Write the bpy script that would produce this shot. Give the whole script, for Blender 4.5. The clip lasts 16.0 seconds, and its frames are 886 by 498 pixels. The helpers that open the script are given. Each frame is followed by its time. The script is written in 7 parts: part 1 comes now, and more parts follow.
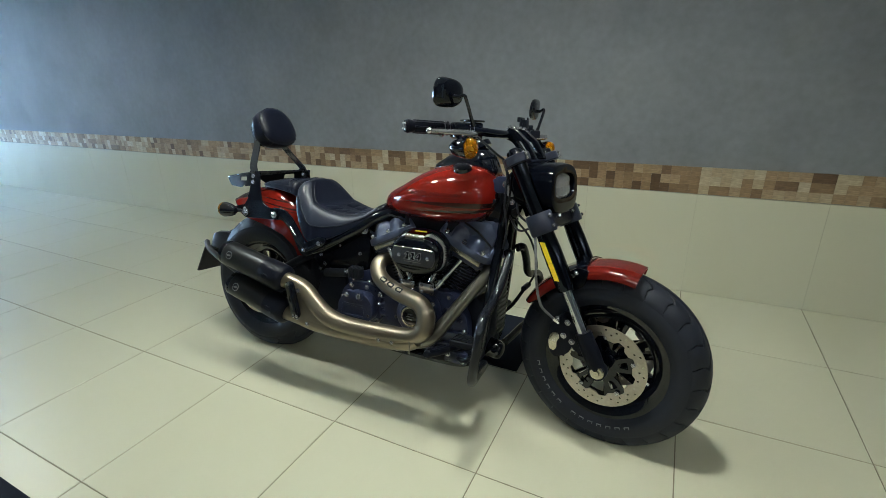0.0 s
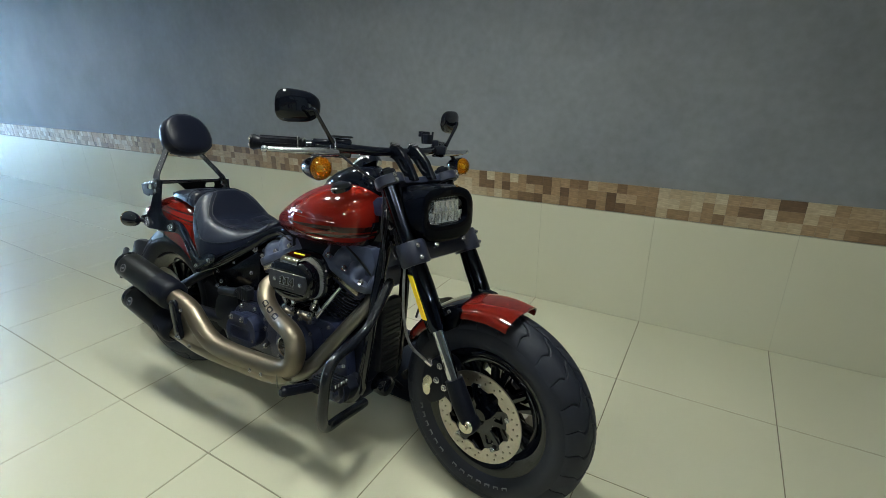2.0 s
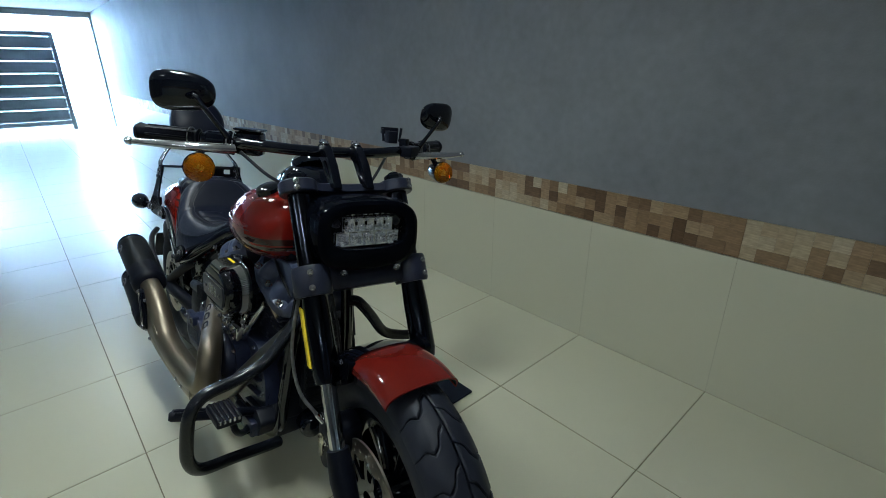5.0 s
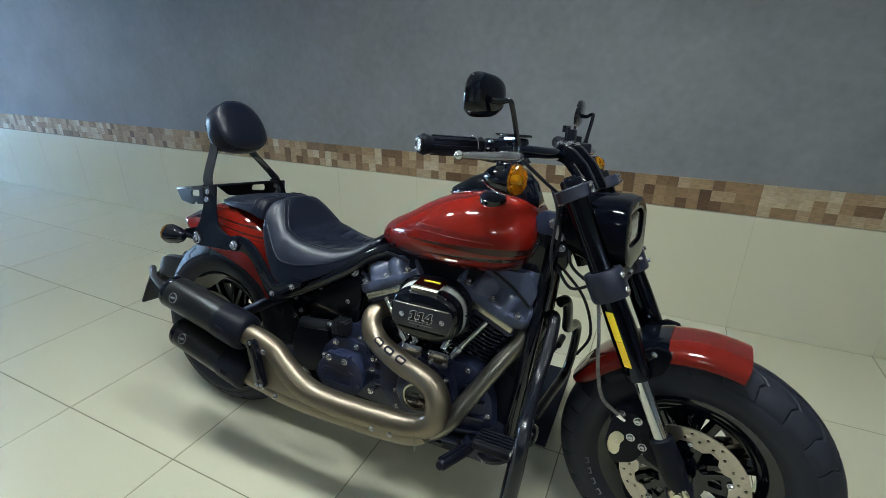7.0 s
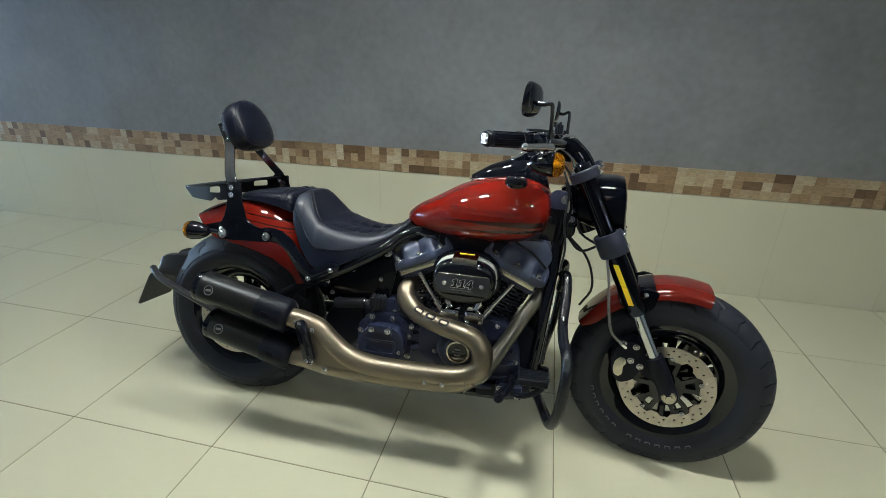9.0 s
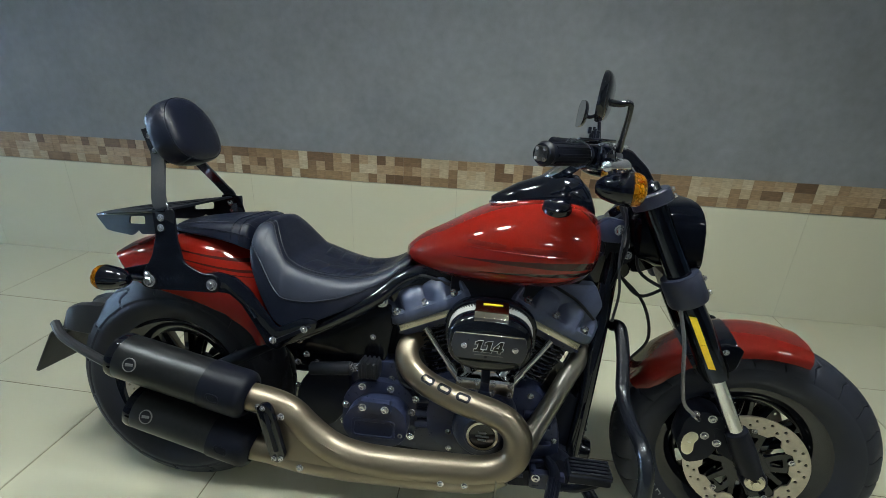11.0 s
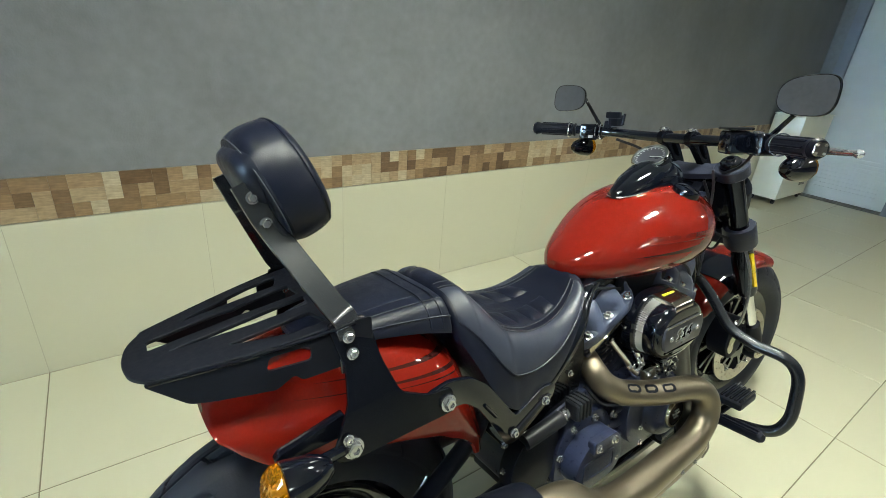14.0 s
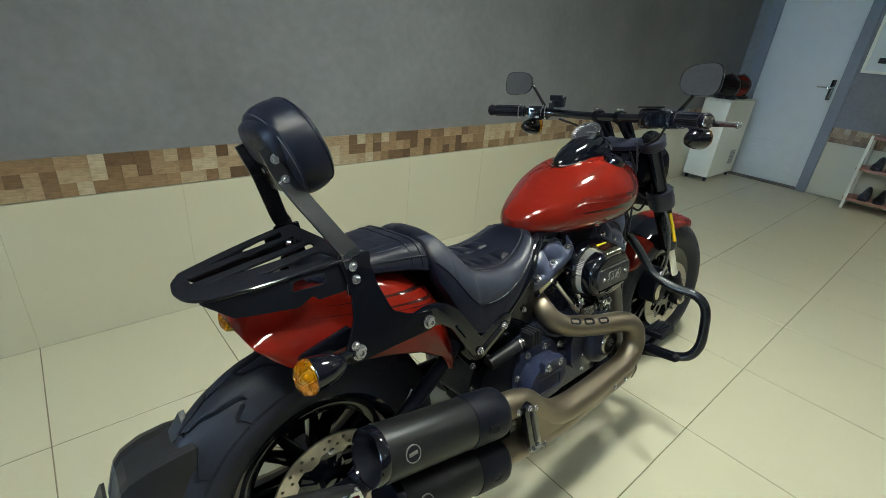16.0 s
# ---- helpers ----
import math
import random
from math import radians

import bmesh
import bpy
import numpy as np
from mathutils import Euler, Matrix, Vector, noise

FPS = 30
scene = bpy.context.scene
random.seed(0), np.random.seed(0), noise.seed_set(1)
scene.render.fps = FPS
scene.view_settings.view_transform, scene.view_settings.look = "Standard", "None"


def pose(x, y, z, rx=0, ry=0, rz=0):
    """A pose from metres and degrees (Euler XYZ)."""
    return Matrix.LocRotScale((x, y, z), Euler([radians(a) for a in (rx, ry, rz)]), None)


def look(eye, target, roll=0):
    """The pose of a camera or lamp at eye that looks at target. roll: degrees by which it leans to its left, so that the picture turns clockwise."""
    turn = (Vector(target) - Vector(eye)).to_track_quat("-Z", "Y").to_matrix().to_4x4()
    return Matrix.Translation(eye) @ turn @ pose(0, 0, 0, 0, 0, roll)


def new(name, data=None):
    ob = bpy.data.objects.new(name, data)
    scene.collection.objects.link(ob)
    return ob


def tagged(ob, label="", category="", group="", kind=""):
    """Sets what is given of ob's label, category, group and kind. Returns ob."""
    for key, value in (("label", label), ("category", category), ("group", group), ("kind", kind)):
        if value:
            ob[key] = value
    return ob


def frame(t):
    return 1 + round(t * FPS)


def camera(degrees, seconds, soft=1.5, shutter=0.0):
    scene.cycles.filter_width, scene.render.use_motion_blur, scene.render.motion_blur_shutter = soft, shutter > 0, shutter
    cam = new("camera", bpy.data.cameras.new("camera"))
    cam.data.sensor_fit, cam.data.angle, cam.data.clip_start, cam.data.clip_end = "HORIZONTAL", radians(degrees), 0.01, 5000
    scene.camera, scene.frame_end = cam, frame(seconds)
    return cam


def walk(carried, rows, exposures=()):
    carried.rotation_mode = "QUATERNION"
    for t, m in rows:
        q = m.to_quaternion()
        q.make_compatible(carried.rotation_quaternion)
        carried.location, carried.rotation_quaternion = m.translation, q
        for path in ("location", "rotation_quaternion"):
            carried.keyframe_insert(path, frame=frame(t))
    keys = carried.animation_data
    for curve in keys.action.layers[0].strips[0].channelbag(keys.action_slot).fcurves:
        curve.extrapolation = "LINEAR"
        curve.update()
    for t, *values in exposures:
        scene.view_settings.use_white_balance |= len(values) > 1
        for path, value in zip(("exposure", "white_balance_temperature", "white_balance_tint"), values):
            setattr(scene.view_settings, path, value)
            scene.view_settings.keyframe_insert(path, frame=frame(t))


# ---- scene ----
cam = camera(87.4, 16.0, soft=0.4, shutter=0.0)
PATH = [
    (0, (1.062, -1.113, 1.265), (0.216, 0.557, 0.561), -1.5),
    (0.5, (1.137, -1.066, 1.288), (0.3, 0.593, 0.548), -1.9),
    (1, (1.238, -1.022, 1.287), (0.372, 0.627, 0.556), -2.0),
    (1.5, (1.37, -0.94, 1.258), (0.49, 0.704, 0.537), -1.2),
    (2, (1.429, -0.702, 1.285), (0.47, 0.909, 0.586), -0.6),
    (2.5, (1.549, -0.49, 1.294), (0.486, 1.045, 0.579), -1.0),
    (3, (1.735, -0.315, 1.306), (0.519, 1.102, 0.59), -0.3),
    (3.2, (1.754, -0.235, 1.283), (0.483, 1.131, 0.562), -0.9),
    (4.2, (1.80, -0.03, 1.27), (0.36, 1.215, 0.54), -0.4),
    (5.3, (1.537, -0.14, 1.249), (0.212, 1.16, 0.506), 0.2),
    (5.5, (1.462, -0.228, 1.243), (0.196, 1.127, 0.493), 0.3),
    (6, (1.191, -0.348, 1.25), (0.051, 1.109, 0.491), 0.1),
    (6.5, (0.99, -0.508, 1.258), (0.023, 1.065, 0.49), 0.4),
    (7, (0.752, -0.693, 1.283), (-0.033, 0.981, 0.521), 0.2),
    (7.5, (0.561, -0.728, 1.266), (-0.08, 1.013, 0.52), 0.0),
    (8, (0.459, -0.82, 1.275), (-0.108, 0.955, 0.547), 0.5),
    (8.5, (0.454, -1.015, 1.294), (0.005, 0.786, 0.549), 0.6),
    (8.7, (0.46, -1.051, 1.32), (0.041, 0.744, 0.543), 1.0),
    (9.7, (0.44, -1.0, 1.30), (0.09, 0.815, 0.535), 1.6),
    (10.8, (0.289, -0.734, 1.267), (0.038, 1.101, 0.514), 2.3),
    (11, (0.234, -0.674, 1.271), (0.014, 1.159, 0.503), 2.3),
    (11.5, (0.092, -0.435, 1.264), (0.032, 1.421, 0.519), 2.3),
    (12, (-0.052, -0.306, 1.256), (0.123, 1.527, 0.476), 3.1),
    (12.5, (-0.337, -0.303, 1.273), (0.085, 1.488, 0.489), 3.5),
    (13, (-0.481, -0.213, 1.257), (0.182, 1.51, 0.489), 4.3),
    (13.5, (-0.613, -0.161, 1.256), (0.26, 1.459, 0.473), 4.2),
    (14, (-0.856, -0.17, 1.261), (0.238, 1.293, 0.444), 4.7),
    (14.5, (-1.094, -0.203, 1.301), (0.086, 1.188, 0.482), 5.3),
    (15, (-1.101, -0.237, 1.293), (0.118, 1.127, 0.485), 5.9),
    (15.5, (-1.058, -0.296, 1.289), (0.17, 1.053, 0.469), 5.7),
    (16, (-1.021, -0.33, 1.273), (0.202, 1.008, 0.428), 5.2),
]
EXPOSURE = [(0, 0.3, 6050, 10), (1.5, 0.3, 6100, 10), (3, 0.05, 5900, 10), (5.5, -0.45, 5600, 11), (6, -0.45, 5650, 11), (6.5, -0.05, 5650, 12), (7, 0.35, 5750, 12), (8.5, 0.4, 6150, 13), (11, 0.4, 5900, 12), (12.5, 1.0, 6050, 6), (14.5, 0.85, 6450, 8), (16, 0.45, 6350, 9)]
walk(cam, [(t, look(eye, target, roll)) for t, eye, target, roll in PATH], EXPOSURE)

# ---- light ----
world = bpy.data.worlds.new("sky")
scene.world = world
world.use_nodes = True
sky = world.node_tree.nodes.new("ShaderNodeTexSky")
sky.sky_type, sky.sun_disc = "NISHITA", False
sky.sun_elevation, sky.sun_rotation = radians(50), radians(200)
world.node_tree.links.new(sky.outputs[0], world.node_tree.nodes["Background"].inputs[0])
world.node_tree.nodes["Background"].inputs[1].default_value = 0.12

CEIL = 2.41
WALL_Y, BACK_Y, EAST_X, WEST_X = 1.8, -4.2, 5.32, -11.8


def area(name, m, sx, sy, watts, colour):
    d = bpy.data.lights.new(name, "AREA")
    d.shape, d.size, d.size_y, d.energy, d.color = "RECTANGLE", sx, sy, watts, colour
    d.spread = radians(150)
    ob = new(name, d)
    ob.matrix_world = m
    return ob


# ceiling panels: x, y, length along x, watts
# all out of view; the last three are added as fill light
PANELS = [(-1.22, 0.14, 0.26, 8.0), (-0.50, 0.14, 0.26, 8.0), (0.70, 0.30, 0.30, 18), (1.90, -0.90, 0.30, 2.5), (4.1, -1.5, 0.34, 12.5), (-4.2, 0.15, 0.34, 10), (0.6, -2.6, 0.34, 8)]
for px, py, pl, watts in PANELS:
    area("panel_light", pose(px, py, CEIL - 0.05), pl, 0.14, watts, (0.96, 1.0, 0.84))
scene.view_settings.exposure = 0.0

# ---- materials ----
def material(name, colour, rough=0.5, metal=0.0, coat=0.0, scale=40.0, vary=0.12, bump=0.0, bump_scale=None, rvary=0.1, obrand=0.0, spec=0.5):
    """A principled material with colour and roughness varied by two scales of noise, in object space."""
    m = bpy.data.materials.new(name)
    m.use_nodes = True
    nt = m.node_tree
    b = nt.nodes["Principled BSDF"]
    b.inputs["Metallic"].default_value = metal
    b.inputs["Coat Weight"].default_value = coat
    b.inputs["Specular IOR Level"].default_value = spec
    b.inputs["Coat Roughness"].default_value = 0.04
    co = nt.nodes.new("ShaderNodeTexCoord")
    n1 = nt.nodes.new("ShaderNodeTexNoise")
    n1.inputs["Scale"].default_value, n1.inputs["Detail"].default_value = scale, 6
    n2 = nt.nodes.new("ShaderNodeTexNoise")
    n2.inputs["Scale"].default_value, n2.inputs["Detail"].default_value = scale / 9, 3
    for n in (n1, n2):
        nt.links.new(co.outputs["Object"], n.inputs["Vector"])
    add = nt.nodes.new("ShaderNodeMath")
    add.operation = "ADD"
    nt.links.new(n1.outputs["Fac"], add.inputs[0])
    nt.links.new(n2.outputs["Fac"], add.inputs[1])
    last = add
    if obrand:
        info = nt.nodes.new("ShaderNodeObjectInfo")
        ma = nt.nodes.new("ShaderNodeMath")
        ma.operation, ma.inputs[1].default_value = "MULTIPLY_ADD", obrand
        nt.links.new(info.outputs["Random"], ma.inputs[0])
        nt.links.new(add.outputs[0], ma.inputs[2])
        last = ma
    ramp = nt.nodes.new("ShaderNodeMapRange")
    ramp.inputs["From Min"].default_value, ramp.inputs["From Max"].default_value = 0.6, 1.4 + obrand
    ramp.inputs["To Min"].default_value, ramp.inputs["To Max"].default_value = 1 - vary, 1 + vary
    nt.links.new(last.outputs[0], ramp.inputs["Value"])
    mul = nt.nodes.new("ShaderNodeVectorMath")
    mul.operation = "SCALE"
    mul.inputs[0].default_value = colour
    nt.links.new(ramp.outputs[0], mul.inputs["Scale"])
    nt.links.new(mul.outputs[0], b.inputs["Base Color"])
    rr = nt.nodes.new("ShaderNodeMapRange")
    rr.inputs["From Min"].default_value, rr.inputs["From Max"].default_value = 0.3, 0.7
    rr.inputs["To Min"].default_value, rr.inputs["To Max"].default_value = max(0.02, rough * (1 - rvary)), min(1, rough * (1 + rvary))
    nt.links.new(n1.outputs["Fac"], rr.inputs["Value"])
    nt.links.new(rr.outputs[0], b.inputs["Roughness"])
    if bump:
        n3 = nt.nodes.new("ShaderNodeTexNoise")
        n3.inputs["Scale"].default_value, n3.inputs["Detail"].default_value = bump_scale or scale * 4, 4
        nt.links.new(co.outputs["Object"], n3.inputs["Vector"])
        bp = nt.nodes.new("ShaderNodeBump")
        bp.inputs["Strength"].default_value, bp.inputs["Distance"].default_value = bump, 0.002
        nt.links.new(n3.outputs["Fac"], bp.inputs["Height"])
        nt.links.new(bp.outputs[0], b.inputs["Normal"])
    return m


def emissive(name, colour, strength):
    m = bpy.data.materials.new(name)
    m.use_nodes = True
    b = m.node_tree.nodes["Principled BSDF"]
    b.inputs["Base Color"].default_value = (*colour, 1)
    b.inputs["Emission Color"].default_value = (*colour, 1)
    b.inputs["Emission Strength"].default_value = strength
    return m


M_TILE = material("cream_floor_tile", (0.50, 0.483, 0.362), 0.30, scale=7, vary=0.028, rvary=0.06, obrand=0.3)
M_WTILE = material("cream_wall_tile", (0.54, 0.522, 0.402), 0.30, scale=2, vary=0.015, rvary=0.0, obrand=0.2)
M_GROUT = material("grey_brown_grout", (0.20, 0.175, 0.125), 0.9, scale=30, vary=0.3, bump=0.3)
M_GREY = material("grey_textured_wall", (0.178, 0.187, 0.203), 0.66, scale=22, vary=0.21, bump=0.55, bump_scale=160, rvary=0.2)
M_CEIL = material("white_ceiling_paint", (0.42, 0.42, 0.41), 0.85, scale=12, vary=0.03, bump=0.1)
M_FRAMEP = material("grey_blue_paint", (0.17, 0.19, 0.23), 0.5, scale=15, vary=0.08, bump=0.05)
M_DOOR = material("pale_grey_door_paint", (0.55, 0.59, 0.60), 0.45, scale=9, vary=0.04, bump=0.05)
M_WHITE = material("cream_white_enamel", (0.72, 0.72, 0.62), 0.35, scale=8, vary=0.03, bump=0.02)
M_BLACK = material("gloss_black_paint", (0.003, 0.004, 0.008), 0.08, coat=0.6, spec=0.28, scale=30, vary=0.2)
M_SATIN = material("satin_black_powder_coat", (0.0055, 0.0067, 0.0125), 0.42, spec=0.15, scale=120, vary=0.2, bump=0.08, bump_scale=700)
M_WRINK = material("grey_black_wrinkle_coat", (0.016, 0.019, 0.036), 0.36, spec=0.45, scale=90, vary=0.2, bump=0.2, bump_scale=900)
M_ROCK = material("blue_grey_wrinkle_coat", (0.052, 0.065, 0.118), 0.32, scale=90, vary=0.2, bump=0.15, bump_scale=900)
M_CASE = material("dark_engine_coat", (0.018, 0.023, 0.052), 0.30, scale=90, vary=0.2, bump=0.15, bump_scale=900, spec=0.4)
M_SIDE = material("dark_side_cover_paint", (0.003, 0.0035, 0.006), 0.12, scale=40, vary=0.2, spec=0.22)
M_BADGE = material("dull_grey_badge", (0.13, 0.13, 0.13), 0.45, scale=80)
M_STRAP = material("semi_gloss_black_coat", (0.012, 0.014, 0.020), 0.22, coat=0.8, spec=0.9, scale=20, vary=0.1, rvary=0.03)
M_GUARD = material("semi_gloss_black_tube", (0.007, 0.0085, 0.013), 0.26, spec=0.45, scale=20, vary=0.1, rvary=0.03)
M_TUBE = material("black_chrome_tube", (0.034, 0.039, 0.054), 0.12, metal=1.0, scale=40, vary=0.05, rvary=0.02)
M_SHROUD = material("black_lamp_shroud", (0.002, 0.0026, 0.005), 0.05, spec=0.09, scale=40, vary=0.2)
M_BRACKET = material("semi_gloss_black_bracket", (0.003, 0.0038, 0.007), 0.20, spec=0.2, scale=120, vary=0.2, bump=0.02, bump_scale=500)
M_DARKCHROME = material("polished_dark_metal", (0.46, 0.42, 0.37), 0.14, metal=1.0, scale=40, vary=0.05)
M_WGROUT = material("pale_wall_grout", (0.40, 0.38, 0.29), 0.8, scale=30, vary=0.15, bump=0.2)
M_FIN = material("dark_cylinder_fins", (0.022, 0.026, 0.046), 0.26, spec=0.7, scale=60, vary=0.15)
M_BRAID = material("braided_steel_hose", (0.20, 0.20, 0.21), 0.35, metal=0.7, scale=900, vary=0.5)
M_RACK = material("matt_black_rack_coat", (0.006, 0.007, 0.012), 0.60, spec=0.14, scale=120, vary=0.2, bump=0.08, bump_scale=700)
M_POLISH = material("polished_lever", (0.55, 0.56, 0.60), 0.18, metal=0.92, scale=60, vary=0.05)
M_RUBBER = material("black_tyre_rubber", (0.011, 0.0135, 0.024), 0.56, spec=0.38, scale=50, vary=0.25, bump=0.2, bump_scale=300)
M_GRIP = material("black_grip_rubber", (0.004, 0.0048, 0.010), 0.40, spec=0.16, scale=80, vary=0.2, bump=0.15, bump_scale=500)
M_SEAT = material("black_seat_leather", (0.0048, 0.0066, 0.0165), 0.36, spec=0.32, scale=60, vary=0.2, bump=0.16, bump_scale=900, rvary=0.2)
M_SEATG = material("dark_grey_seat_leather", (0.021, 0.026, 0.047), 0.44, spec=0.6, scale=60, vary=0.15, bump=0.16, bump_scale=900, rvary=0.15)
M_STITCH = material("grey_thread", (0.07, 0.072, 0.08), 0.8, scale=200)
M_CHROME = material("chrome", (0.75, 0.76, 0.78), 0.08, metal=1.0, scale=30, vary=0.05)
M_STEEL = material("brushed_disc_steel", (0.47, 0.43, 0.38), 0.32, metal=1.0, scale=140, vary=0.15, bump=0.1)
M_ALU = material("machined_aluminium", (0.62, 0.58, 0.48), 0.25, metal=1.0, scale=90, vary=0.1)
M_BRONZE = material("satin_bronze_exhaust", (0.235, 0.198, 0.148), 0.38, metal=0.9, scale=6, vary=0.08, bump=0.02, bump_scale=400, rvary=0.2)
M_DARKP = material("grey_steel_header", (0.20, 0.19, 0.165), 0.30, metal=0.9, scale=8, vary=0.08)
M_MUFF = material("matt_black_ceramic", (0.026, 0.028, 0.031), 0.36, metal=0.7, scale=70, vary=0.15, bump=0.05, bump_scale=600)
M_PLASTIC = material("black_plastic", (0.007, 0.008, 0.012), 0.45, spec=0.3, scale=60, vary=0.2, bump=0.1, bump_scale=500)
M_HUG = material("grey_black_moulded_plastic", (0.016, 0.017, 0.021), 0.42, spec=0.45, scale=60, vary=0.25, bump=0.12, bump_scale=500)
M_MAT = material("black_rubber_mat", (0.012, 0.015, 0.024), 0.9, spec=0.1, scale=60, vary=0.3, bump=0.3)
M_PAPER = material("pleated_filter", (0.46, 0.46, 0.45), 0.5, scale=60)
M_YELLOW = material("yellow_reflector", (0.95, 0.68, 0.03), 0.25, scale=120, vary=0.1)
M_YELLOW_DIM = material("dim_yellow_reflector", (0.92, 0.62, 0.03), 0.2, scale=120, vary=0.1)
M_CELL = material("bright_lamp_silvering", (0.90, 0.92, 0.97), 0.12, metal=0.85, scale=60, vary=0.03)
M_MIRROR = material("mirror_glass", (0.47, 0.48, 0.53), 0.02, metal=1.0, scale=10, vary=0.02)
M_WLET = material("raised_grey_letters", (0.17, 0.17, 0.18), 0.6, scale=100)
M_GREYP = material("pale_grey_figures", (0.50, 0.50, 0.50), 0.35, scale=100)
M_DIAL = material("grey_dial_face", (0.028, 0.030, 0.040), 0.3, scale=60)
M_REDEM = material("embossed_dark_red", (0.125, 0.008, 0.005), 0.25, coat=0.6, scale=40)
M_LAMP = emissive("panel_diffuser", (1.0, 0.98, 0.9), 25)
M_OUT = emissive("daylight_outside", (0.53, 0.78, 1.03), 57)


def glass(name, colour, rough=0.03, trans=1.0, bump=0.0):
    m = material(name, colour, rough, scale=60, vary=0.05, bump=bump, bump_scale=260)
    b = m.node_tree.nodes["Principled BSDF"]
    b.inputs["Transmission Weight"].default_value = trans
    b.inputs["IOR"].default_value = 1.45
    return m


M_AMBER = glass("amber_lens", (1.0, 0.41, 0.005), 0.02, 0.88, 0.0)
M_CLEAR = glass("clear_lamp_glass", (1.0, 1.0, 1.0), 0.01, 1.0)
M_CLEAR.node_tree.nodes["Principled BSDF"].inputs["IOR"].default_value = 1.15
M_SMOKE = glass("smoked_glass", (0.05, 0.03, 0.03), 0.05, 0.7)


def paint_with_stripes(name, bands):
    """Red gloss paint with dark tapering stripes: each band is z at x0, x0, slope, half height at the front, x of its tip, x where it is full."""
    m = material(name, (0.162, 0.0088, 0.0048), 0.22, coat=1.0, scale=300, vary=0.10, spec=0.03)
    nt = m.node_tree
    b = nt.nodes["Principled BSDF"]
    old = b.inputs["Base Color"].links[0].from_socket
    co = nt.nodes.new("ShaderNodeTexCoord")
    sep = nt.nodes.new("ShaderNodeSeparateXYZ")
    nt.links.new(co.outputs["Object"], sep.inputs[0])

    def math_node(op, a, c):
        n = nt.nodes.new("ShaderNodeMath")
        n.operation = op
        for k, v in ((0, a), (1, c)):
            if isinstance(v, (int, float)):
                n.inputs[k].default_value = v
            else:
                nt.links.new(v, n.inputs[k])
        return n.outputs[0]

    mask = None
    for z0, x0, slope, half, tip, full in bands:
        line = math_node("ADD", math_node("MULTIPLY", math_node("SUBTRACT", sep.outputs[0], x0), slope), z0)
        off = math_node("ABSOLUTE", math_node("SUBTRACT", sep.outputs[2], line), 0)
        r = nt.nodes.new("ShaderNodeMapRange")
        r.inputs["From Min"].default_value, r.inputs["From Max"].default_value = tip, full
        r.inputs["To Min"].default_value, r.inputs["To Max"].default_value = 0, half
        nt.links.new(sep.outputs[0], r.inputs["Value"])
        inside = math_node("LESS_THAN", off, r.outputs[0])
        mask = inside if mask is None else math_node("MAXIMUM", mask, inside)
    mix = nt.nodes.new("ShaderNodeMix")
    mix.data_type = "RGBA"
    nt.links.new(mask, mix.inputs["Factor"])
    nt.links.new(old, mix.inputs[6])
    mix.inputs[7].default_value = (0.036, 0.008, 0.007, 1)
    nt.links.new(mix.outputs[2], b.inputs["Base Color"])
    return m


M_RED = paint_with_stripes("red_paint_tank", [(0.812, 1.10, 0.02, 0.009, 0.80, 1.06), (0.790, 1.10, 0.06, 0.006, 0.86, 1.1)])
M_RED2 = paint_with_stripes("red_paint_rear_fender", [(0.752, 0.08, -0.10, 0.0042, 0.0, 0.25), (0.732, 0.08, -0.13, 0.0034, -0.03, 0.25), (0.722, 0.08, -0.14, 0.0012, 0.04, 0.25)])
M_RED3 = material("red_paint_front_fender", (0.122, 0.009, 0.0058), 0.22, coat=1.0, scale=300, vary=0.10, spec=0.03)


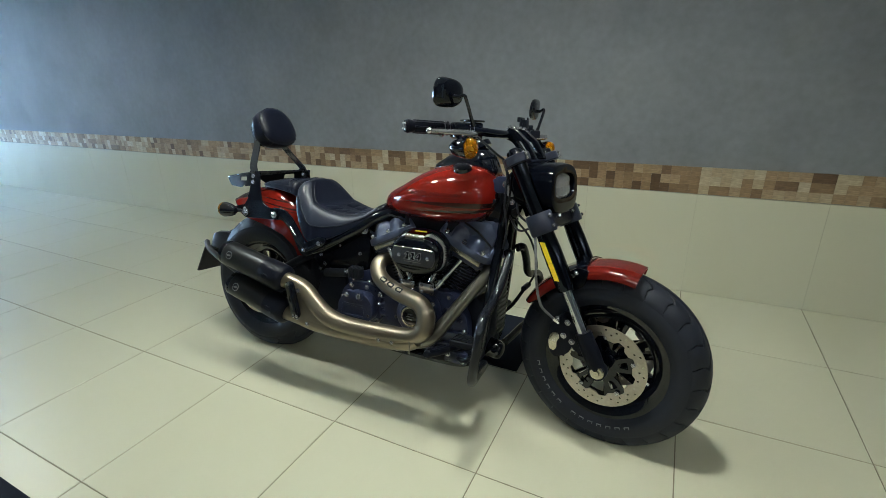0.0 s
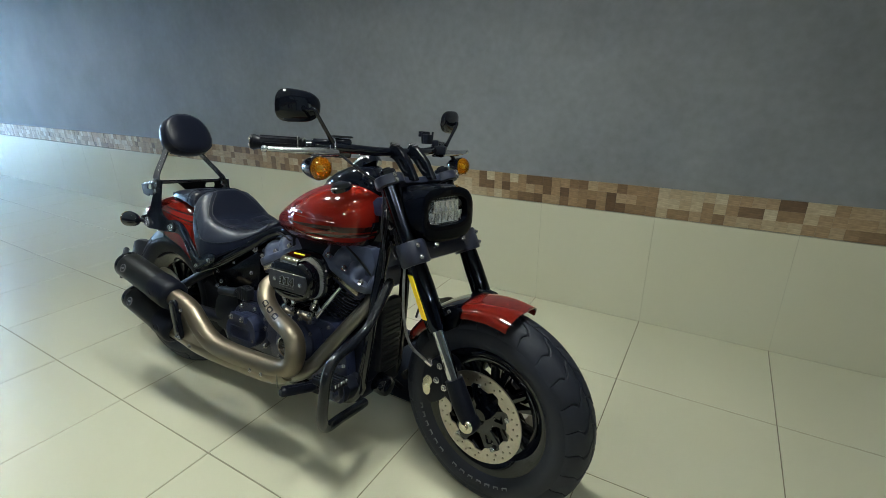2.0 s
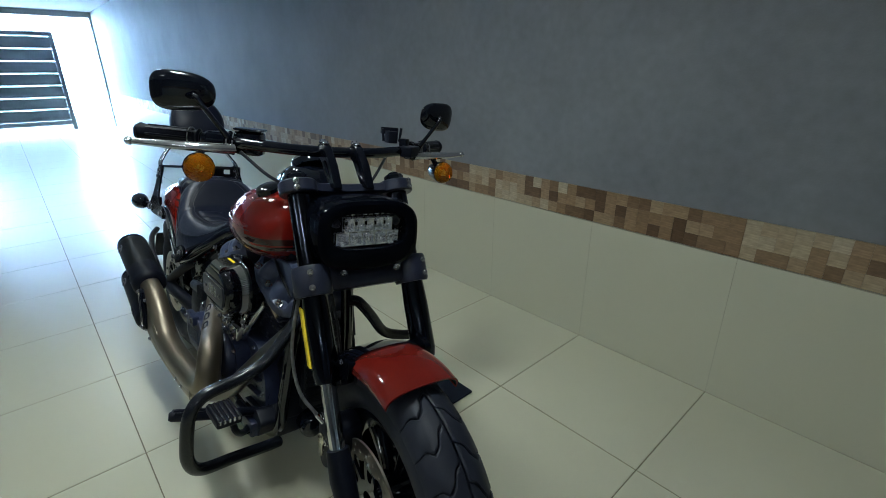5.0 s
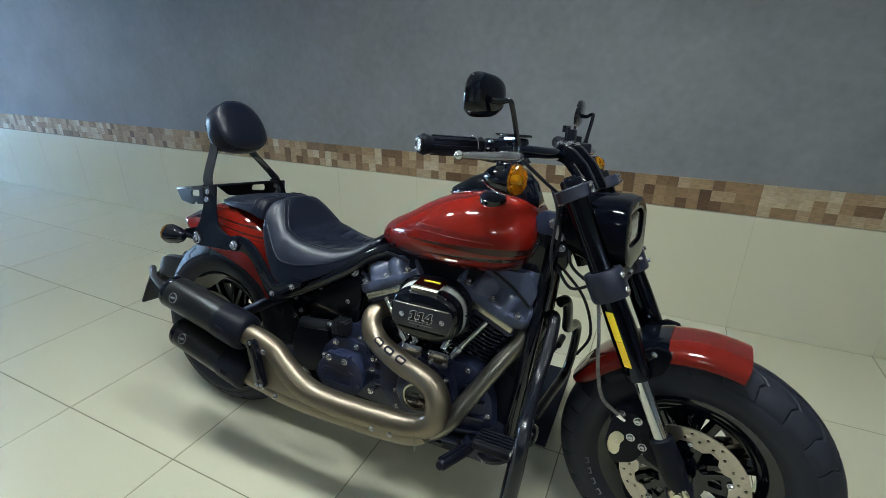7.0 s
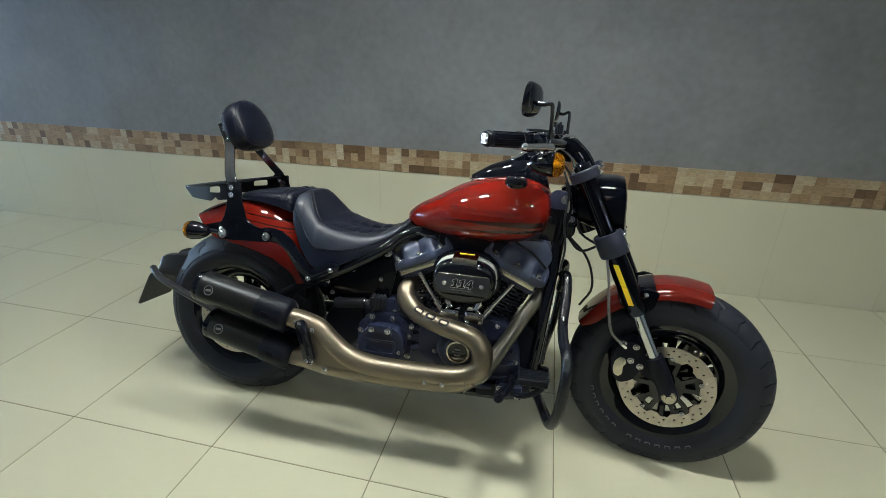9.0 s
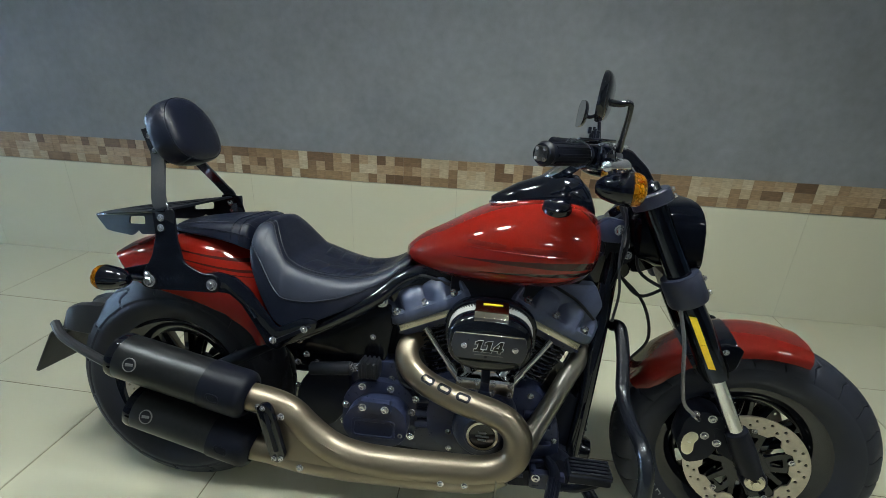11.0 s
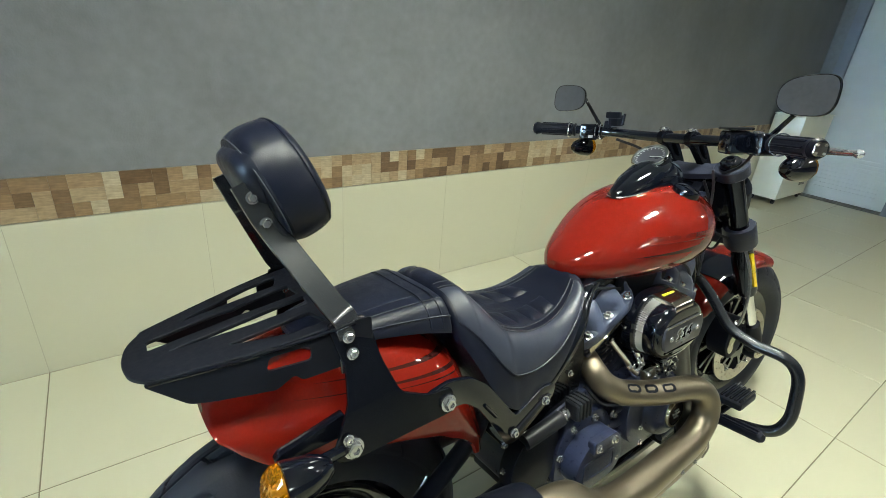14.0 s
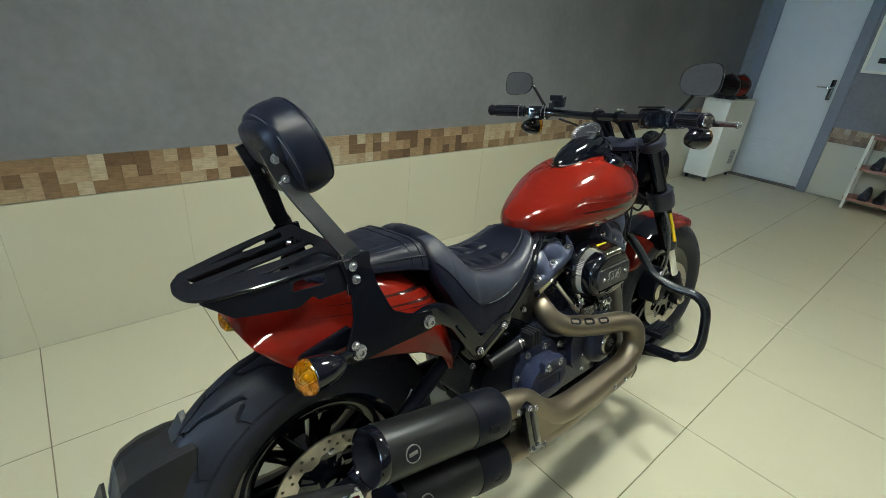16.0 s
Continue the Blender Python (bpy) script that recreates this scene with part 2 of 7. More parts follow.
def mosaic(name, island):
    """Small blocks of wood: each takes its own tone from pale sand to dark brown, with streaks of grain."""
    m = material(name, (1, 1, 1), 0.42, scale=45, vary=0.26, bump=0.10, bump_scale=200)
    nt = m.node_tree
    b = nt.nodes["Principled BSDF"]
    old = b.inputs["Base Color"].links[0].from_socket
    src = nt.nodes.new("ShaderNodeNewGeometry").outputs["Random Per Island"] if island else nt.nodes.new("ShaderNodeObjectInfo").outputs["Random"]
    ramp = nt.nodes.new("ShaderNodeValToRGB")
    tones = ((0.0, (0.095, 0.055, 0.030)), (0.14, (0.17, 0.104, 0.056)), (0.32, (0.24, 0.155, 0.084)), (0.52, (0.30, 0.205, 0.117)), (0.70, (0.34, 0.25, 0.155)), (0.86, (0.40, 0.32, 0.21)), (1.0, (0.46, 0.39, 0.28)))
    while len(ramp.color_ramp.elements) < len(tones):
        ramp.color_ramp.elements.new(0.5)
    for e, (at, c) in zip(ramp.color_ramp.elements, tones):
        e.position, e.color = at, (*c, 1)
    nt.links.new(src, ramp.inputs[0])
    co = nt.nodes.new("ShaderNodeTexCoord")
    mp = nt.nodes.new("ShaderNodeMapping")
    mp.inputs["Scale"].default_value = (18, 160, 160)
    nt.links.new(co.outputs["Object"], mp.inputs["Vector"])
    gr = nt.nodes.new("ShaderNodeTexNoise")
    gr.inputs["Scale"].default_value = 1.0
    nt.links.new(mp.outputs[0], gr.inputs["Vector"])
    sc = nt.nodes.new("ShaderNodeMapRange")
    sc.inputs["From Min"].default_value, sc.inputs["From Max"].default_value = 0.3, 0.7
    sc.inputs["To Min"].default_value, sc.inputs["To Max"].default_value = 0.78, 1.12
    nt.links.new(gr.outputs["Fac"], sc.inputs["Value"])
    v1 = nt.nodes.new("ShaderNodeVectorMath")
    v1.operation = "MULTIPLY"
    nt.links.new(old, v1.inputs[0])
    nt.links.new(ramp.outputs[0], v1.inputs[1])
    v2 = nt.nodes.new("ShaderNodeVectorMath")
    v2.operation = "SCALE"
    nt.links.new(v1.outputs[0], v2.inputs[0])
    nt.links.new(sc.outputs[0], v2.inputs["Scale"])
    nt.links.new(v2.outputs[0], b.inputs["Base Color"])
    return m


M_WOODS = mosaic("wood_block_mosaic", False)
M_WOODS2 = mosaic("wood_block_mosaic_far", True)

# ---- helpers for shapes ----
def finish(bm, name, mat, angle=35.0):
    me = bpy.data.meshes.new(name)
    bmesh.ops.recalc_face_normals(bm, faces=bm.faces)
    bm.to_mesh(me)
    bm.free()
    me.materials.append(mat)
    if angle > 0:
        me.polygons.foreach_set("use_smooth", [True] * len(me.polygons))
        me.set_sharp_from_angle(angle=radians(angle))
    return me


def part(name, bm, mat, parent=None, label="", angle=35.0):
    ob = new(name, finish(bm, name, mat, angle))
    ob.parent = parent
    return tagged(ob, label)


def thing(name, label, category, m=None, group="", kind=""):
    ob = new(name)
    ob.empty_display_size = 0.1
    if m is not None:
        ob.matrix_world = m
    return tagged(ob, label, category, group, kind)


def box(x0, x1, y0, y1, z0, z1, bevel=0.0, m=None, seg=2):
    bm = bmesh.new()
    bmesh.ops.create_cube(bm, size=1)
    for v in bm.verts:
        v.co = Vector((x0 + (v.co.x + 0.5) * (x1 - x0), y0 + (v.co.y + 0.5) * (y1 - y0), z0 + (v.co.z + 0.5) * (z1 - z0)))
    if bevel:
        bmesh.ops.bevel(bm, geom=bm.edges[:], offset=bevel, segments=seg, profile=0.6, affect="EDGES")
    if m is not None:
        bm.transform(m)
    return bm


def merge(*bms):
    """One bmesh out of several."""
    out = bmesh.new()
    for b in bms:
        me = bpy.data.meshes.new("tmp")
        b.to_mesh(me)
        b.free()
        out.from_mesh(me)
        bpy.data.meshes.remove(me)
    return out


def smooth_path(pts, per=6):
    """Catmull-Rom points through pts."""
    p = [Vector(q) for q in pts]
    p = [2 * p[0] - p[1]] + p + [2 * p[-1] - p[-2]]
    out = []
    for i in range(1, len(p) - 2):
        a, b, c, d = p[i - 1], p[i], p[i + 1], p[i + 2]
        for k in range(per):
            t = k / per
            out.append(0.5 * (2 * b + (c - a) * t + (2 * a - 5 * b + 4 * c - d) * t * t + (3 * b - a - 3 * c + d) * t ** 3))
    out.append(p[-2])
    return out


def loft(rings, caps=True, closed=True):
    """Faces between rings of equally many points."""
    bm = bmesh.new()
    vs = [[bm.verts.new(q) for q in r] for r in rings]
    n = len(rings[0])
    for a, b in zip(vs, vs[1:]):
        for i in range(n if closed else n - 1):
            j = (i + 1) % n
            bm.faces.new((a[i], a[j], b[j], b[i]))
    if caps and closed:
        bm.faces.new(vs[0])
        bm.faces.new(vs[-1][::-1])
    return bm


def tube(pts, r, seg=14, per=6, smooth=True, flat=1.0):
    """A round tube along pts; r one radius or one for each point; flat squeezes it across."""
    path = smooth_path(pts, per) if smooth and len(pts) > 2 else [Vector(q) for q in pts]
    n = len(path)
    rad = [r] * n if isinstance(r, (int, float)) else [float(q) for q in np.interp(np.linspace(0, 1, n), np.linspace(0, 1, len(r)), r)]
    rings, side = [], None
    for i, q in enumerate(path):
        d = (path[min(i + 1, n - 1)] - path[max(i - 1, 0)]).normalized()
        if side is None:
            side = d.orthogonal().normalized()
        side = (side - d * side.dot(d)).normalized()
        up = d.cross(side)
        rings.append([q + rad[i] * (math.cos(a) * side + flat * math.sin(a) * up) for a in (2 * math.pi * k / seg for k in range(seg))])
    return loft(rings)


def lathe(profile, origin, axis, seg=32, closed=False):
    """Turns (radius, along) pairs round an axis through origin."""
    o, d = Vector(origin), Vector(axis).normalized()
    u = d.orthogonal().normalized()
    w = d.cross(u)
    rings = []
    for k in range(seg):
        a = 2 * math.pi * k / seg
        e = math.cos(a) * u + math.sin(a) * w
        rings.append([o + d * t + e * r for r, t in profile])
    rings.append(rings[0])
    bm = loft(rings, caps=False, closed=closed)
    bmesh.ops.remove_doubles(bm, verts=bm.verts, dist=1e-5)
    return bm


def plate(outer, holes, to3d, thick, bevel=0.0):
    """A flat plate with holes: 2D loops, a function that sets them in space, and a thickness along the normal."""
    bm = bmesh.new()
    for ring in (outer, *holes):
        vs = [bm.verts.new((q[0], q[1], 0)) for q in ring]
        for i in range(len(vs)):
            bm.edges.new((vs[i], vs[(i + 1) % len(vs)]))
    bmesh.ops.triangle_fill(bm, use_beauty=True, use_dissolve=False, edges=bm.edges[:])
    res = bmesh.ops.extrude_face_region(bm, geom=bm.faces[:])
    for v in res["geom"]:
        if isinstance(v, bmesh.types.BMVert):
            v.co.z += thick
    bmesh.ops.recalc_face_normals(bm, faces=bm.faces)
    if bevel:
        rim = [e for e in bm.edges if e.is_manifold and e.calc_face_angle(0) > 0.6 and abs(e.verts[0].co.z - e.verts[1].co.z) < 1e-6]
        bmesh.ops.bevel(bm, geom=rim, offset=bevel, segments=1, affect="EDGES")
    for v in bm.verts:
        v.co = Vector(to3d(v.co.x, v.co.y, v.co.z))
    return bm


def circle(cx, cy, r, n=16, start=0.0):
    return [(cx + r * math.cos(start + 2 * math.pi * k / n), cy + r * math.sin(start + 2 * math.pi * k / n)) for k in range(n)]


def slab(pts, y0, y1, bevel=0.004, n=2):
    """A rounded prism: an outline in x and z between two y."""
    bm = bmesh.new()
    f = bm.faces.new([bm.verts.new((x, y0, z)) for x, z in pts])
    res = bmesh.ops.extrude_face_region(bm, geom=[f])
    for v in res["geom"]:
        if isinstance(v, bmesh.types.BMVert):
            v.co.y = y1
    bmesh.ops.recalc_face_normals(bm, faces=bm.faces)
    if bevel:
        bmesh.ops.bevel(bm, geom=bm.edges[:], offset=bevel, segments=n, profile=0.6, affect="EDGES", clamp_overlap=True)
    return bm


def rounded(pts, r=0.01, n=4):
    """An outline with its corners rounded."""
    out = []
    for i, q in enumerate(pts):
        a, b, c = Vector(pts[i - 1]), Vector(q), Vector(pts[(i + 1) % len(pts)])
        k = min(r, (a - b).length * 0.45, (c - b).length * 0.45)
        p0, p1 = b + (a - b).normalized() * k, b + (c - b).normalized() * k
        for j in range(n + 1):
            t = j / n
            p = (1 - t) ** 2 * p0 + 2 * t * (1 - t) * b + t * t * p1
            out.append((p.x, p.y))
    return out


# ---- the room ----
def structure(name, bm, mat, label, category, angle=0):
    ob = part(name, bm, mat, None, "", angle)
    return tagged(ob, label, category, "", "structure")


TILE = 0.6
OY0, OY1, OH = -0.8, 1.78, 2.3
# added slit in the unseen south wall, letting in bluish fill light
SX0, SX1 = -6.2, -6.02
floor = structure("floor", box(WEST_X - 4, EAST_X + 0.2, BACK_Y - 0.2, WALL_Y + 0.2, -0.15, -0.0018), M_GROUT, "cream glossy tiled floor with thin brown grout", "floor")
wall_north = structure("wall_north", box(WEST_X, EAST_X + 0.2, WALL_Y + 0.010, WALL_Y + 0.2, 0, CEIL), M_GREY, "grey textured wall above cream tiles and wood mosaic", "wall")
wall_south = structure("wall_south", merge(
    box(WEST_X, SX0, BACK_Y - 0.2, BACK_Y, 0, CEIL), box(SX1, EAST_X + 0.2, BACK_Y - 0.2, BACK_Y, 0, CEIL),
    box(SX0, SX1, BACK_Y - 0.2, BACK_Y, OH, CEIL)), M_GREY, "plain grey textured wall with an added unseen light slit", "wall")
ceiling = structure("ceiling", box(WEST_X - 0.2, EAST_X + 0.2, BACK_Y - 0.2, WALL_Y + 0.2, CEIL, CEIL + 0.2), M_CEIL, "plain white painted ceiling", "ceiling")
DY0, DY1, DH = 0.85, 1.60, 2.10
wall_east = structure("wall_east", merge(
    box(EAST_X, EAST_X + 0.2, BACK_Y, DY0, 0, CEIL), box(EAST_X, EAST_X + 0.2, DY1, WALL_Y + 0.01, 0, CEIL),
    box(EAST_X, EAST_X + 0.2, DY0, DY1, DH, CEIL)), M_GREY, "grey wall with a door opening and mosaic stripe", "wall")
wall_west = structure("wall_west", merge(
    box(WEST_X - 0.2, WEST_X, BACK_Y, OY0, 0, CEIL), box(WEST_X - 0.2, WEST_X, OY1, WALL_Y + 0.2, 0, CEIL),
    box(WEST_X - 0.2, WEST_X, OY0, OY1, OH, CEIL)), M_CEIL, "pale wall with a wide bright doorway", "wall")
backdrop = structure("backdrop", box(WEST_X - 4.1, WEST_X - 4.0, -9, 9, -0.1, 6), M_OUT, "overexposed bright daylight outside the doorway", "backdrop")
# glowing sheet added behind the south slit to brighten the room
slit_glow = structure("slit_glow", box(-9.0, -3.0, BACK_Y - 2.1, BACK_Y - 2.0, -0.1, 5), M_OUT, "glowing sheet behind the added slit, for bluish fill light", "backdrop")

# the grey and blue frame round the door, and the door leaf
FR = 0.09
door_trim = structure("door_trim", merge(
    box(EAST_X - 0.035, EAST_X + 0.1, DY0 - FR, DY0 + 0.005, 0, DH + FR, 0.003), box(EAST_X - 0.035, EAST_X + 0.1, DY1 - 0.005, DY1 + FR, 0, DH + FR, 0.003),
    box(EAST_X - 0.034, EAST_X + 0.1, DY0 + 0.005, DY1 - 0.005, DH - 0.005, DH + FR, 0.003)), M_FRAMEP, "grey-blue painted door frame", "door frame", 30)
door_1 = structure("door_1", box(EAST_X + 0.0, EAST_X + 0.04, DY0 + 0.008, DY1 - 0.008, 0.03, DH - 0.008, 0.003), M_DOOR, "closed pale grey door with louvres at its foot", "door", 30)
for k in range(9):
    zz = 0.12 + 0.042 * k
    part("slat", box(EAST_X - 0.003, EAST_X + 0.004, DY0 + 0.10, DY1 - 0.10, zz, zz + 0.028, 0.003, None, 1), M_DOOR, door_1)
hdl = part("door_handle", merge(box(EAST_X - 0.012, EAST_X, DY0 + 0.035, DY0 + 0.075, 0.96, 1.16, 0.006)), M_BLACK, door_1, "black door plate")
part("lever", tube([(EAST_X - 0.005, DY0 + 0.055, 1.08), (EAST_X - 0.05, DY0 + 0.058, 1.08), (EAST_X - 0.055, DY0 + 0.12, 1.08), (EAST_X - 0.05, DY0 + 0.17, 1.078)], 0.009, 10), M_CHROME, hdl, "steel lever")
threshold = structure("trim", box(EAST_X - 0.03, EAST_X + 0.1, DY0, DY1, 0.0, 0.026, 0.003), material("dark_stone_sill", (0.10, 0.09, 0.08), 0.6, scale=40, vary=0.5), "dark worn stone threshold under the door", "threshold", 30)

# the gate leaf seen in the bright doorway
gate = thing("gate", "grey panelled gate leaf standing in the bright doorway", "gate", pose(WEST_X - 0.1, 0.2, 0))
GM = material("grey_gate_paint", (0.22, 0.24, 0.28), 0.5, scale=10, vary=0.1)
for y0, y1, z0, z1 in ((0.79, 0.87, 0.0, 2.0), (-0.87, -0.79, 0.0, 2.0)):
    part("stile", box(-0.03, 0.03, y0, y1, z0, z1, 0.004), GM, gate)
for z0, z1 in ((0.11, 0.20), (1.91, 2.0)):
    part("rail", box(-0.03, 0.03, -0.789, 0.789, z0, z1, 0.004), GM, gate)
for k in range(7):
    part("panel", box(-0.012, 0.012, -0.788, 0.788, 0.205 + 0.244 * k, 0.440 + 0.244 * k, 0.008), GM, gate)

# ceiling lamps, out of view; the last three of PANELS are added fill
for px, py, pl, watts in PANELS:
    lamp = thing("ceiling_light", "unseen slim white ceiling lamp with glowing diffuser", "ceiling lamp", pose(px, py, CEIL), "ceiling lamps")
    part("housing", box(-pl / 2 - 0.02, pl / 2 + 0.02, -0.09, 0.09, -0.03, 0.0, 0.004), M_WHITE, lamp)
    part("diffuser", box(-pl / 2, pl / 2, -0.07, 0.07, -0.036, -0.028, 0.003), M_LAMP, lamp, "glowing diffuser")

# the white cabinet by the wall, on castors
cab = thing("cabinet", "cream white metal cabinet on small castors beside the wall", "cabinet", pose(0, 0, 0))
part("body", box(4.50, 5.22, 1.515, 1.785, 0.055, 0.86, 0.012), M_WHITE, cab)
part("lid", box(4.495, 5.225, 1.51, 1.788, 0.863, 0.875, 0.005), M_WHITE, cab)
for k in range(5):
    part("vent", box(4.98 + 0.03 * k, 4.99 + 0.03 * k, 1.512, 1.516, 0.16, 0.32, 0.001, None, 1), M_BADGE, cab, "grey vent slot")
for cx in (4.55, 5.17):
    for cy in (1.55, 1.75):
        part("castor", merge(lathe([(0.001, -0.012), (0.022, -0.012), (0.024, 0), (0.022, 0.012), (0.001, 0.012)], (cx, cy, 0.024), (0, 1, 0), 14), box(cx - 0.008, cx + 0.008, cy - 0.018, cy + 0.018, 0.026, 0.058, 0.003)), M_PLASTIC, cab)


def helmet(m, mat):
    h = thing("helmet", "glossy black and red full-face motorcycle helmet on the cabinet", "helmet", m, "helmets on the cabinet")
    bm = bmesh.new()
    bmesh.ops.create_uvsphere(bm, u_segments=24, v_segments=16, radius=0.125)
    for v in bm.verts:
        v.co = Vector((v.co.x * 1.12 + (0.03 if v.co.z < -0.02 else 0) * (v.co.x > 0), v.co.y * 0.95, max(v.co.z, -0.10) + 0.125))
    part("shell", bm, mat, h)
    part("visor", loft([[(0.144 * math.cos(a) * s, 0.124 * math.sin(a) * s, z) for a in np.linspace(-1.0, 1.0, 14).tolist()] for s, z in ((0.99, 0.10), (1.03, 0.125), (1.01, 0.165), (0.92, 0.195))], caps=False, closed=False), M_SMOKE, h, "smoked visor")
    part("neck_roll", tube([(0.11 * math.cos(a), 0.10 * math.sin(a), 0.02) for a in np.linspace(0, 6.2, 14).tolist()], 0.016, 10), M_PLASTIC, h)
    part("stripe", tube([(0.135 * math.cos(a), 0.0, 0.125 + 0.128 * math.sin(a)) for a in np.linspace(0.9, 2.6, 10).tolist()], 0.012, 8, flat=0.4), M_RED3, h, "red stripe")
    return h


helmet(pose(4.67, 1.66, 0.875, 0, 0, 200), M_BLACK)
helmet(pose(4.98, 1.65, 0.875, 0, 0, 190), M_RED3)

# the shoe rack by the far wall
rack = thing("shoe_rack", "cream metal shoe rack with pinkish wooden shelves", "shoe rack", pose(0, 0, 0))
M_SHELF = material("pink_brown_shelf", (0.34, 0.17, 0.14), 0.5, scale=30, vary=0.2)
for rx in (5.0, 5.26):
    for ry in (0.38, -0.32):
        part("post", box(rx - 0.012, rx + 0.012, ry - 0.012, ry + 0.012, 0, 0.72, 0.003), M_WHITE, rack)
for rz in (0.10, 0.40, 0.70):
    part("shelf", merge(box(4.99, 5.27, -0.34, 0.40, rz - 0.012, rz + 0.012, 0.004)), M_SHELF, rack)


def shoe(m, mat):
    sh = thing("shoe", "dark leather shoe on the rack", "shoe", m, "shoes on the rack")
    rings = []
    for x, hw, h in ((-0.13, 0.02, 0.05), (-0.11, 0.034, 0.09), (-0.05, 0.036, 0.085), (0.02, 0.040, 0.06), (0.08, 0.046, 0.048), (0.12, 0.036, 0.036), (0.14, 0.012, 0.02)):
        rings.append([(x, hw * math.cos(a), 0.022 + max(0, h * math.sin(a))) for a in np.linspace(-0.3, math.pi + 0.3, 12).tolist()])
    part("upper", loft(rings), mat, sh)
    part("sole", plate([(x, y) for x, y in ((-0.13, -0.03), (-0.05, -0.036), (0.08, -0.047), (0.13, -0.03), (0.145, 0), (0.13, 0.03), (0.08, 0.047), (-0.05, 0.036), (-0.13, 0.03))], [], lambda x, y, z: (x, y, z), 0.022), M_RUBBER, sh)


for k, (rz, ry) in enumerate(((0.112, 0.25), (0.112, 0.13), (0.112, -0.08), (0.412, 0.26), (0.412, 0.14), (0.712, 0.24), (0.712, 0.12))):
    shoe(pose(5.13, ry, rz, 0, 0, 180), M_PLASTIC if k % 3 else M_SEATG)

# a slack black bag in the rack
bag = thing("bag", "slack black fabric bag lying on the low shelf", "bag", pose(5.13, -0.21, 0.412))
rings = []
for by, hw, hh in ((-0.13, 0.03, 0.05), (-0.115, 0.085, 0.12), (-0.06, 0.105, 0.17), (0.0, 0.10, 0.19), (0.06, 0.105, 0.165), (0.10, 0.085, 0.12), (0.115, 0.03, 0.05)):
    rings.append([(hw * math.cos(a) * (1 + 0.06 * math.sin(5 * a + 20 * by)), by, max(0.0, hh * (0.45 + 0.55 * math.sin(a)))) for a in np.linspace(0, 2 * math.pi, 18, endpoint=False).tolist()])
part("body", loft(rings), M_SEATG, bag)
part("strap", tube([(-0.03, -0.08, 0.15), (-0.03, -0.04, 0.23), (-0.03, 0.04, 0.235), (-0.03, 0.08, 0.14)], 0.008, 8), M_PLASTIC, bag)

# a pale panel hung on the end wall
panel = thing("wall_panel", "pale grey wall panel with a small dark plate", "wall panel", pose(EAST_X - 0.016, 0.42, 1.58))
part("border", merge(box(-0.014, 0.014, -0.31, -0.285, -0.33, 0.33, 0.003), box(-0.014, 0.014, 0.285, 0.31, -0.33, 0.33, 0.003), box(-0.013, 0.014, -0.285, 0.285, 0.305, 0.33, 0.003), box(-0.013, 0.014, -0.285, 0.285, -0.33, -0.305, 0.003)), M_WHITE, panel)
part("sheet", box(-0.004, 0.010, -0.285, 0.285, -0.305, 0.305), M_DOOR, panel)
part("nameplate", box(-0.010, -0.003, 0.15, 0.21, -0.235, -0.185, 0.002), M_PLASTIC, panel, "small dark plate")

# the mat under the far side of the motorcycle, and the dark one by the camera
floor_mat = tagged(part("floor_mat", box(0.06, 0.55, 0.60, 1.08, 0.001, 0.010, 0.004), M_MAT), "thin black rubber mat lying on the tiles", "mat")
tagged(part("floor_mat", box(-1.7, -0.62, -1.5, -0.712, 0.001, 0.012, 0.004), M_MAT), "dark rubber mat lying on the tiles", "mat")

# ---- the motorcycle: x ahead from the rear axle, y to its left, z up; it leans on its side stand ----
BIKE = pose(-0.671, 0.374, 0.0, -9.3, 0, 0)
bike = thing("motorcycle", "red and black cruiser motorcycle leaning on its side stand", "motorcycle", BIKE)
RAKE = radians(27)
STEER = Matrix.Translation((1.256, 0, 0.85)) @ Matrix.Rotation(radians(-7.5), 4, Vector((-math.sin(RAKE), 0, math.cos(RAKE)))) @ Matrix.Translation((-1.256, 0, -0.85))


# the fork stands a little more upright than the frame, turning about the axle
STEER_WHEEL = STEER
STEER = Matrix.Translation((1.6, 0, 0.306)) @ Matrix.Rotation(radians(-1.9), 4, "X") @ Matrix.Translation((-1.6, 0, -0.306)) @ STEER


def front(bm):
    bm.transform(STEER)
    return bm


def rolling(bm):
    bm.transform(STEER_WHEEL)
    return bm


BOLT = None


def bolt(parent, pos, axis=(0, -1, 0), r=0.008, h=0.006, mat=None, steer=False):
    """A hexagon or button head set on a surface."""
    global BOLT
    if BOLT is None:
        BOLT = finish(merge(lathe([(1.25, 0), (1.25, 0.25), (0.95, 0.3), (0.0, 0.3)], (0, 0, 0), (0, 0, 1), 14), lathe([(0.92, 0.25), (0.92, 0.85), (0.75, 1.0), (0.45, 1.0), (0.4, 0.7), (0.0, 0.7)], (0, 0, 0), (0, 0, 1), 6)), "bolt", M_POLISH)
    ob = new("bolt", BOLT)
    ob.parent = parent
    m = Matrix.LocRotScale(pos, Vector(axis).to_track_quat("Z", "Y"), (r, r, h))
    ob.matrix_local = STEER @ m if steer else m
    return ob


def mirrored(bm):
    """The same shape on the other side."""
    out = bm.copy()
    for v in out.verts:
        v.co.y = -v.co.y
    bmesh.ops.reverse_faces(out, faces=out.faces)
    return out


def plain(bm):
    return bm


def settle(bm):
    """Flattens a tyre where it stands on the floor."""
    down = BIKE.to_3x3().inverted() @ Vector((0, 0, 1))
    for v in bm.verts:
        z = (BIKE @ v.co).z
        if z < 0.001:
            v.co += down * (0.001 - z)
    return bm


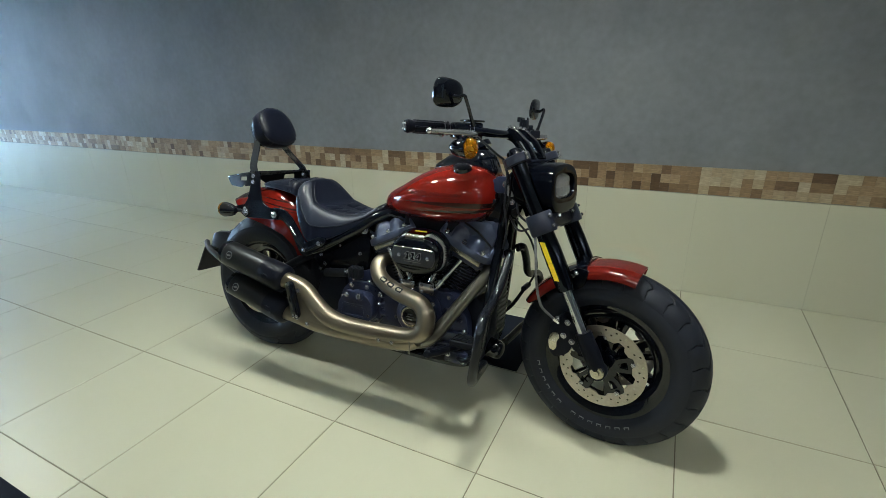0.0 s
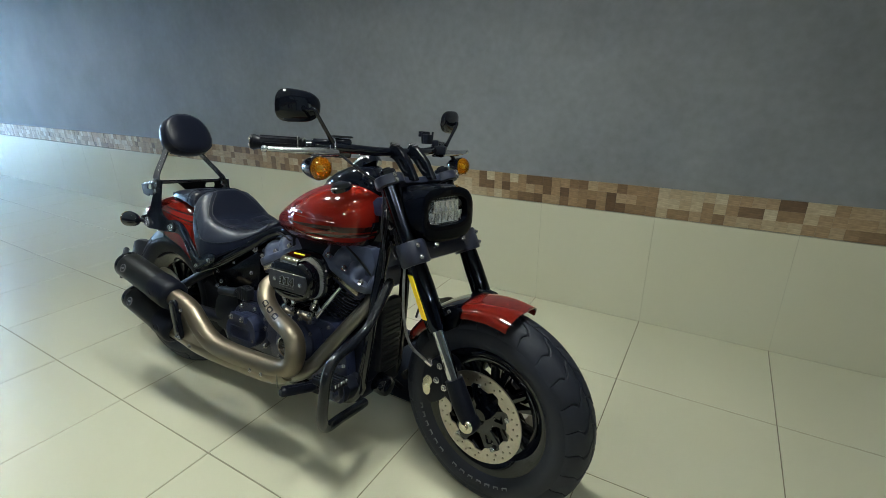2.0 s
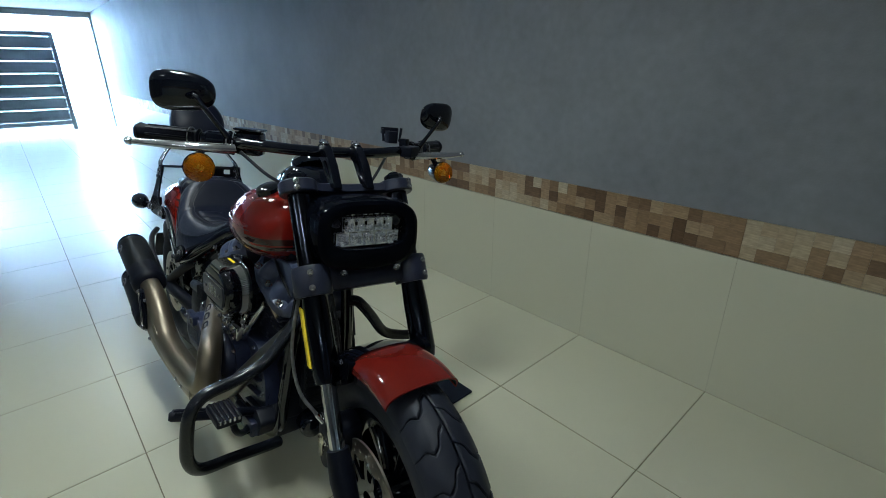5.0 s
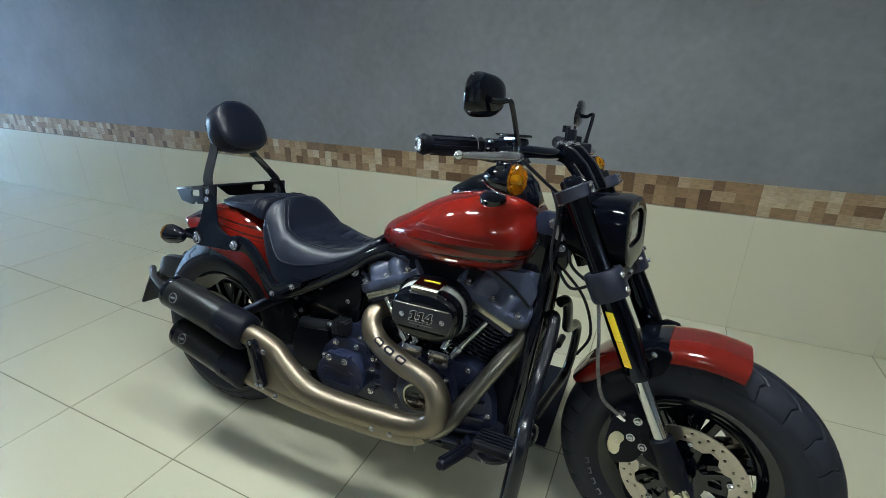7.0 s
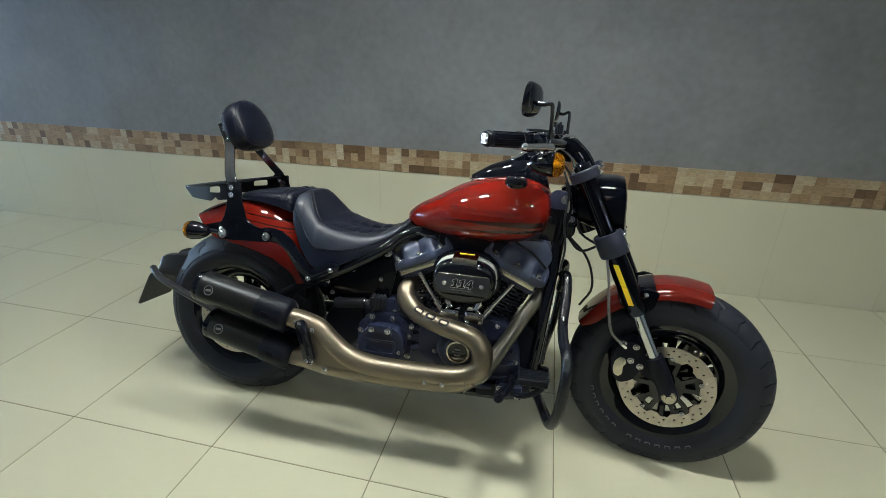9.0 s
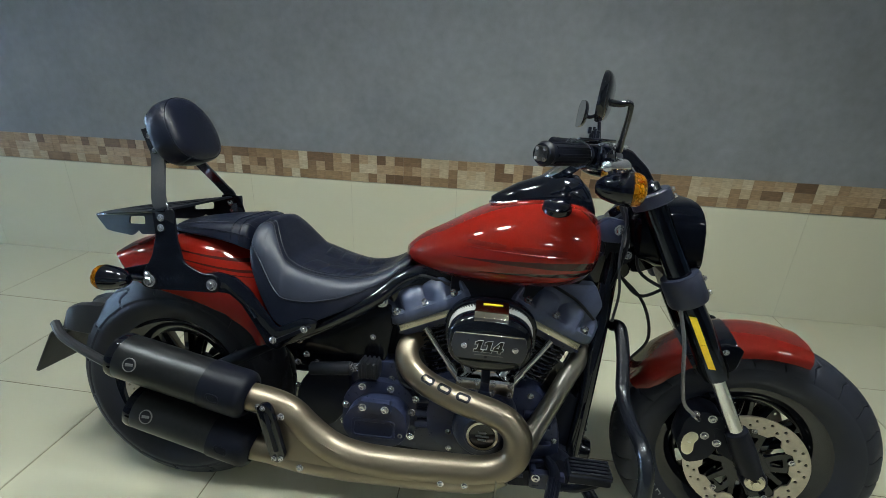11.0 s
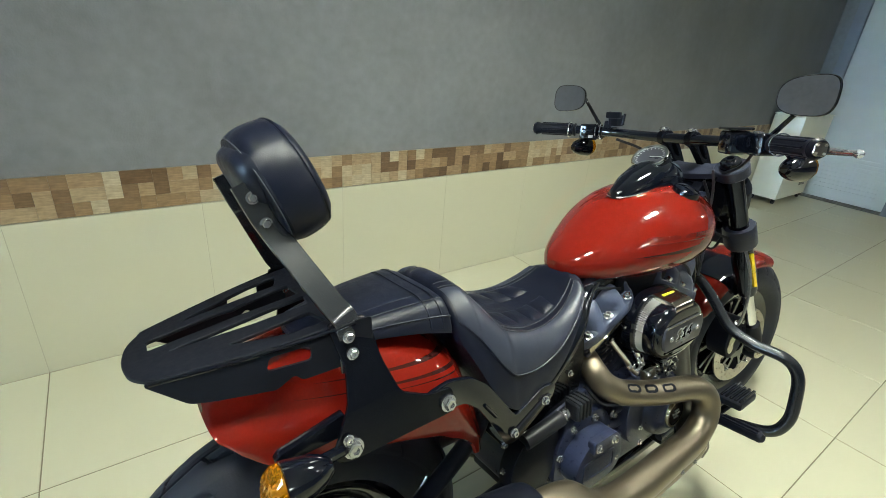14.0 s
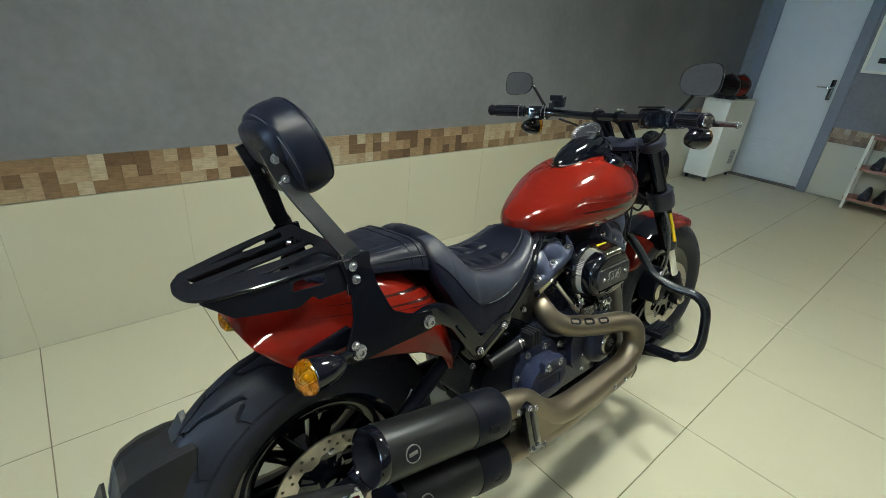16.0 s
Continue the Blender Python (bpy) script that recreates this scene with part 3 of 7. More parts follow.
# -- wheels --
def wheel(name, cx, cz, rad, width, fix, disc_sides, disc_r, spokes, n, label):
    c = Vector((cx, 0, cz))
    w, rim = width / 2, 0.205
    empty = part(name, fix(lathe([(rim, -w * 0.72), (rim + 0.012, -w * 0.76), (rim + 0.014, -w * 0.66), (rim - 0.018, -w * 0.52), (rim - 0.03, 0), (rim - 0.018, w * 0.52), (rim + 0.014, w * 0.66),
                                  (rim + 0.012, w * 0.76), (rim, w * 0.72), (rim - 0.012, w * 0.70), (rim - 0.045, w * 0.40), (rim - 0.048, -w * 0.40), (rim - 0.012, -w * 0.70)], c, (0, 1, 0), 64, True)), M_BLACK, bike, label)
    crown, bow = (0.047, 3.2) if len(disc_sides) == 2 else (0.062, 2.3)
    prof = []
    for a in np.linspace(-1, 1, 23):
        prof.append((rad - 0.013 - crown * abs(a) ** bow, w * a * (0.985 if abs(a) > 0.95 else 1)))
    lo = [(rad - 0.085, -w * 1.0), (rim + 0.022, -w * 0.90), (rim + 0.004, -w * 0.72)]
    hi = [(rim + 0.004, w * 0.72), (rim + 0.022, w * 0.90), (rad - 0.085, w * 1.0)]
    part("tyre", settle(fix(lathe(lo[::-1] + prof + hi[::-1], c, (0, 1, 0), 80, True))), M_RUBBER, empty, "black tyre with hooked tread blocks")
    # tread blocks between hooked grooves, on both sides of the centre
    tread = bmesh.new()
    pitch = 2 * math.pi / n
    hook = ((0.03, 0.22, 0.34, 0.47, 0.60, 0.68, 0.80, 0.94), (0.0, 0.06, 0.36, 0.50, 0.86, 0.88, 0.62, 0.70))
    if len(disc_sides) == 2:
        hook = ((0.03, 0.25, 0.38, 0.55, 0.70, 0.94), (0.0, 0.15, 0.45, 0.60, 0.45, 0.55))
    us = np.linspace(0.03, 0.94, 15)
    for k in range(n):
        for side in (-1, 1):
            base = pitch * (k + (0.5 if side > 0 else 0))
            grid = {}
            for i, u in enumerate(us):
                ph = float(np.interp(u, *hook))
                steep = abs(float(np.interp(u + 0.04, *hook)) - float(np.interp(u - 0.04, *hook))) / 0.08 * pitch * rad / w
                gap = min(0.26, 0.046 * math.sqrt(1 + steep * steep))
                r0 = rad - 0.006 - (crown + 0.005) * u ** bow
                for j in range(5):
                    a = base + pitch * (ph + gap / 2 + (1 - gap) * (0, 0.06, 0.5, 0.94, 1)[j])
                    edge = i in (0, 14) or j in (0, 4)
                    for lvl, dr in ((0, -0.010), (1, 0.0036 if edge else 0.006)):
                        rr = r0 + dr
                        grid[i, j, lvl] = tread.verts.new((cx + rr * math.sin(a), u * w * side, cz + rr * math.cos(a)))
            for i in range(14):
                for j in range(4):
                    tread.faces.new((grid[i, j, 1], grid[i + 1, j, 1], grid[i + 1, j + 1, 1], grid[i, j + 1, 1]))
                for j in (0, 4):
                    tread.faces.new((grid[i, j, 0], grid[i + 1, j, 0], grid[i + 1, j, 1], grid[i, j, 1]))
            for i in (0, 14):
                for j in range(4):
                    tread.faces.new((grid[i, j, 0], grid[i, j + 1, 0], grid[i, j + 1, 1], grid[i, j, 1]))
    part("tread", settle(fix(tread)), M_RUBBER, empty, "", 25)
    # raised bars where the maker's name is moulded
    if len(disc_sides) == 2:
        for k in range(14):
            a = math.pi + 1.30 - 0.135 * k
            rr = rim + 0.036
            m = Matrix.Translation((cx + rr * math.sin(a), -w * 0.962 - 0.0005, cz + rr * math.cos(a))) @ Matrix.Rotation(a, 4, "Y")
            if k != 6:
                part("lettering_bar", fix(plate([(-0.0085, -0.008), (0.0085, -0.008), (0.0085, 0.008), (-0.0085, 0.008)], [[(-0.0065, -0.006), (0.0065, -0.006), (0.0065, 0.006), (-0.0065, 0.006)]], lambda x, z, t: tuple(m @ Vector((x, t - 0.002, z))), 0.004)), M_WLET, empty, "raised grey bar", 0)
    hub = part("hub", fix(lathe([(0.0, -w * 0.95), (0.022, -w * 0.95), (0.03, -w * 0.7), (0.055, -w * 0.55), (0.05, 0), (0.055, w * 0.55), (0.03, w * 0.7), (0.0, w * 0.95)], c, (0, 1, 0), 32)), M_BLACK, empty)
    for k in range(spokes):
        a = 2 * math.pi * k / spokes + 0.2
        d, t = Vector((math.sin(a), 0, math.cos(a))), Vector((math.cos(a), 0, -math.sin(a)))
        legs = []
        for q in (-1, 1):
            rings = []
            for r, o, hw, hy in ((0.045, 0.007, 0.011, w * 0.34), (0.10, 0.014, 0.0115, w * 0.28), (0.150, 0.024, 0.0115, w * 0.28), (0.186, 0.034, 0.017, w * 0.40)):
                m = c + d * r + t * (o * q)
                rings.append([m + t * (hw * e) + Vector((0, hy * f, 0)) for e, f in ((-1, -0.7), (-0.6, -1), (0.6, -1), (1, -0.7), (1, 0.7), (0.6, 1), (-0.6, 1), (-1, 0.7))])
            legs.append(loft(rings))
        part("spoke", fix(merge(*legs)), M_BLACK, empty)
    for sd in disc_sides:
        y = sd * (w * 0.95 + 0.012 if len(disc_sides) == 2 else w + 0.012)
        holes = []
        for k in range(24):
            for rr, off in ((disc_r - 0.012, 0), (disc_r - 0.026, 0.4)):
                if k % 4 != 3 or off:
                    a = 2 * math.pi * (k + off) / 24
                    holes.append(circle(rr * math.cos(a), rr * math.sin(a), 0.0042, 8))
        outline = circle(0, 0, disc_r, 72)
        inner = [((disc_r - 0.042 + 0.006 * (1 if (k // 3) % 2 else -1)) * math.cos(2 * math.pi * k / 60), (disc_r - 0.042 + 0.006 * (1 if (k // 3) % 2 else -1)) * math.sin(2 * math.pi * k / 60)) for k in range(60)]
        disc = part("brake_disc", fix(plate(outline, [inner] + holes, lambda x, z, t: (cx + x, y + t - 0.0025, cz + z), 0.005)), M_STEEL, empty, "drilled steel brake disc", 20)
        star = []
        for k in range(100):
            a = 2 * math.pi * k / 100
            lobe = 0.5 + 0.5 * math.cos(5 * (a - 0.3))
            rr = 0.052 + (disc_r - 0.036 - 0.052) * (1 if lobe > 0.62 else max(0, lobe - 0.30) / 0.32 if lobe > 0.30 else 0)
            star.append((rr * math.cos(a), rr * math.sin(a)))
        eyes = [rounded([(rr * math.cos(2 * math.pi * k / 5 + 0.3 + da), rr * math.sin(2 * math.pi * k / 5 + 0.3 + da)) for rr, da in ((0.058, -0.12), (0.088, -0.16), (0.088, 0.16), (0.058, 0.12))], 0.004, 2) for k in range(5)]
        part("disc_carrier", fix(plate(star, eyes + [circle(0, 0, 0.026, 20)], lambda x, z, t: (cx + x, y - sd * 0.004 + t - 0.004, cz + z), 0.008)), M_BLACK, disc, "", 30)
        for k in range(5):
            a = 2 * math.pi * k / 5 + 0.3
            bolt(disc, (cx + 0.105 * math.cos(a), y + sd * 0.004, cz + 0.105 * math.sin(a)), (0, sd, 0), 0.0065, 0.006, steer=fix is rolling)
    return empty


FWX, FWZ = 1.612, 0.306
front_wheel = wheel("front_wheel", FWX, FWZ, 0.327, 0.15, rolling, (-1, 1), 0.148, 7, 26, "black cast front wheel with twin drilled discs")
rear_wheel = wheel("rear_wheel", -0.015, 0.314, 0.342, 0.180, plain, (-1,), 0.142, 7, 15, "black cast rear wheel with drilled disc")


# -- fork --
def on_fork(z, y, off=0.0):
    """A point on the fork leg's line at height z, or ahead of it by off."""
    return Vector((1.424 + (0.678 - z) * math.tan(RAKE) + off, y, z))


for s in (-1, 1):
    leg = part("fork_leg", front(tube([on_fork(0.996, s * 0.137), on_fork(0.79, s * 0.137), on_fork(0.69, s * 0.137), on_fork(0.585, s * 0.137), on_fork(0.565, s * 0.137)], [0.028, 0.028, 0.0325, 0.0325, 0.028], 20, smooth=False)), M_TUBE, bike, "gloss black fork tube with chrome slider")
    part("slider", front(tube([on_fork(0.58, s * 0.137), on_fork(0.40, s * 0.137)], 0.0185, 18, smooth=False)), M_CHROME, leg, "chrome slider")
    part("fork_end", front(merge(tube([on_fork(0.43, s * 0.137), on_fork(0.37, s * 0.136), on_fork(0.318, s * 0.132)], [0.027, 0.030, 0.027], 16, smooth=False),
                                 lathe([(0.0, -0.02), (0.028, -0.02), (0.03, -0.014), (0.03, 0.014), (0.028, 0.02), (0, 0.02)], (FWX, s * 0.132, FWZ), (0, 1, 0), 22))), M_SATIN, leg)
    part("axle_cap", front(lathe([(0.0, 0.012), (0.010, 0.012), (0.011, 0.005), (0.020, 0.005), (0.024, 0), (0.024, -0.01), (0, -0.01)], (FWX, s * 0.152, FWZ), (0, s, 0), 20)), M_ALU, leg, "silver axle end")
    # reflector in two shades; weaker retroreflection is put into the lower one's colour
    for z0, z1, mm in ((0.722, 0.658, M_YELLOW), (0.656, 0.600, M_YELLOW_DIM)):
        q = [on_fork(z0, s * 0.1685, -0.016), on_fork(z0, s * 0.1685, 0.000), on_fork(z1, s * 0.1685, 0.000), on_fork(z1, s * 0.1685, -0.016)]
        bm = bmesh.new()
        a = [bm.verts.new(p) for p in q]
        b = [bm.verts.new(p + Vector((0, s * 0.005, 0))) for p in q]
        bm.faces.new(a), bm.faces.new(b[::-1])
        for i in range(4):
            bm.faces.new((a[i], a[(i + 1) % 4], b[(i + 1) % 4], b[i]))
        part("reflector", front(bm), mm, leg, "yellow reflector strip", 0)
    # lower part of the fender mount and the caliper
    part("fender_mount", front(tube([on_fork(0.60, s * 0.118, -0.01), on_fork(0.62, s * 0.10, 0.05), (1.51, s * 0.10, 0.63)], 0.012, 10, flat=0.6)), M_BLACK, leg)
    cal = part("brake_caliper", front(merge(
        slab(rounded([(1.435, 0.44), (1.475, 0.47), (1.525, 0.455), (1.53, 0.40), (1.505, 0.335), (1.455, 0.31), (1.425, 0.36)], 0.02), s * 0.062, s * 0.135, 0.008),
        slab(rounded([(1.50, 0.43), (1.56, 0.41), (1.60, 0.36), (1.585, 0.33), (1.52, 0.36)], 0.012), s * 0.118, s * 0.136, 0.004))), M_SATIN, bike, "black brake caliper with pale plate")
    part("plate", front(slab(rounded([(1.437, 0.392), (1.452, 0.409), (1.469, 0.405), (1.473, 0.389), (1.464, 0.376), (1.466, 0.352), (1.456, 0.338), (1.440, 0.343), (1.434, 0.366)], 0.012), s * 0.134, s * 0.139, 0.002)), M_ALU, cal, "pale metal plate")
    for bx, bz in ((1.455, 0.455), (1.495, 0.450), (1.515, 0.385), (1.485, 0.40)):
        bolt(cal, (bx, s * 0.134, bz), (0, s, 0), 0.0085, 0.008, steer=True)


def clamp(name, z, y_out, thick, depth, bridge):
    """A triple clamp: two split collars and a bridge between them."""
    c0, c1 = on_fork(z, -0.137), on_fork(z, 0.137)
    ax = Vector((-math.sin(RAKE), 0, math.cos(RAKE)))
    bms = [lathe([(0.0285, -thick), (0.043, -thick), (0.046, -thick * 0.8), (0.046, thick * 0.8), (0.043, thick), (0.0285, thick)], c, ax, 28, True) for c in (c0, c1)]
    mid = (c0 + c1) / 2
    back = ax.cross(Vector((0, 1, 0)))
    rings = []
    for y, off, d in ((-0.125, 0.0, depth), (-0.08, bridge * 0.6, depth * 0.9), (0, bridge, depth), (0.08, bridge * 0.6, depth * 0.9), (0.125, 0, depth)):
        p = mid + Vector((0, y, 0)) - back * off * (1 if back.x > 0 else -1)
        e = back * d
        rings.append([p + e * a + ax * thick * 0.8 * b for a, b in ((-1, -0.7), (-0.8, -1), (0.8, -1), (1, -0.7), (1, 0.7), (0.8, 1), (-0.8, 1), (-1, 0.7))])
    ob = part(name, front(merge(*bms, loft(rings))), M_WRINK, bike, "dark grey triple clamp")
    for s in (-1, 1):
        for dz in (-0.5, 0.5):
            p = on_fork(z, s * 0.155) + ax * thick * dz + Vector((0.040, 0, 0.02))
            bolt(ob, p, (0.9, s * 0.1, 0.45), 0.006, 0.006, steer=True)
    return ob


clamp("lower_clamp", 0.778, 0.18, 0.036, 0.03, 0.01)
top = clamp("upper_clamp", 0.983, 0.18, 0.016, 0.032, 0.03)
for s in (-1, 1):
    part("fork_cap", front(lathe([(0.0, 0.020), (0.008, 0.020), (0.009, 0.026), (0.014, 0.026), (0.0155, 0.020), (0.024, 0.019), (0.027, 0.015), (0.027, -0.01), (0.0, -0.01)], on_fork(0.997, s * 0.137), (-math.sin(RAKE), 0, math.cos(RAKE)), 22)), M_BLACK, top)

# -- headlamp --
def lamp_ring(x, hw, z0, z1, p=3.2, n=36):
    zc, hz = (z0 + z1) / 2, (z1 - z0) / 2
    out = []
    for k in range(n):
        a = 2 * math.pi * k / n
        cc, ss = math.cos(a), math.sin(a)
        out.append((x + 0.10 * (zc - 0.89) - 0.04 * ss * hz / 0.08 * 0.25, hw * math.copysign(abs(cc) ** (2 / p), cc), zc + hz * math.copysign(abs(ss) ** (2 / p), ss)))
    return out


head = part("headlamp", front(loft([lamp_ring(1.235, 0.105, 0.845, 0.955), lamp_ring(1.26, 0.135, 0.82, 0.966), lamp_ring(1.30, 0.140, 0.806, 0.974), lamp_ring(1.375, 0.141, 0.803, 0.978), lamp_ring(1.398, 0.136, 0.807, 0.973),
                                      lamp_ring(1.402, 0.126, 0.818, 0.964), lamp_ring(1.396, 0.104, 0.856, 0.944), lamp_ring(1.352, 0.096, 0.860, 0.940)], caps=True)), M_SHROUD, bike, "gloss black headlamp shroud with clear lamp")
part("reflector_bowl", front(slab(rounded([(1.355, 0.858), (1.368, 0.858), (1.368, 0.940), (1.355, 0.940)], 0.003), -0.094, 0.094, 0.003)), M_PLASTIC, head, "black lamp body")
for k in range(8):
    yy = -0.056 + 0.016 * k
    part("marker_diode", front(box(1.366, 1.378, yy - 0.005, yy + 0.005, 0.9355, 0.9390, 0.001)), M_POLISH, head, "small silver marker")
for zz, half, n, size, tall in ((0.9135, 0.052, 5, 0.0180, 1.32), (0.8785, 0.068, 5, 0.0235, 1.02)):
    for k in range(n):
        yy = -half + 2 * half * k / (n - 1)
        cell = lathe([(size, 0.018), (size * 0.94, 0.018), (size * 0.70, 0.008), (size * 0.42, 0.003), (size * 0.22, 0.0005), (0.0, 0.0005), (0.0, -0.001), (size * 0.5, -0.001), (size, 0.004)], (1.367, yy, zz), (1, 0, 0), 4)
        cell.transform(Matrix.Translation((0, yy, zz)) @ Matrix.Diagonal((1, 1, tall, 1)) @ Matrix.Translation((0, -yy, -zz)))
        part("lamp_cell", front(cell), M_CELL, head, "silver square lamp cell", 10)
        part("diode", front(lathe([(0.0, 0.013), (0.004, 0.011), (0.006, 0.006), (0.006, 0.0)], (1.368, yy, zz - (0.009 if tall > 1.2 else 0.0)), (1, 0, 0), 8)), M_CELL, head, "bright diode lens", 10)
for s in (-1, 1):
    part("side_lamp", front(lathe([(0.0, 0.016), (0.006, 0.015), (0.010, 0.010), (0.011, 0.0)], (1.367, s * 0.081, 0.9165), (1, 0, 0), 16)), M_DIAL, head, "small round side lamp")
part("lens", front(loft([lamp_ring(1.386, 0.100, 0.858, 0.942), lamp_ring(1.389, 0.096, 0.861, 0.939), lamp_ring(1.391, 0.07, 0.87, 0.93), lamp_ring(1.392, 0.03, 0.89, 0.91)], caps=True)), M_CLEAR, head, "clear lens").visible_shadow = False
for s in (-1, 1):
    bolt(head, (1.408, s * 0.073, 0.803), (0.8, 0, -0.4), 0.008, 0.007, steer=True)
part("back_cover", front(slab(rounded([(1.19, 0.90), (1.24, 0.955), (1.27, 0.95), (1.27, 0.83), (1.235, 0.80), (1.19, 0.82)], 0.015), -0.085, 0.085, 0.01)), M_SATIN, bike, "black neck cover")

# -- handlebar, risers, controls --
def facet_lens(parent, centre, axis, fix):
    """A domed signal lens cut into small facets, with a silver bowl and a bulb behind it."""
    rnd = random.Random(4)
    ax = Vector(axis)
    e1, e2 = Vector((0, 1, 0)), Vector((0, 0, 1))
    rings = [[centre + ax * 0.003 + (e1 * math.cos(a) + e2 * math.sin(a)) * 0.0315 for a in (2 * math.pi * i / 30 for i in range(30))]]
    for k, (r, h) in enumerate(((0.0328, 0.009), (0.0318, 0.016), (0.0285, 0.022), (0.0235, 0.0265), (0.0175, 0.0295), (0.0105, 0.0315), (0.004, 0.0325))):
        ring = []
        for i in range(30):
            a = 2 * math.pi * (i + 0.5 * (k % 2)) / 30
            ring.append(centre + ax * (h + rnd.uniform(-0.0011, 0.0011)) + (e1 * math.cos(a) + e2 * math.sin(a)) * (r + rnd.uniform(-0.0005, 0.0005)))
        rings.append(ring)
    part("lens", fix(loft(rings)), M_AMBER, parent, "faceted amber lens", 0)
    part("bulb_bowl", fix(lathe([(0.0300, 0.002), (0.020, -0.006), (0.010, -0.011), (0.0, -0.012)], centre, axis, 24)), M_CHROME, parent, "silver bowl", 0)
    part("bulb", fix(lathe([(0.0, 0.017), (0.005, 0.015), (0.007, 0.008), (0.005, -0.008), (0.0, -0.009)], centre, axis, 12)), M_GREYP, parent, "pale bulb")


for s in (-1, 1):
    pts = [(1.262, 0.985), (1.304, 0.985), (1.266, 1.046), (1.222, 1.087), (1.192, 1.092), (1.176, 1.076), (1.180, 1.052), (1.206, 1.044), (1.228, 1.02)]
    part("riser", front(plate(rounded(pts, 0.010), [rounded([(1.252, 1.016), (1.270, 1.008), (1.241, 1.046), (1.226, 1.046)], 0.004)], lambda x, z, t: (x, s * 0.045 - 0.011 + t, z), 0.022, 0.003)), M_BRACKET, bike, "black handlebar riser")
    for bx, bz in ((1.190, 1.091), (1.208, 1.088)):
        bolt(bike, (bx, s * 0.045, bz), (-0.3, 0, 1), 0.0085, 0.008, steer=True)
BAR = [(1.024, -0.440, 1.082), (1.085, -0.342, 1.080), (1.147, -0.24, 1.076), (1.184, -0.13, 1.069), (1.194, -0.045, 1.067), (1.194, 0.045, 1.067), (1.184, 0.13, 1.069), (1.147, 0.24, 1.076), (1.085, 0.342, 1.080), (1.024, 0.440, 1.082)]
bar = part("handlebar", front(tube(BAR, 0.0145, 16)), M_BLACK, bike, "wide gloss black handlebar")


def along_bar(s, a):
    """A point on the bar at a share of the way from the middle to the end."""
    path = smooth_path([Vector((x, abs(y), z)) for x, y, z in BAR[5:]], 8)
    q = path[min(int(a * (len(path) - 1)), len(path) - 1)]
    return Vector((q.x, s * q.y, q.z))


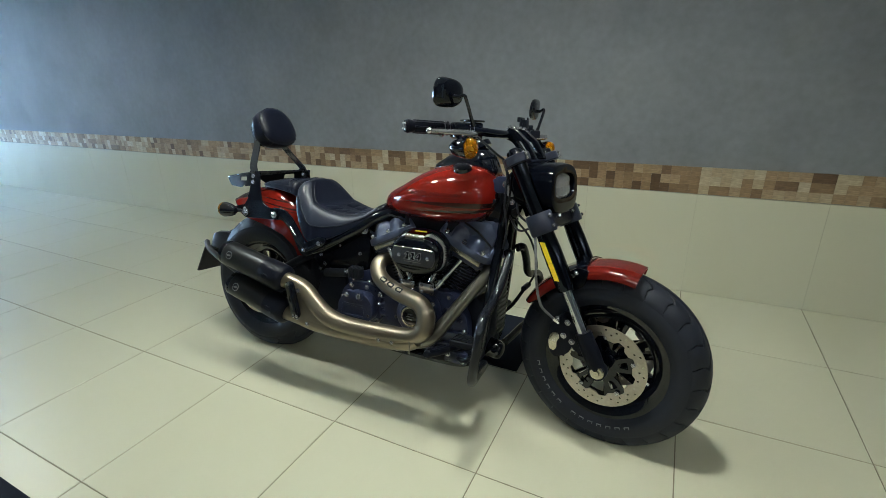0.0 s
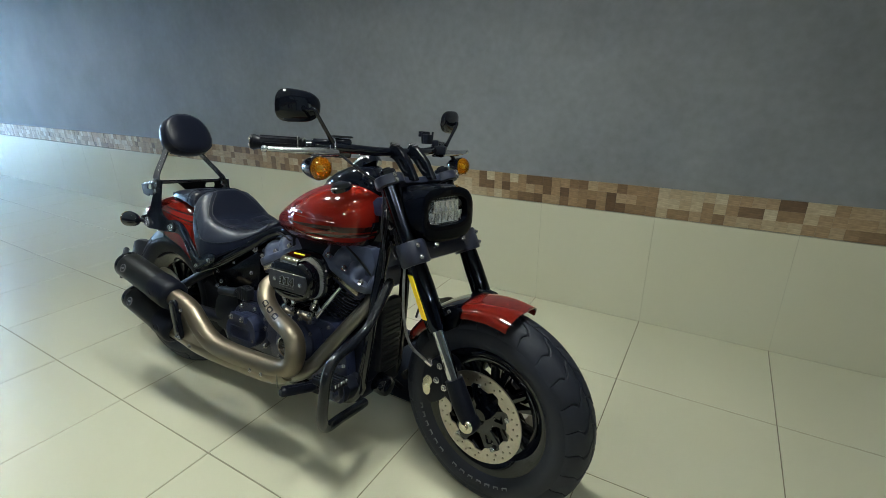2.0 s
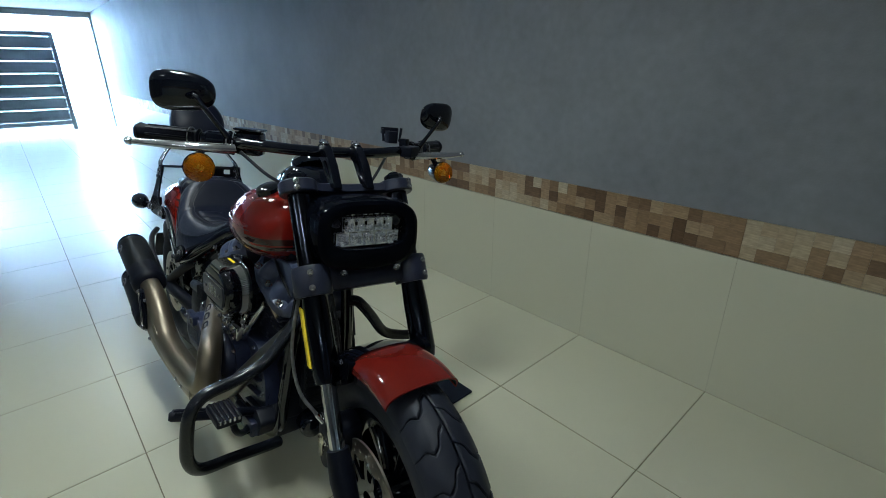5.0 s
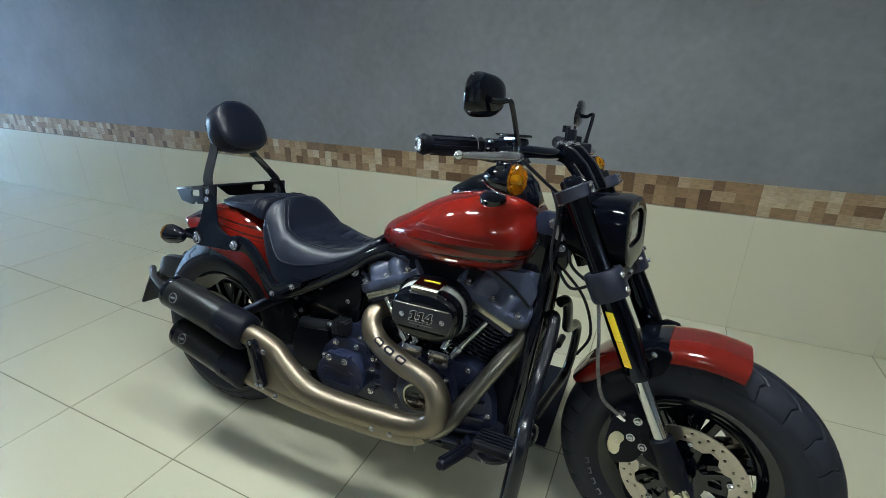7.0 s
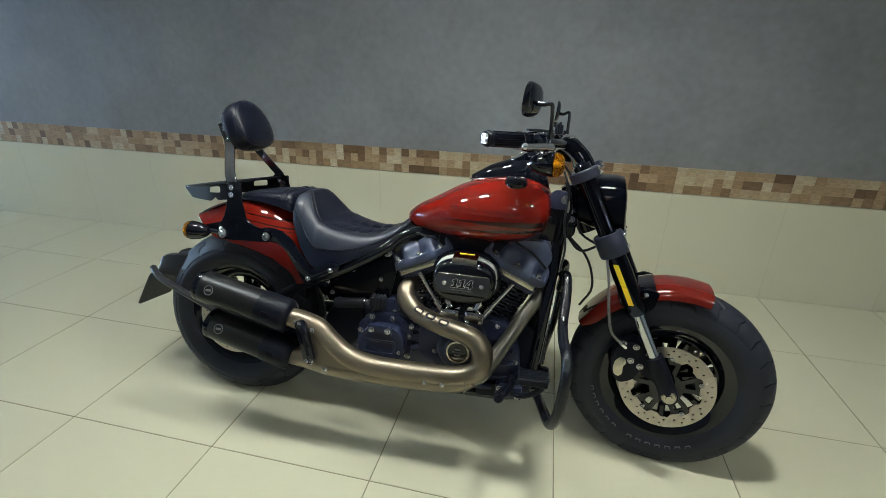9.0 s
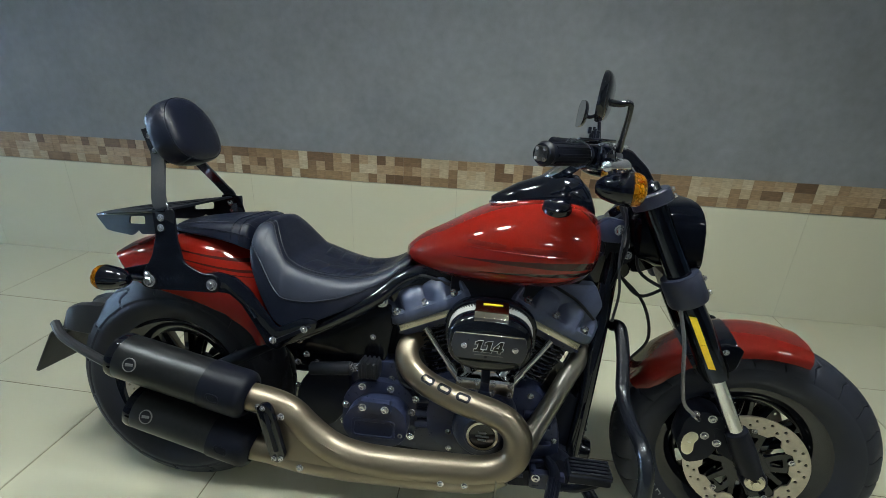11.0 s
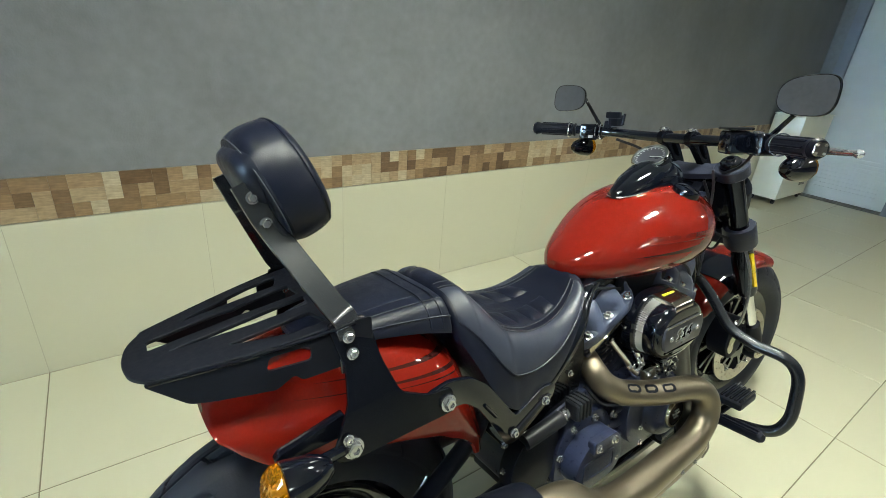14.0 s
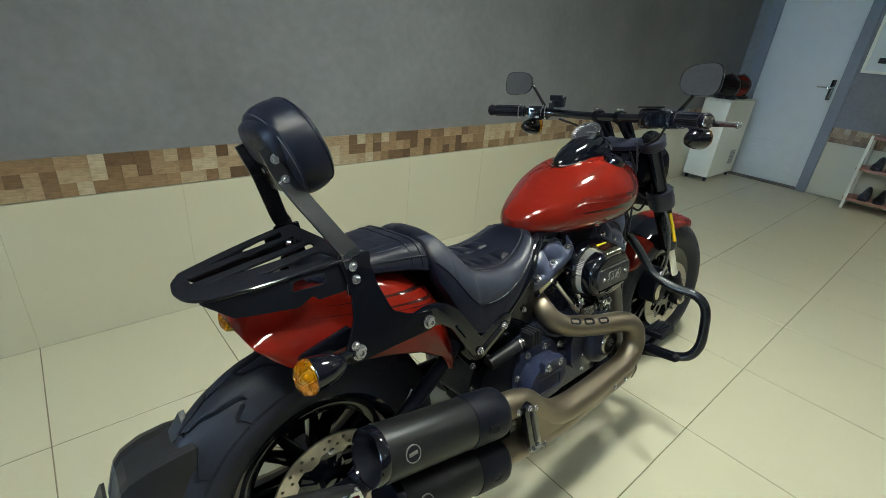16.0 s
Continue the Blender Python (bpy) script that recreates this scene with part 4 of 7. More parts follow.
for s in (-1, 1):
    a, b = along_bar(s, 0.71), along_bar(s, 1.0)
    d = (b - a).normalized()
    grip = part("grip", front(tube([a, a + d * 0.004, a + d * 0.010, b - d * 0.02, b - d * 0.006, b + d * 0.003], [0.018, 0.023, 0.0185, 0.0185, 0.0225, 0.018], 24, smooth=False)), M_GRIP, bike, "black rubber grip with ribs")
    ribs = []
    for k in range(8):
        e = d.orthogonal().normalized()
        e = Matrix.Rotation(2 * math.pi * k / 8, 3, d) @ e
        ribs.append(tube([a + d * 0.016 + e * 0.0180, b - d * 0.024 + e * 0.0180], 0.0034, 6, smooth=False))
    part("ribs", front(merge(*ribs)), M_GRIP, grip)
    ea = d.orthogonal().normalized()
    eb = d.cross(ea)
    lobes = [(0.0148 + 0.0016 * math.cos(4 * a)) for a in np.linspace(0, 2 * math.pi, 40, endpoint=False).tolist()]
    cap_rings = [[b + d * o + (ea * math.cos(2 * math.pi * i / 40) + eb * math.sin(2 * math.pi * i / 40)) * (r * g) for i, r in enumerate(lobes)] for o, g in ((0.001, 1.0), (0.0045, 1.0), (0.0055, 0.93), (0.0058, 0.4))]
    cap = part("end_cap", front(loft(cap_rings)), M_DARKCHROME, grip, "polished lobed end plate")
    for q in range(4):
        e = ea * math.cos(q * math.pi / 2) + eb * math.sin(q * math.pi / 2)
        part("screw", front(lathe([(0.0, 0.001), (0.0011, 0.0012), (0.0014, 0.0022), (0.0026, 0.0020), (0.0028, 0.0)], b + d * 0.0055 + e * 0.0118, d, 10)), M_STEEL, grip)
    sw = along_bar(s, 0.60)
    frame_m = Matrix.Translation(sw) @ d.to_track_quat("Y", "Z").to_matrix().to_4x4()
    box_m = part("switch_housing", front(merge(box(-0.022, 0.022, -0.030, 0.030, -0.03, 0.022, 0.009, frame_m, 3), box(-0.03, -0.02, -0.018, 0.022, -0.014, 0.006, 0.003, frame_m))), M_BLACK, bike, "black switch housing")
    for q in range(4):
        part("switch", front(box(-0.0245 - 0.004, -0.0215, -0.016 + 0.017 * (q % 2), -0.003 + 0.017 * (q % 2), -0.022 + 0.016 * (q // 2), -0.010 + 0.016 * (q // 2), 0.002, frame_m)), M_PLASTIC if q else M_GREYP, box_m)
    # glints on the housing's ribs, put in as narrow chrome rings
    for q in (-0.020, -0.006, 0.034):
        part("glint_ring", front(lathe([(0.0235, -0.0015), (0.0262, -0.0015), (0.0262, 0.0015), (0.0235, 0.0015)], sw + d * (q + 0.034 if q > 0 else q - 0.016), d, 22, True)), M_CHROME, box_m, "chrome ring standing in for a glint on a rib")
    ps = along_bar(s, 0.47)
    perch_m = Matrix.Translation(ps) @ d.to_track_quat("Y", "Z").to_matrix().to_4x4()
    if s < 0:
        part("brake_reservoir", front(merge(box(0.005, 0.055, -0.032, 0.030, -0.030, 0.028, 0.010, perch_m, 3), box(0.002, 0.058, -0.035, 0.033, 0.029, 0.036, 0.004, perch_m))), M_BLACK, bike, "black brake fluid reservoir")
    else:
        part("clutch_perch", front(merge(box(0.0, 0.04, -0.03, 0.03, -0.016, 0.016, 0.006, perch_m, 3), box(-0.012, 0.012, -0.012, 0.012, 0.012, 0.036, 0.004, perch_m))), M_SATIN, bike, "black clutch lever perch")
    L0, L1 = Vector((1.168, s * 0.258, 1.064)), Vector((1.131, s * 0.467, 1.069))
    mid = (L0 + L1) / 2 + Vector((0.022, 0, 0.0))
    part("lever", front(merge(tube([L0, L0 + (mid - L0) * 0.5 + Vector((0.008, 0, 0)), mid, L1 + (mid - L1) * 0.3, L1], [0.0090, 0.0095, 0.0085, 0.0062, 0.0052], 14, flat=1.35), lathe([(0.0, 0.0095), (0.005, 0.0082), (0.0085, 0.0045), (0.0095, 0.0), (0.0085, -0.0045), (0.005, -0.0082), (0.0, -0.0095)], L1, (L1 - mid).normalized(), 14))), M_POLISH, bike, "polished control lever")
    # mirror: stem and oval head
    mc = Vector((1.113, 0.368, 1.182)) if s > 0 else Vector((1.125, -0.354, 1.184))
    knee = Vector((1.163, 0.348, 1.178)) if s > 0 else Vector((1.172, -0.337, 1.174))
    root = Vector((1.168, s * 0.272, 1.090))
    stem = part("mirror", front(tube([root, root + (knee - root) * 0.3, root + (knee - root) * 0.85, knee + Vector((-0.004, 0, 0.003)), mc + Vector((0.026, s * -0.012, -0.009)), mc + Vector((0.006, s * -0.008, -0.007))], [0.0075, 0.0058, 0.0055, 0.0055, 0.006, 0.007], 12)), M_BLACK, bike, "gloss black oval mirror on a bent stem")
    fc = Vector((-0.93, 0.0, 0.10)).normalized()
    fc = (Matrix.Rotation(radians(8 if s > 0 else -10), 3, "Z") @ fc).normalized()
    u = Vector((0, 0, 1)).cross(fc).normalized()
    v = fc.cross(u)

    def oval(k, off, n=36):
        out = []
        for i in range(n):
            a = 2 * math.pi * i / n
            cc, ss = math.cos(a), math.sin(a)
            x = 0.067 * k * math.copysign(abs(cc) ** 0.66, cc)
            z = 0.0435 * k * math.copysign(abs(ss) ** 0.70, ss) * (1 + 0.16 * (cc * s) * (-1))
            out.append(mc + u * x + v * z + fc * off)
        return out
    part("shell", front(loft([oval(0.25, -0.010), oval(0.6, -0.009), oval(0.86, -0.005), oval(0.97, 0.000), oval(1.0, 0.004), oval(0.985, 0.0075), oval(0.95, 0.0070)], caps=True)), M_BLACK, stem)
    part("mirror_glass", front(loft([oval(0.95, 0.0072), oval(0.5, 0.0077), oval(0.05, 0.0079)], caps=True)), M_MIRROR, stem, "mirror glass")
    # turn signal under the bar
    sc = Vector((1.188, -0.340, 1.021)) if s < 0 else Vector((1.186, 0.352, 1.016))
    sig = part("turn_signal", front(merge(lathe([(0.0, -0.062), (0.012, -0.060), (0.022, -0.048), (0.029, -0.028), (0.033, -0.004), (0.034, 0.004), (0.031, 0.006)], sc, (1, 0, 0), 28),
                                          tube([sc + Vector((-0.03, 0, 0.018)), sc + Vector((-0.035, -s * 0.03, 0.045)), (1.16, s * 0.255, 1.055)], 0.008, 10))), M_BLACK, bike, "black bullet turn signal with amber lens")
    facet_lens(sig, sc, (1, 0, 0), front)
part("phone_mount", front(merge(box(1.13, 1.16, 0.17, 0.20, 1.095, 1.13, 0.004), box(1.125, 1.135, 0.158, 0.215, 1.12, 1.14, 0.003), tube([(1.145, 0.16, 1.10), (1.145, 0.155, 1.135)], 0.004, 8), tube([(1.145, 0.213, 1.10), (1.145, 0.218, 1.14)], 0.004, 8))), M_SATIN, bike, "small black phone holder")

# -- front fender --
def arch(stations, fix, n=13):
    """A fender: each station is x, z, the way inwards, half width and depth of the sides."""
    rings = []
    for x, z, nx, nz, hw, depth in stations:
        L = math.hypot(nx, nz)
        nx, nz = nx / L, nz / L
        outer, inner = [], []
        for k in range(n):
            a = math.pi * k / (n - 1)
            y = -hw * math.copysign(abs(math.cos(a)) ** 0.72, math.cos(a))
            dep = depth * (1 - math.sin(a) ** 0.66)
            outer.append((x + nx * dep, y, z + nz * dep))
            inner.append((x + nx * (dep + 0.004), y * (1 - 0.004 / max(hw, 0.02)), z + nz * (dep + 0.004)))
        rings.append(outer + inner[::-1])
    return fix(loft(rings))


def spaced(st, per=4):
    """Stations smoothed along the arch."""
    out = []
    p = [np.array(q, float) for q in st]
    p = [2 * p[0] - p[1]] + p + [2 * p[-1] - p[-2]]
    for i in range(1, len(p) - 2):
        a, b, c, d = p[i - 1], p[i], p[i + 1], p[i + 2]
        for k in range(per):
            t = k / per
            out.append(tuple(float(v) for v in 0.5 * (2 * b + (c - a) * t + (2 * a - 5 * b + 4 * c - d) * t * t + (3 * b - a - 3 * c + d) * t ** 3)))
    out.append(tuple(float(v) for v in p[-2]))
    return out


def round_arch(cx, cz, r, a0, a1, hw, depth, ends, n=11):
    st = []
    for k in range(n):
        q = k / (n - 1)
        a = radians(a0 + (a1 - a0) * q)
        e = min(1, q * 9) if a0 > a1 + 40 else 1
        st.append((cx + r * math.cos(a), cz + r * math.sin(a), -math.cos(a), -math.sin(a), hw * (ends + (1 - ends) * math.sqrt(e)), depth * (0.55 + 0.45 * e)))
    return st


FENDER = (FWX - 0.004, FWZ + 0.008)
ff = part("front_fender", arch(round_arch(FWX - 0.004, FWZ + 0.008, 0.345, 152, 75, 0.092, 0.040, 0.72, 15), rolling, 25), M_RED3, bike, "glossy red front fender")
part("saddle", arch(round_arch(*FENDER, 0.349, 124, 104, 0.0955, 0.047, 1.0, 7), rolling, 25), M_BLACK, ff, "black fork brace over the fender")
for s in (-1, 1):
    part("bracket", front(slab(rounded([(1.44, 0.60), (1.50, 0.64), (1.54, 0.635), (1.53, 0.58), (1.47, 0.54), (1.445, 0.56)], 0.012), s * 0.094, s * 0.112, 0.005)), M_SHROUD, ff, "black bracket")
    for bx, bz in ((1.50, 0.622), (1.475, 0.57)):
        bolt(ff, (bx, s * 0.111, bz), (0, s, 0), 0.006, 0.006, steer=True)

# -- tank --
def tank_ring(x, zb, zt, hw, n=40):
    zc = zb + (zt - zb) * 0.44
    out = []
    for k in range(n):
        a = 2 * math.pi * k / n
        cc, ss = math.cos(a), math.sin(a)
        y = hw * math.copysign(abs(cc) ** (0.80 if ss > 0 else 0.62), cc)
        z = zc + (zt - zc) * abs(ss) ** 0.92 if ss > 0 else zc - (zc - zb) * abs(ss) ** 0.85
        out.append((x, y, z))
    return out


TANK = [(0.668, 0.768, 0.795, 0.020), (0.680, 0.757, 0.808, 0.045), (0.71, 0.746, 0.832, 0.076), (0.77, 0.735, 0.864, 0.115), (0.86, 0.727, 0.914, 0.152), (0.95, 0.726, 0.945, 0.174), (1.04, 0.732, 0.957, 0.180), (1.10, 0.745, 0.950, 0.170), (1.135, 0.765, 0.933, 0.150), (1.155, 0.79, 0.915, 0.118), (1.164, 0.815, 0.885, 0.075)]
tank = part("fuel_tank", loft([tank_ring(*q) for q in spaced(TANK, 4)]), M_RED, bike, "glossy red teardrop fuel tank with dark stripes")
part("filler_cap", lathe([(0.0, 0.020), (0.026, 0.019), (0.034, 0.014), (0.036, 0.004), (0.036, -0.02), (0, -0.02)], (1.045, -0.105, 0.934), (0.06, -0.42, 1), 28), M_BLACK, tank, "black filler cap")
# plain embossed bars in place of the maker's name
TANK_FINE = spaced(TANK, 4)
hx = [q[0] for q in TANK_FINE]


def on_tank(x, z, out):
    """A point on the right side of the tank at a place along it and a height."""
    zb, zt, hw = (float(np.interp(x, hx, [q[c] for q in TANK_FINE])) for c in (1, 2, 3))
    zc = zb + (zt - zb) * 0.44
    up = min(1.0, abs((z - zc) / (zt - zc)) ** (1 / 0.92)) if z > zc else 0.0
    return Vector((x, -hw * math.sqrt(max(0.0, 1 - up * up)) ** 0.80 - out, z))


for x0, x1 in ((0.838, 0.932), (0.948, 1.074)):
    rows = []
    for k in range(13):
        xa = x0 + (x1 - x0) * k / 12
        rise = 0.0055 * min(1.0, 0.35 + 3 * min(k, 12 - k) / 12) ** 0.5
        zz = 0.8470 - 0.012 * (xa - 0.87)
        rows.append([on_tank(xa + dz * 0.3, zz + dz, out) for dz, out in ((-rise, -0.0010), (-rise * 0.92, 0.0007), (0, 0.0008), (rise * 0.92, 0.0007), (rise, -0.0010))])
    part("emblem_bar", loft(rows, caps=False, closed=False), M_REDEM, tank, "embossed dark red bar", 20)
part("emblem_bar", tube([on_tank(0.836 + 0.0245 * k, 0.8355 - 0.0003 * k, -0.0002) for k in range(11)], 0.0011, 6, 2), M_REDEM, tank, "embossed dark red bar")
# console with the round gauge
cons = part("tank_console", loft([[(x, hw * math.copysign(abs(math.cos(a)) ** 0.8, math.cos(a)), zb + (zt - zb) * max(0, math.sin(a)) ** 0.8) for a in np.linspace(0, math.pi, 19).tolist()] for x, hw, zb, zt in
                                  ((0.885, 0.012, 0.925, 0.945), (0.90, 0.030, 0.925, 0.955), (0.95, 0.048, 0.935, 0.985), (1.01, 0.062, 0.94, 1.008), (1.06, 0.070, 0.945, 1.022), (1.10, 0.068, 0.94, 1.014), (1.13, 0.055, 0.93, 0.985), (1.15, 0.04, 0.90, 0.94))]), M_BLACK, tank, "gloss black tank console")
gx = Vector((1.055, 0.008, 1.014))
gax = Vector((-0.56, 0, 0.83)).normalized()
gauge = part("gauge", lathe([(0.0, 0.010), (0.042, 0.010), (0.044, 0.013), (0.050, 0.013), (0.052, 0.008), (0.052, -0.012), (0, -0.012)], gx, gax, 40), M_BLACK, cons, "round speedometer with a thin chrome rim")
part("rim", lathe([(0.042, 0.011), (0.0435, 0.0165), (0.048, 0.0175), (0.051, 0.013), (0.052, 0.006)], gx, gax, 40), M_CHROME, cons, "thin chrome rim")
part("dial", lathe([(0.0, 0.0115), (0.0425, 0.0115), (0.0425, 0.0105), (0.0, 0.0105)], gx, gax, 36), M_DIAL, cons, "dark dial with pale marks")
marks = []
e1 = gax.orthogonal().normalized()
for k in range(17):
    e = Matrix.Rotation(radians(-130 + 260 * k / 16), 3, gax) @ e1
    marks.append(tube([gx + gax * 0.012 + e * 0.034, gx + gax * 0.012 + e * 0.039], 0.0009, 5))
marks.append(tube([gx + gax * 0.0125, gx + gax * 0.0125 + (Matrix.Rotation(radians(-125), 3, gax) @ e1) * 0.033], 0.0011, 5))
part("dial_marks", merge(*marks), M_GREYP, cons, "pale dial marks and needle")

for s in (-1, 1):
    part("console_trim", tube([(x, s * hw, z) for x, hw, z in ((0.882, 0.010, 0.930), (0.893, 0.026, 0.931), (0.92, 0.040, 0.935), (0.955, 0.051, 0.941), (1.0, 0.062, 0.946), (1.05, 0.0705, 0.949))], 0.0026, 8), M_POLISH, cons, "thin bright trim")

# -- seat --
def seat_ring(x, zt, zs, hw, top, dish=0.0, n=24):
    """Half a section from the middle of the seat over the seam to its lower edge, mirrored and closed below."""
    half = []
    for k in range(n + 1):
        t = k / n
        if t < 0.375:
            q = t / 0.375
            y, z = top * q, zt - dish * (1 - q * q) - 0.005 * q ** 4
        else:
            q = (t - 0.375) / 0.625
            y = top + (hw - top) * math.sin(q * math.pi / 2) ** 0.9
            z = zt - 0.005 - (zt - 0.005 - zs) * (1 - math.cos(q * math.pi / 2)) ** 0.9
        half.append((x, y, z))
    right = [(a, -b, c) for a, b, c in half]
    return right[::-1][:-1] + half + [(x, hw * 0.85, zs - 0.008), (x, 0.0, min(zs - 0.008, zt - 0.03)), (x, -hw * 0.85, zs - 0.008)]


RIDER = [(0.264, 0.822, 0.780, 0.100, 0.034, 0), (0.270, 0.838, 0.758, 0.130, 0.042, 0), (0.284, 0.845, 0.727, 0.148, 0.050, 0.0), (0.303, 0.845, 0.688, 0.160, 0.056, 0.0), (0.313, 0.838, 0.668, 0.165, 0.062, 0.0), (0.325, 0.823, 0.648, 0.170, 0.080, 0.002), (0.346, 0.792, 0.616, 0.176, 0.107, 0.004), (0.366, 0.766, 0.598, 0.180, 0.124, 0.004), (0.380, 0.754, 0.593, 0.181, 0.124, 0.005), (0.405, 0.744, 0.596, 0.182, 0.131, 0.006), (0.440, 0.733, 0.604, 0.180, 0.129, 0.006),
         (0.480, 0.725, 0.620, 0.175, 0.119, 0.006), (0.53, 0.720, 0.642, 0.162, 0.104, 0.005), (0.585, 0.727, 0.672, 0.142, 0.088, 0.004), (0.635, 0.748, 0.702, 0.120, 0.070, 0.004), (0.668, 0.772, 0.735, 0.094, 0.055, 0.0), (0.685, 0.776, 0.76, 0.066, 0.035, 0.0)]
seat = part("rider_seat", loft([seat_ring(*q) for q in spaced(RIDER, 4)]), M_SEAT, bike, "black leather solo seat with grey side panels")
PILL = [(0.005, 0.806, 0.800, 0.050, 0.030, 0), (0.02, 0.815, 0.799, 0.074, 0.052, 0), (0.06, 0.824, 0.798, 0.092, 0.068, 0), (0.13, 0.835, 0.796, 0.110, 0.080, 0), (0.20, 0.841, 0.789, 0.124, 0.088, 0), (0.245, 0.842, 0.779, 0.130, 0.092, 0), (0.258, 0.836, 0.774, 0.126, 0.086, 0), (0.264, 0.822, 0.768, 0.110, 0.07, 0)]
pillion = part("pillion_seat", loft([seat_ring(*q) for q in spaced(PILL, 4)]), M_SEAT, bike, "black leather pillion pad with grey stitching")


def on_side(q, s, u, out=0.0):
    """A point on the side of a seat section: u runs from the seam down to the lower edge."""
    x, zt, zs, hw, top, dish = q
    return Vector((x, s * (top + (hw - top) * math.sin(u * math.pi / 2) ** 0.9 + out * 0.75), zt - 0.005 - (zt - 0.005 - zs) * (1 - math.cos(u * math.pi / 2)) ** 0.9 + out * 0.65))


# padded side panels, piping along their lower edge and two rows of stitching along the seam
for s in (-1, 1):
    ST, SP = spaced(RIDER, 6), spaced(PILL, 6)
    rings, seam, seam_in, lower = [], [], [], []
    for q in ST[8:90]:
        rings.append([on_side(q, s, 0.10 + 0.56 * k / 10, 0.0045 * math.sin(math.pi * k / 10) ** 0.5 - 0.0004) for k in range(11)])
        seam.append(on_side(q, s, 0.075, 0.0012))
        seam_in.append(Vector((q[0], s * q[4] * 0.94, q[1] - q[5] * (1 - 0.94 ** 2) - 0.0033)))
        lower.append(on_side(q, s, 0.67, 0.0010))
    part("side_panel", loft(rings, caps=False, closed=False), M_SEATG, seat, "dark grey leather panel")
    part("stitching", tube(seam[::3], 0.0008, 5, 2), M_STITCH, seat, "grey stitching")
    part("stitching", tube(seam_in[::3], 0.0008, 5, 2), M_STITCH, seat, "grey stitching")
    part("piping", tube(lower[::3], 0.0022, 6, 2), M_SEAT, seat)
    part("stitching", tube([Vector((q[0], s * q[4] * 0.80, q[1] - 0.0025)) for q in SP[6:40:3]], 0.0007, 5, 2), M_STITCH, pillion, "grey stitching")
    part("stitching", tube([on_side(q, s, 0.10, 0.001) for q in SP[6:40:3]], 0.0007, 5, 2), M_STITCH, pillion, "grey stitching")
    part("piping", tube([on_side(q, s, 0.62, 0.0008) for q in SP[4:42:3]], 0.0022, 6, 2), M_SEAT, pillion)
# four stitched pads on each half of the sitting surface
def on_top(x, e, up):
    q = [float(np.interp(x, [r[0] for r in RIDER], [r[c] for r in RIDER])) for c in range(6)]
    return Vector((x, q[4] * e, q[1] - q[5] * (1 - e * e) - 0.005 * e ** 4 + up))


for s in (-1, 1):
    for x0, x1 in ((0.402, 0.444), (0.449, 0.491), (0.496, 0.538), (0.543, 0.585)):
        rows = []
        for i in range(9):
            u = i / 8
            rows.append([on_top(x0 + (x1 - x0) * u + 0.012 * (1 - k / 8), s * (0.22 + 0.64 * k / 8), 0.0075 * (math.sin(math.pi * u) * math.sin(math.pi * k / 8)) ** 0.30 - 0.0008) for k in range(9)])
        part("pad", loft(rows, caps=False, closed=False), M_SEAT, seat, "", 80)
# two welts round the front of the pillion pad
for xx in (0.214, 0.238):
    q = [float(np.interp(xx, [r[0] for r in PILL], [r[c] for r in PILL])) for c in range(6)]
    part("welt", tube([on_side(q, -1, u, 0.0012) for u in (0.9, 0.7, 0.5, 0.3, 0.1)] + [Vector((xx, q[4] * e, q[1] + 0.0005)) for e in (-0.8, -0.3, 0.3, 0.8)] + [on_side(q, 1, u, 0.0012) for u in (0.1, 0.3, 0.5, 0.7, 0.9)], 0.0018, 8, 3), M_SEAT, pillion)

# -- rear fender, struts, rack, backrest --
RF = [(0.325, 0.515, -1, 0.0, 0.154, 0.032), (0.328, 0.560, -1, -0.2, 0.157, 0.052), (0.316, 0.640, -0.8, -0.6, 0.158, 0.100), (0.275, 0.732, -0.45, -0.89, 0.157, 0.150), (0.178, 0.790, -0.12, -1, 0.154, 0.178), (0.07, 0.798, -0.04, -1, 0.148, 0.164), (-0.02, 0.788, 0.04, -1, 0.140, 0.142), (-0.075, 0.770, 0.16, -1, 0.133, 0.118), (-0.115, 0.755, 0.34, -0.94, 0.128, 0.094), (-0.139, 0.741, 0.50, -0.86, 0.121, 0.062), (-0.147, 0.732, 0.56, -0.83, 0.110, 0.026)]
part("rear_fender", arch(spaced(RF, 5), plain, 31), M_RED2, bike, "glossy red rear fender with thin dark stripes")
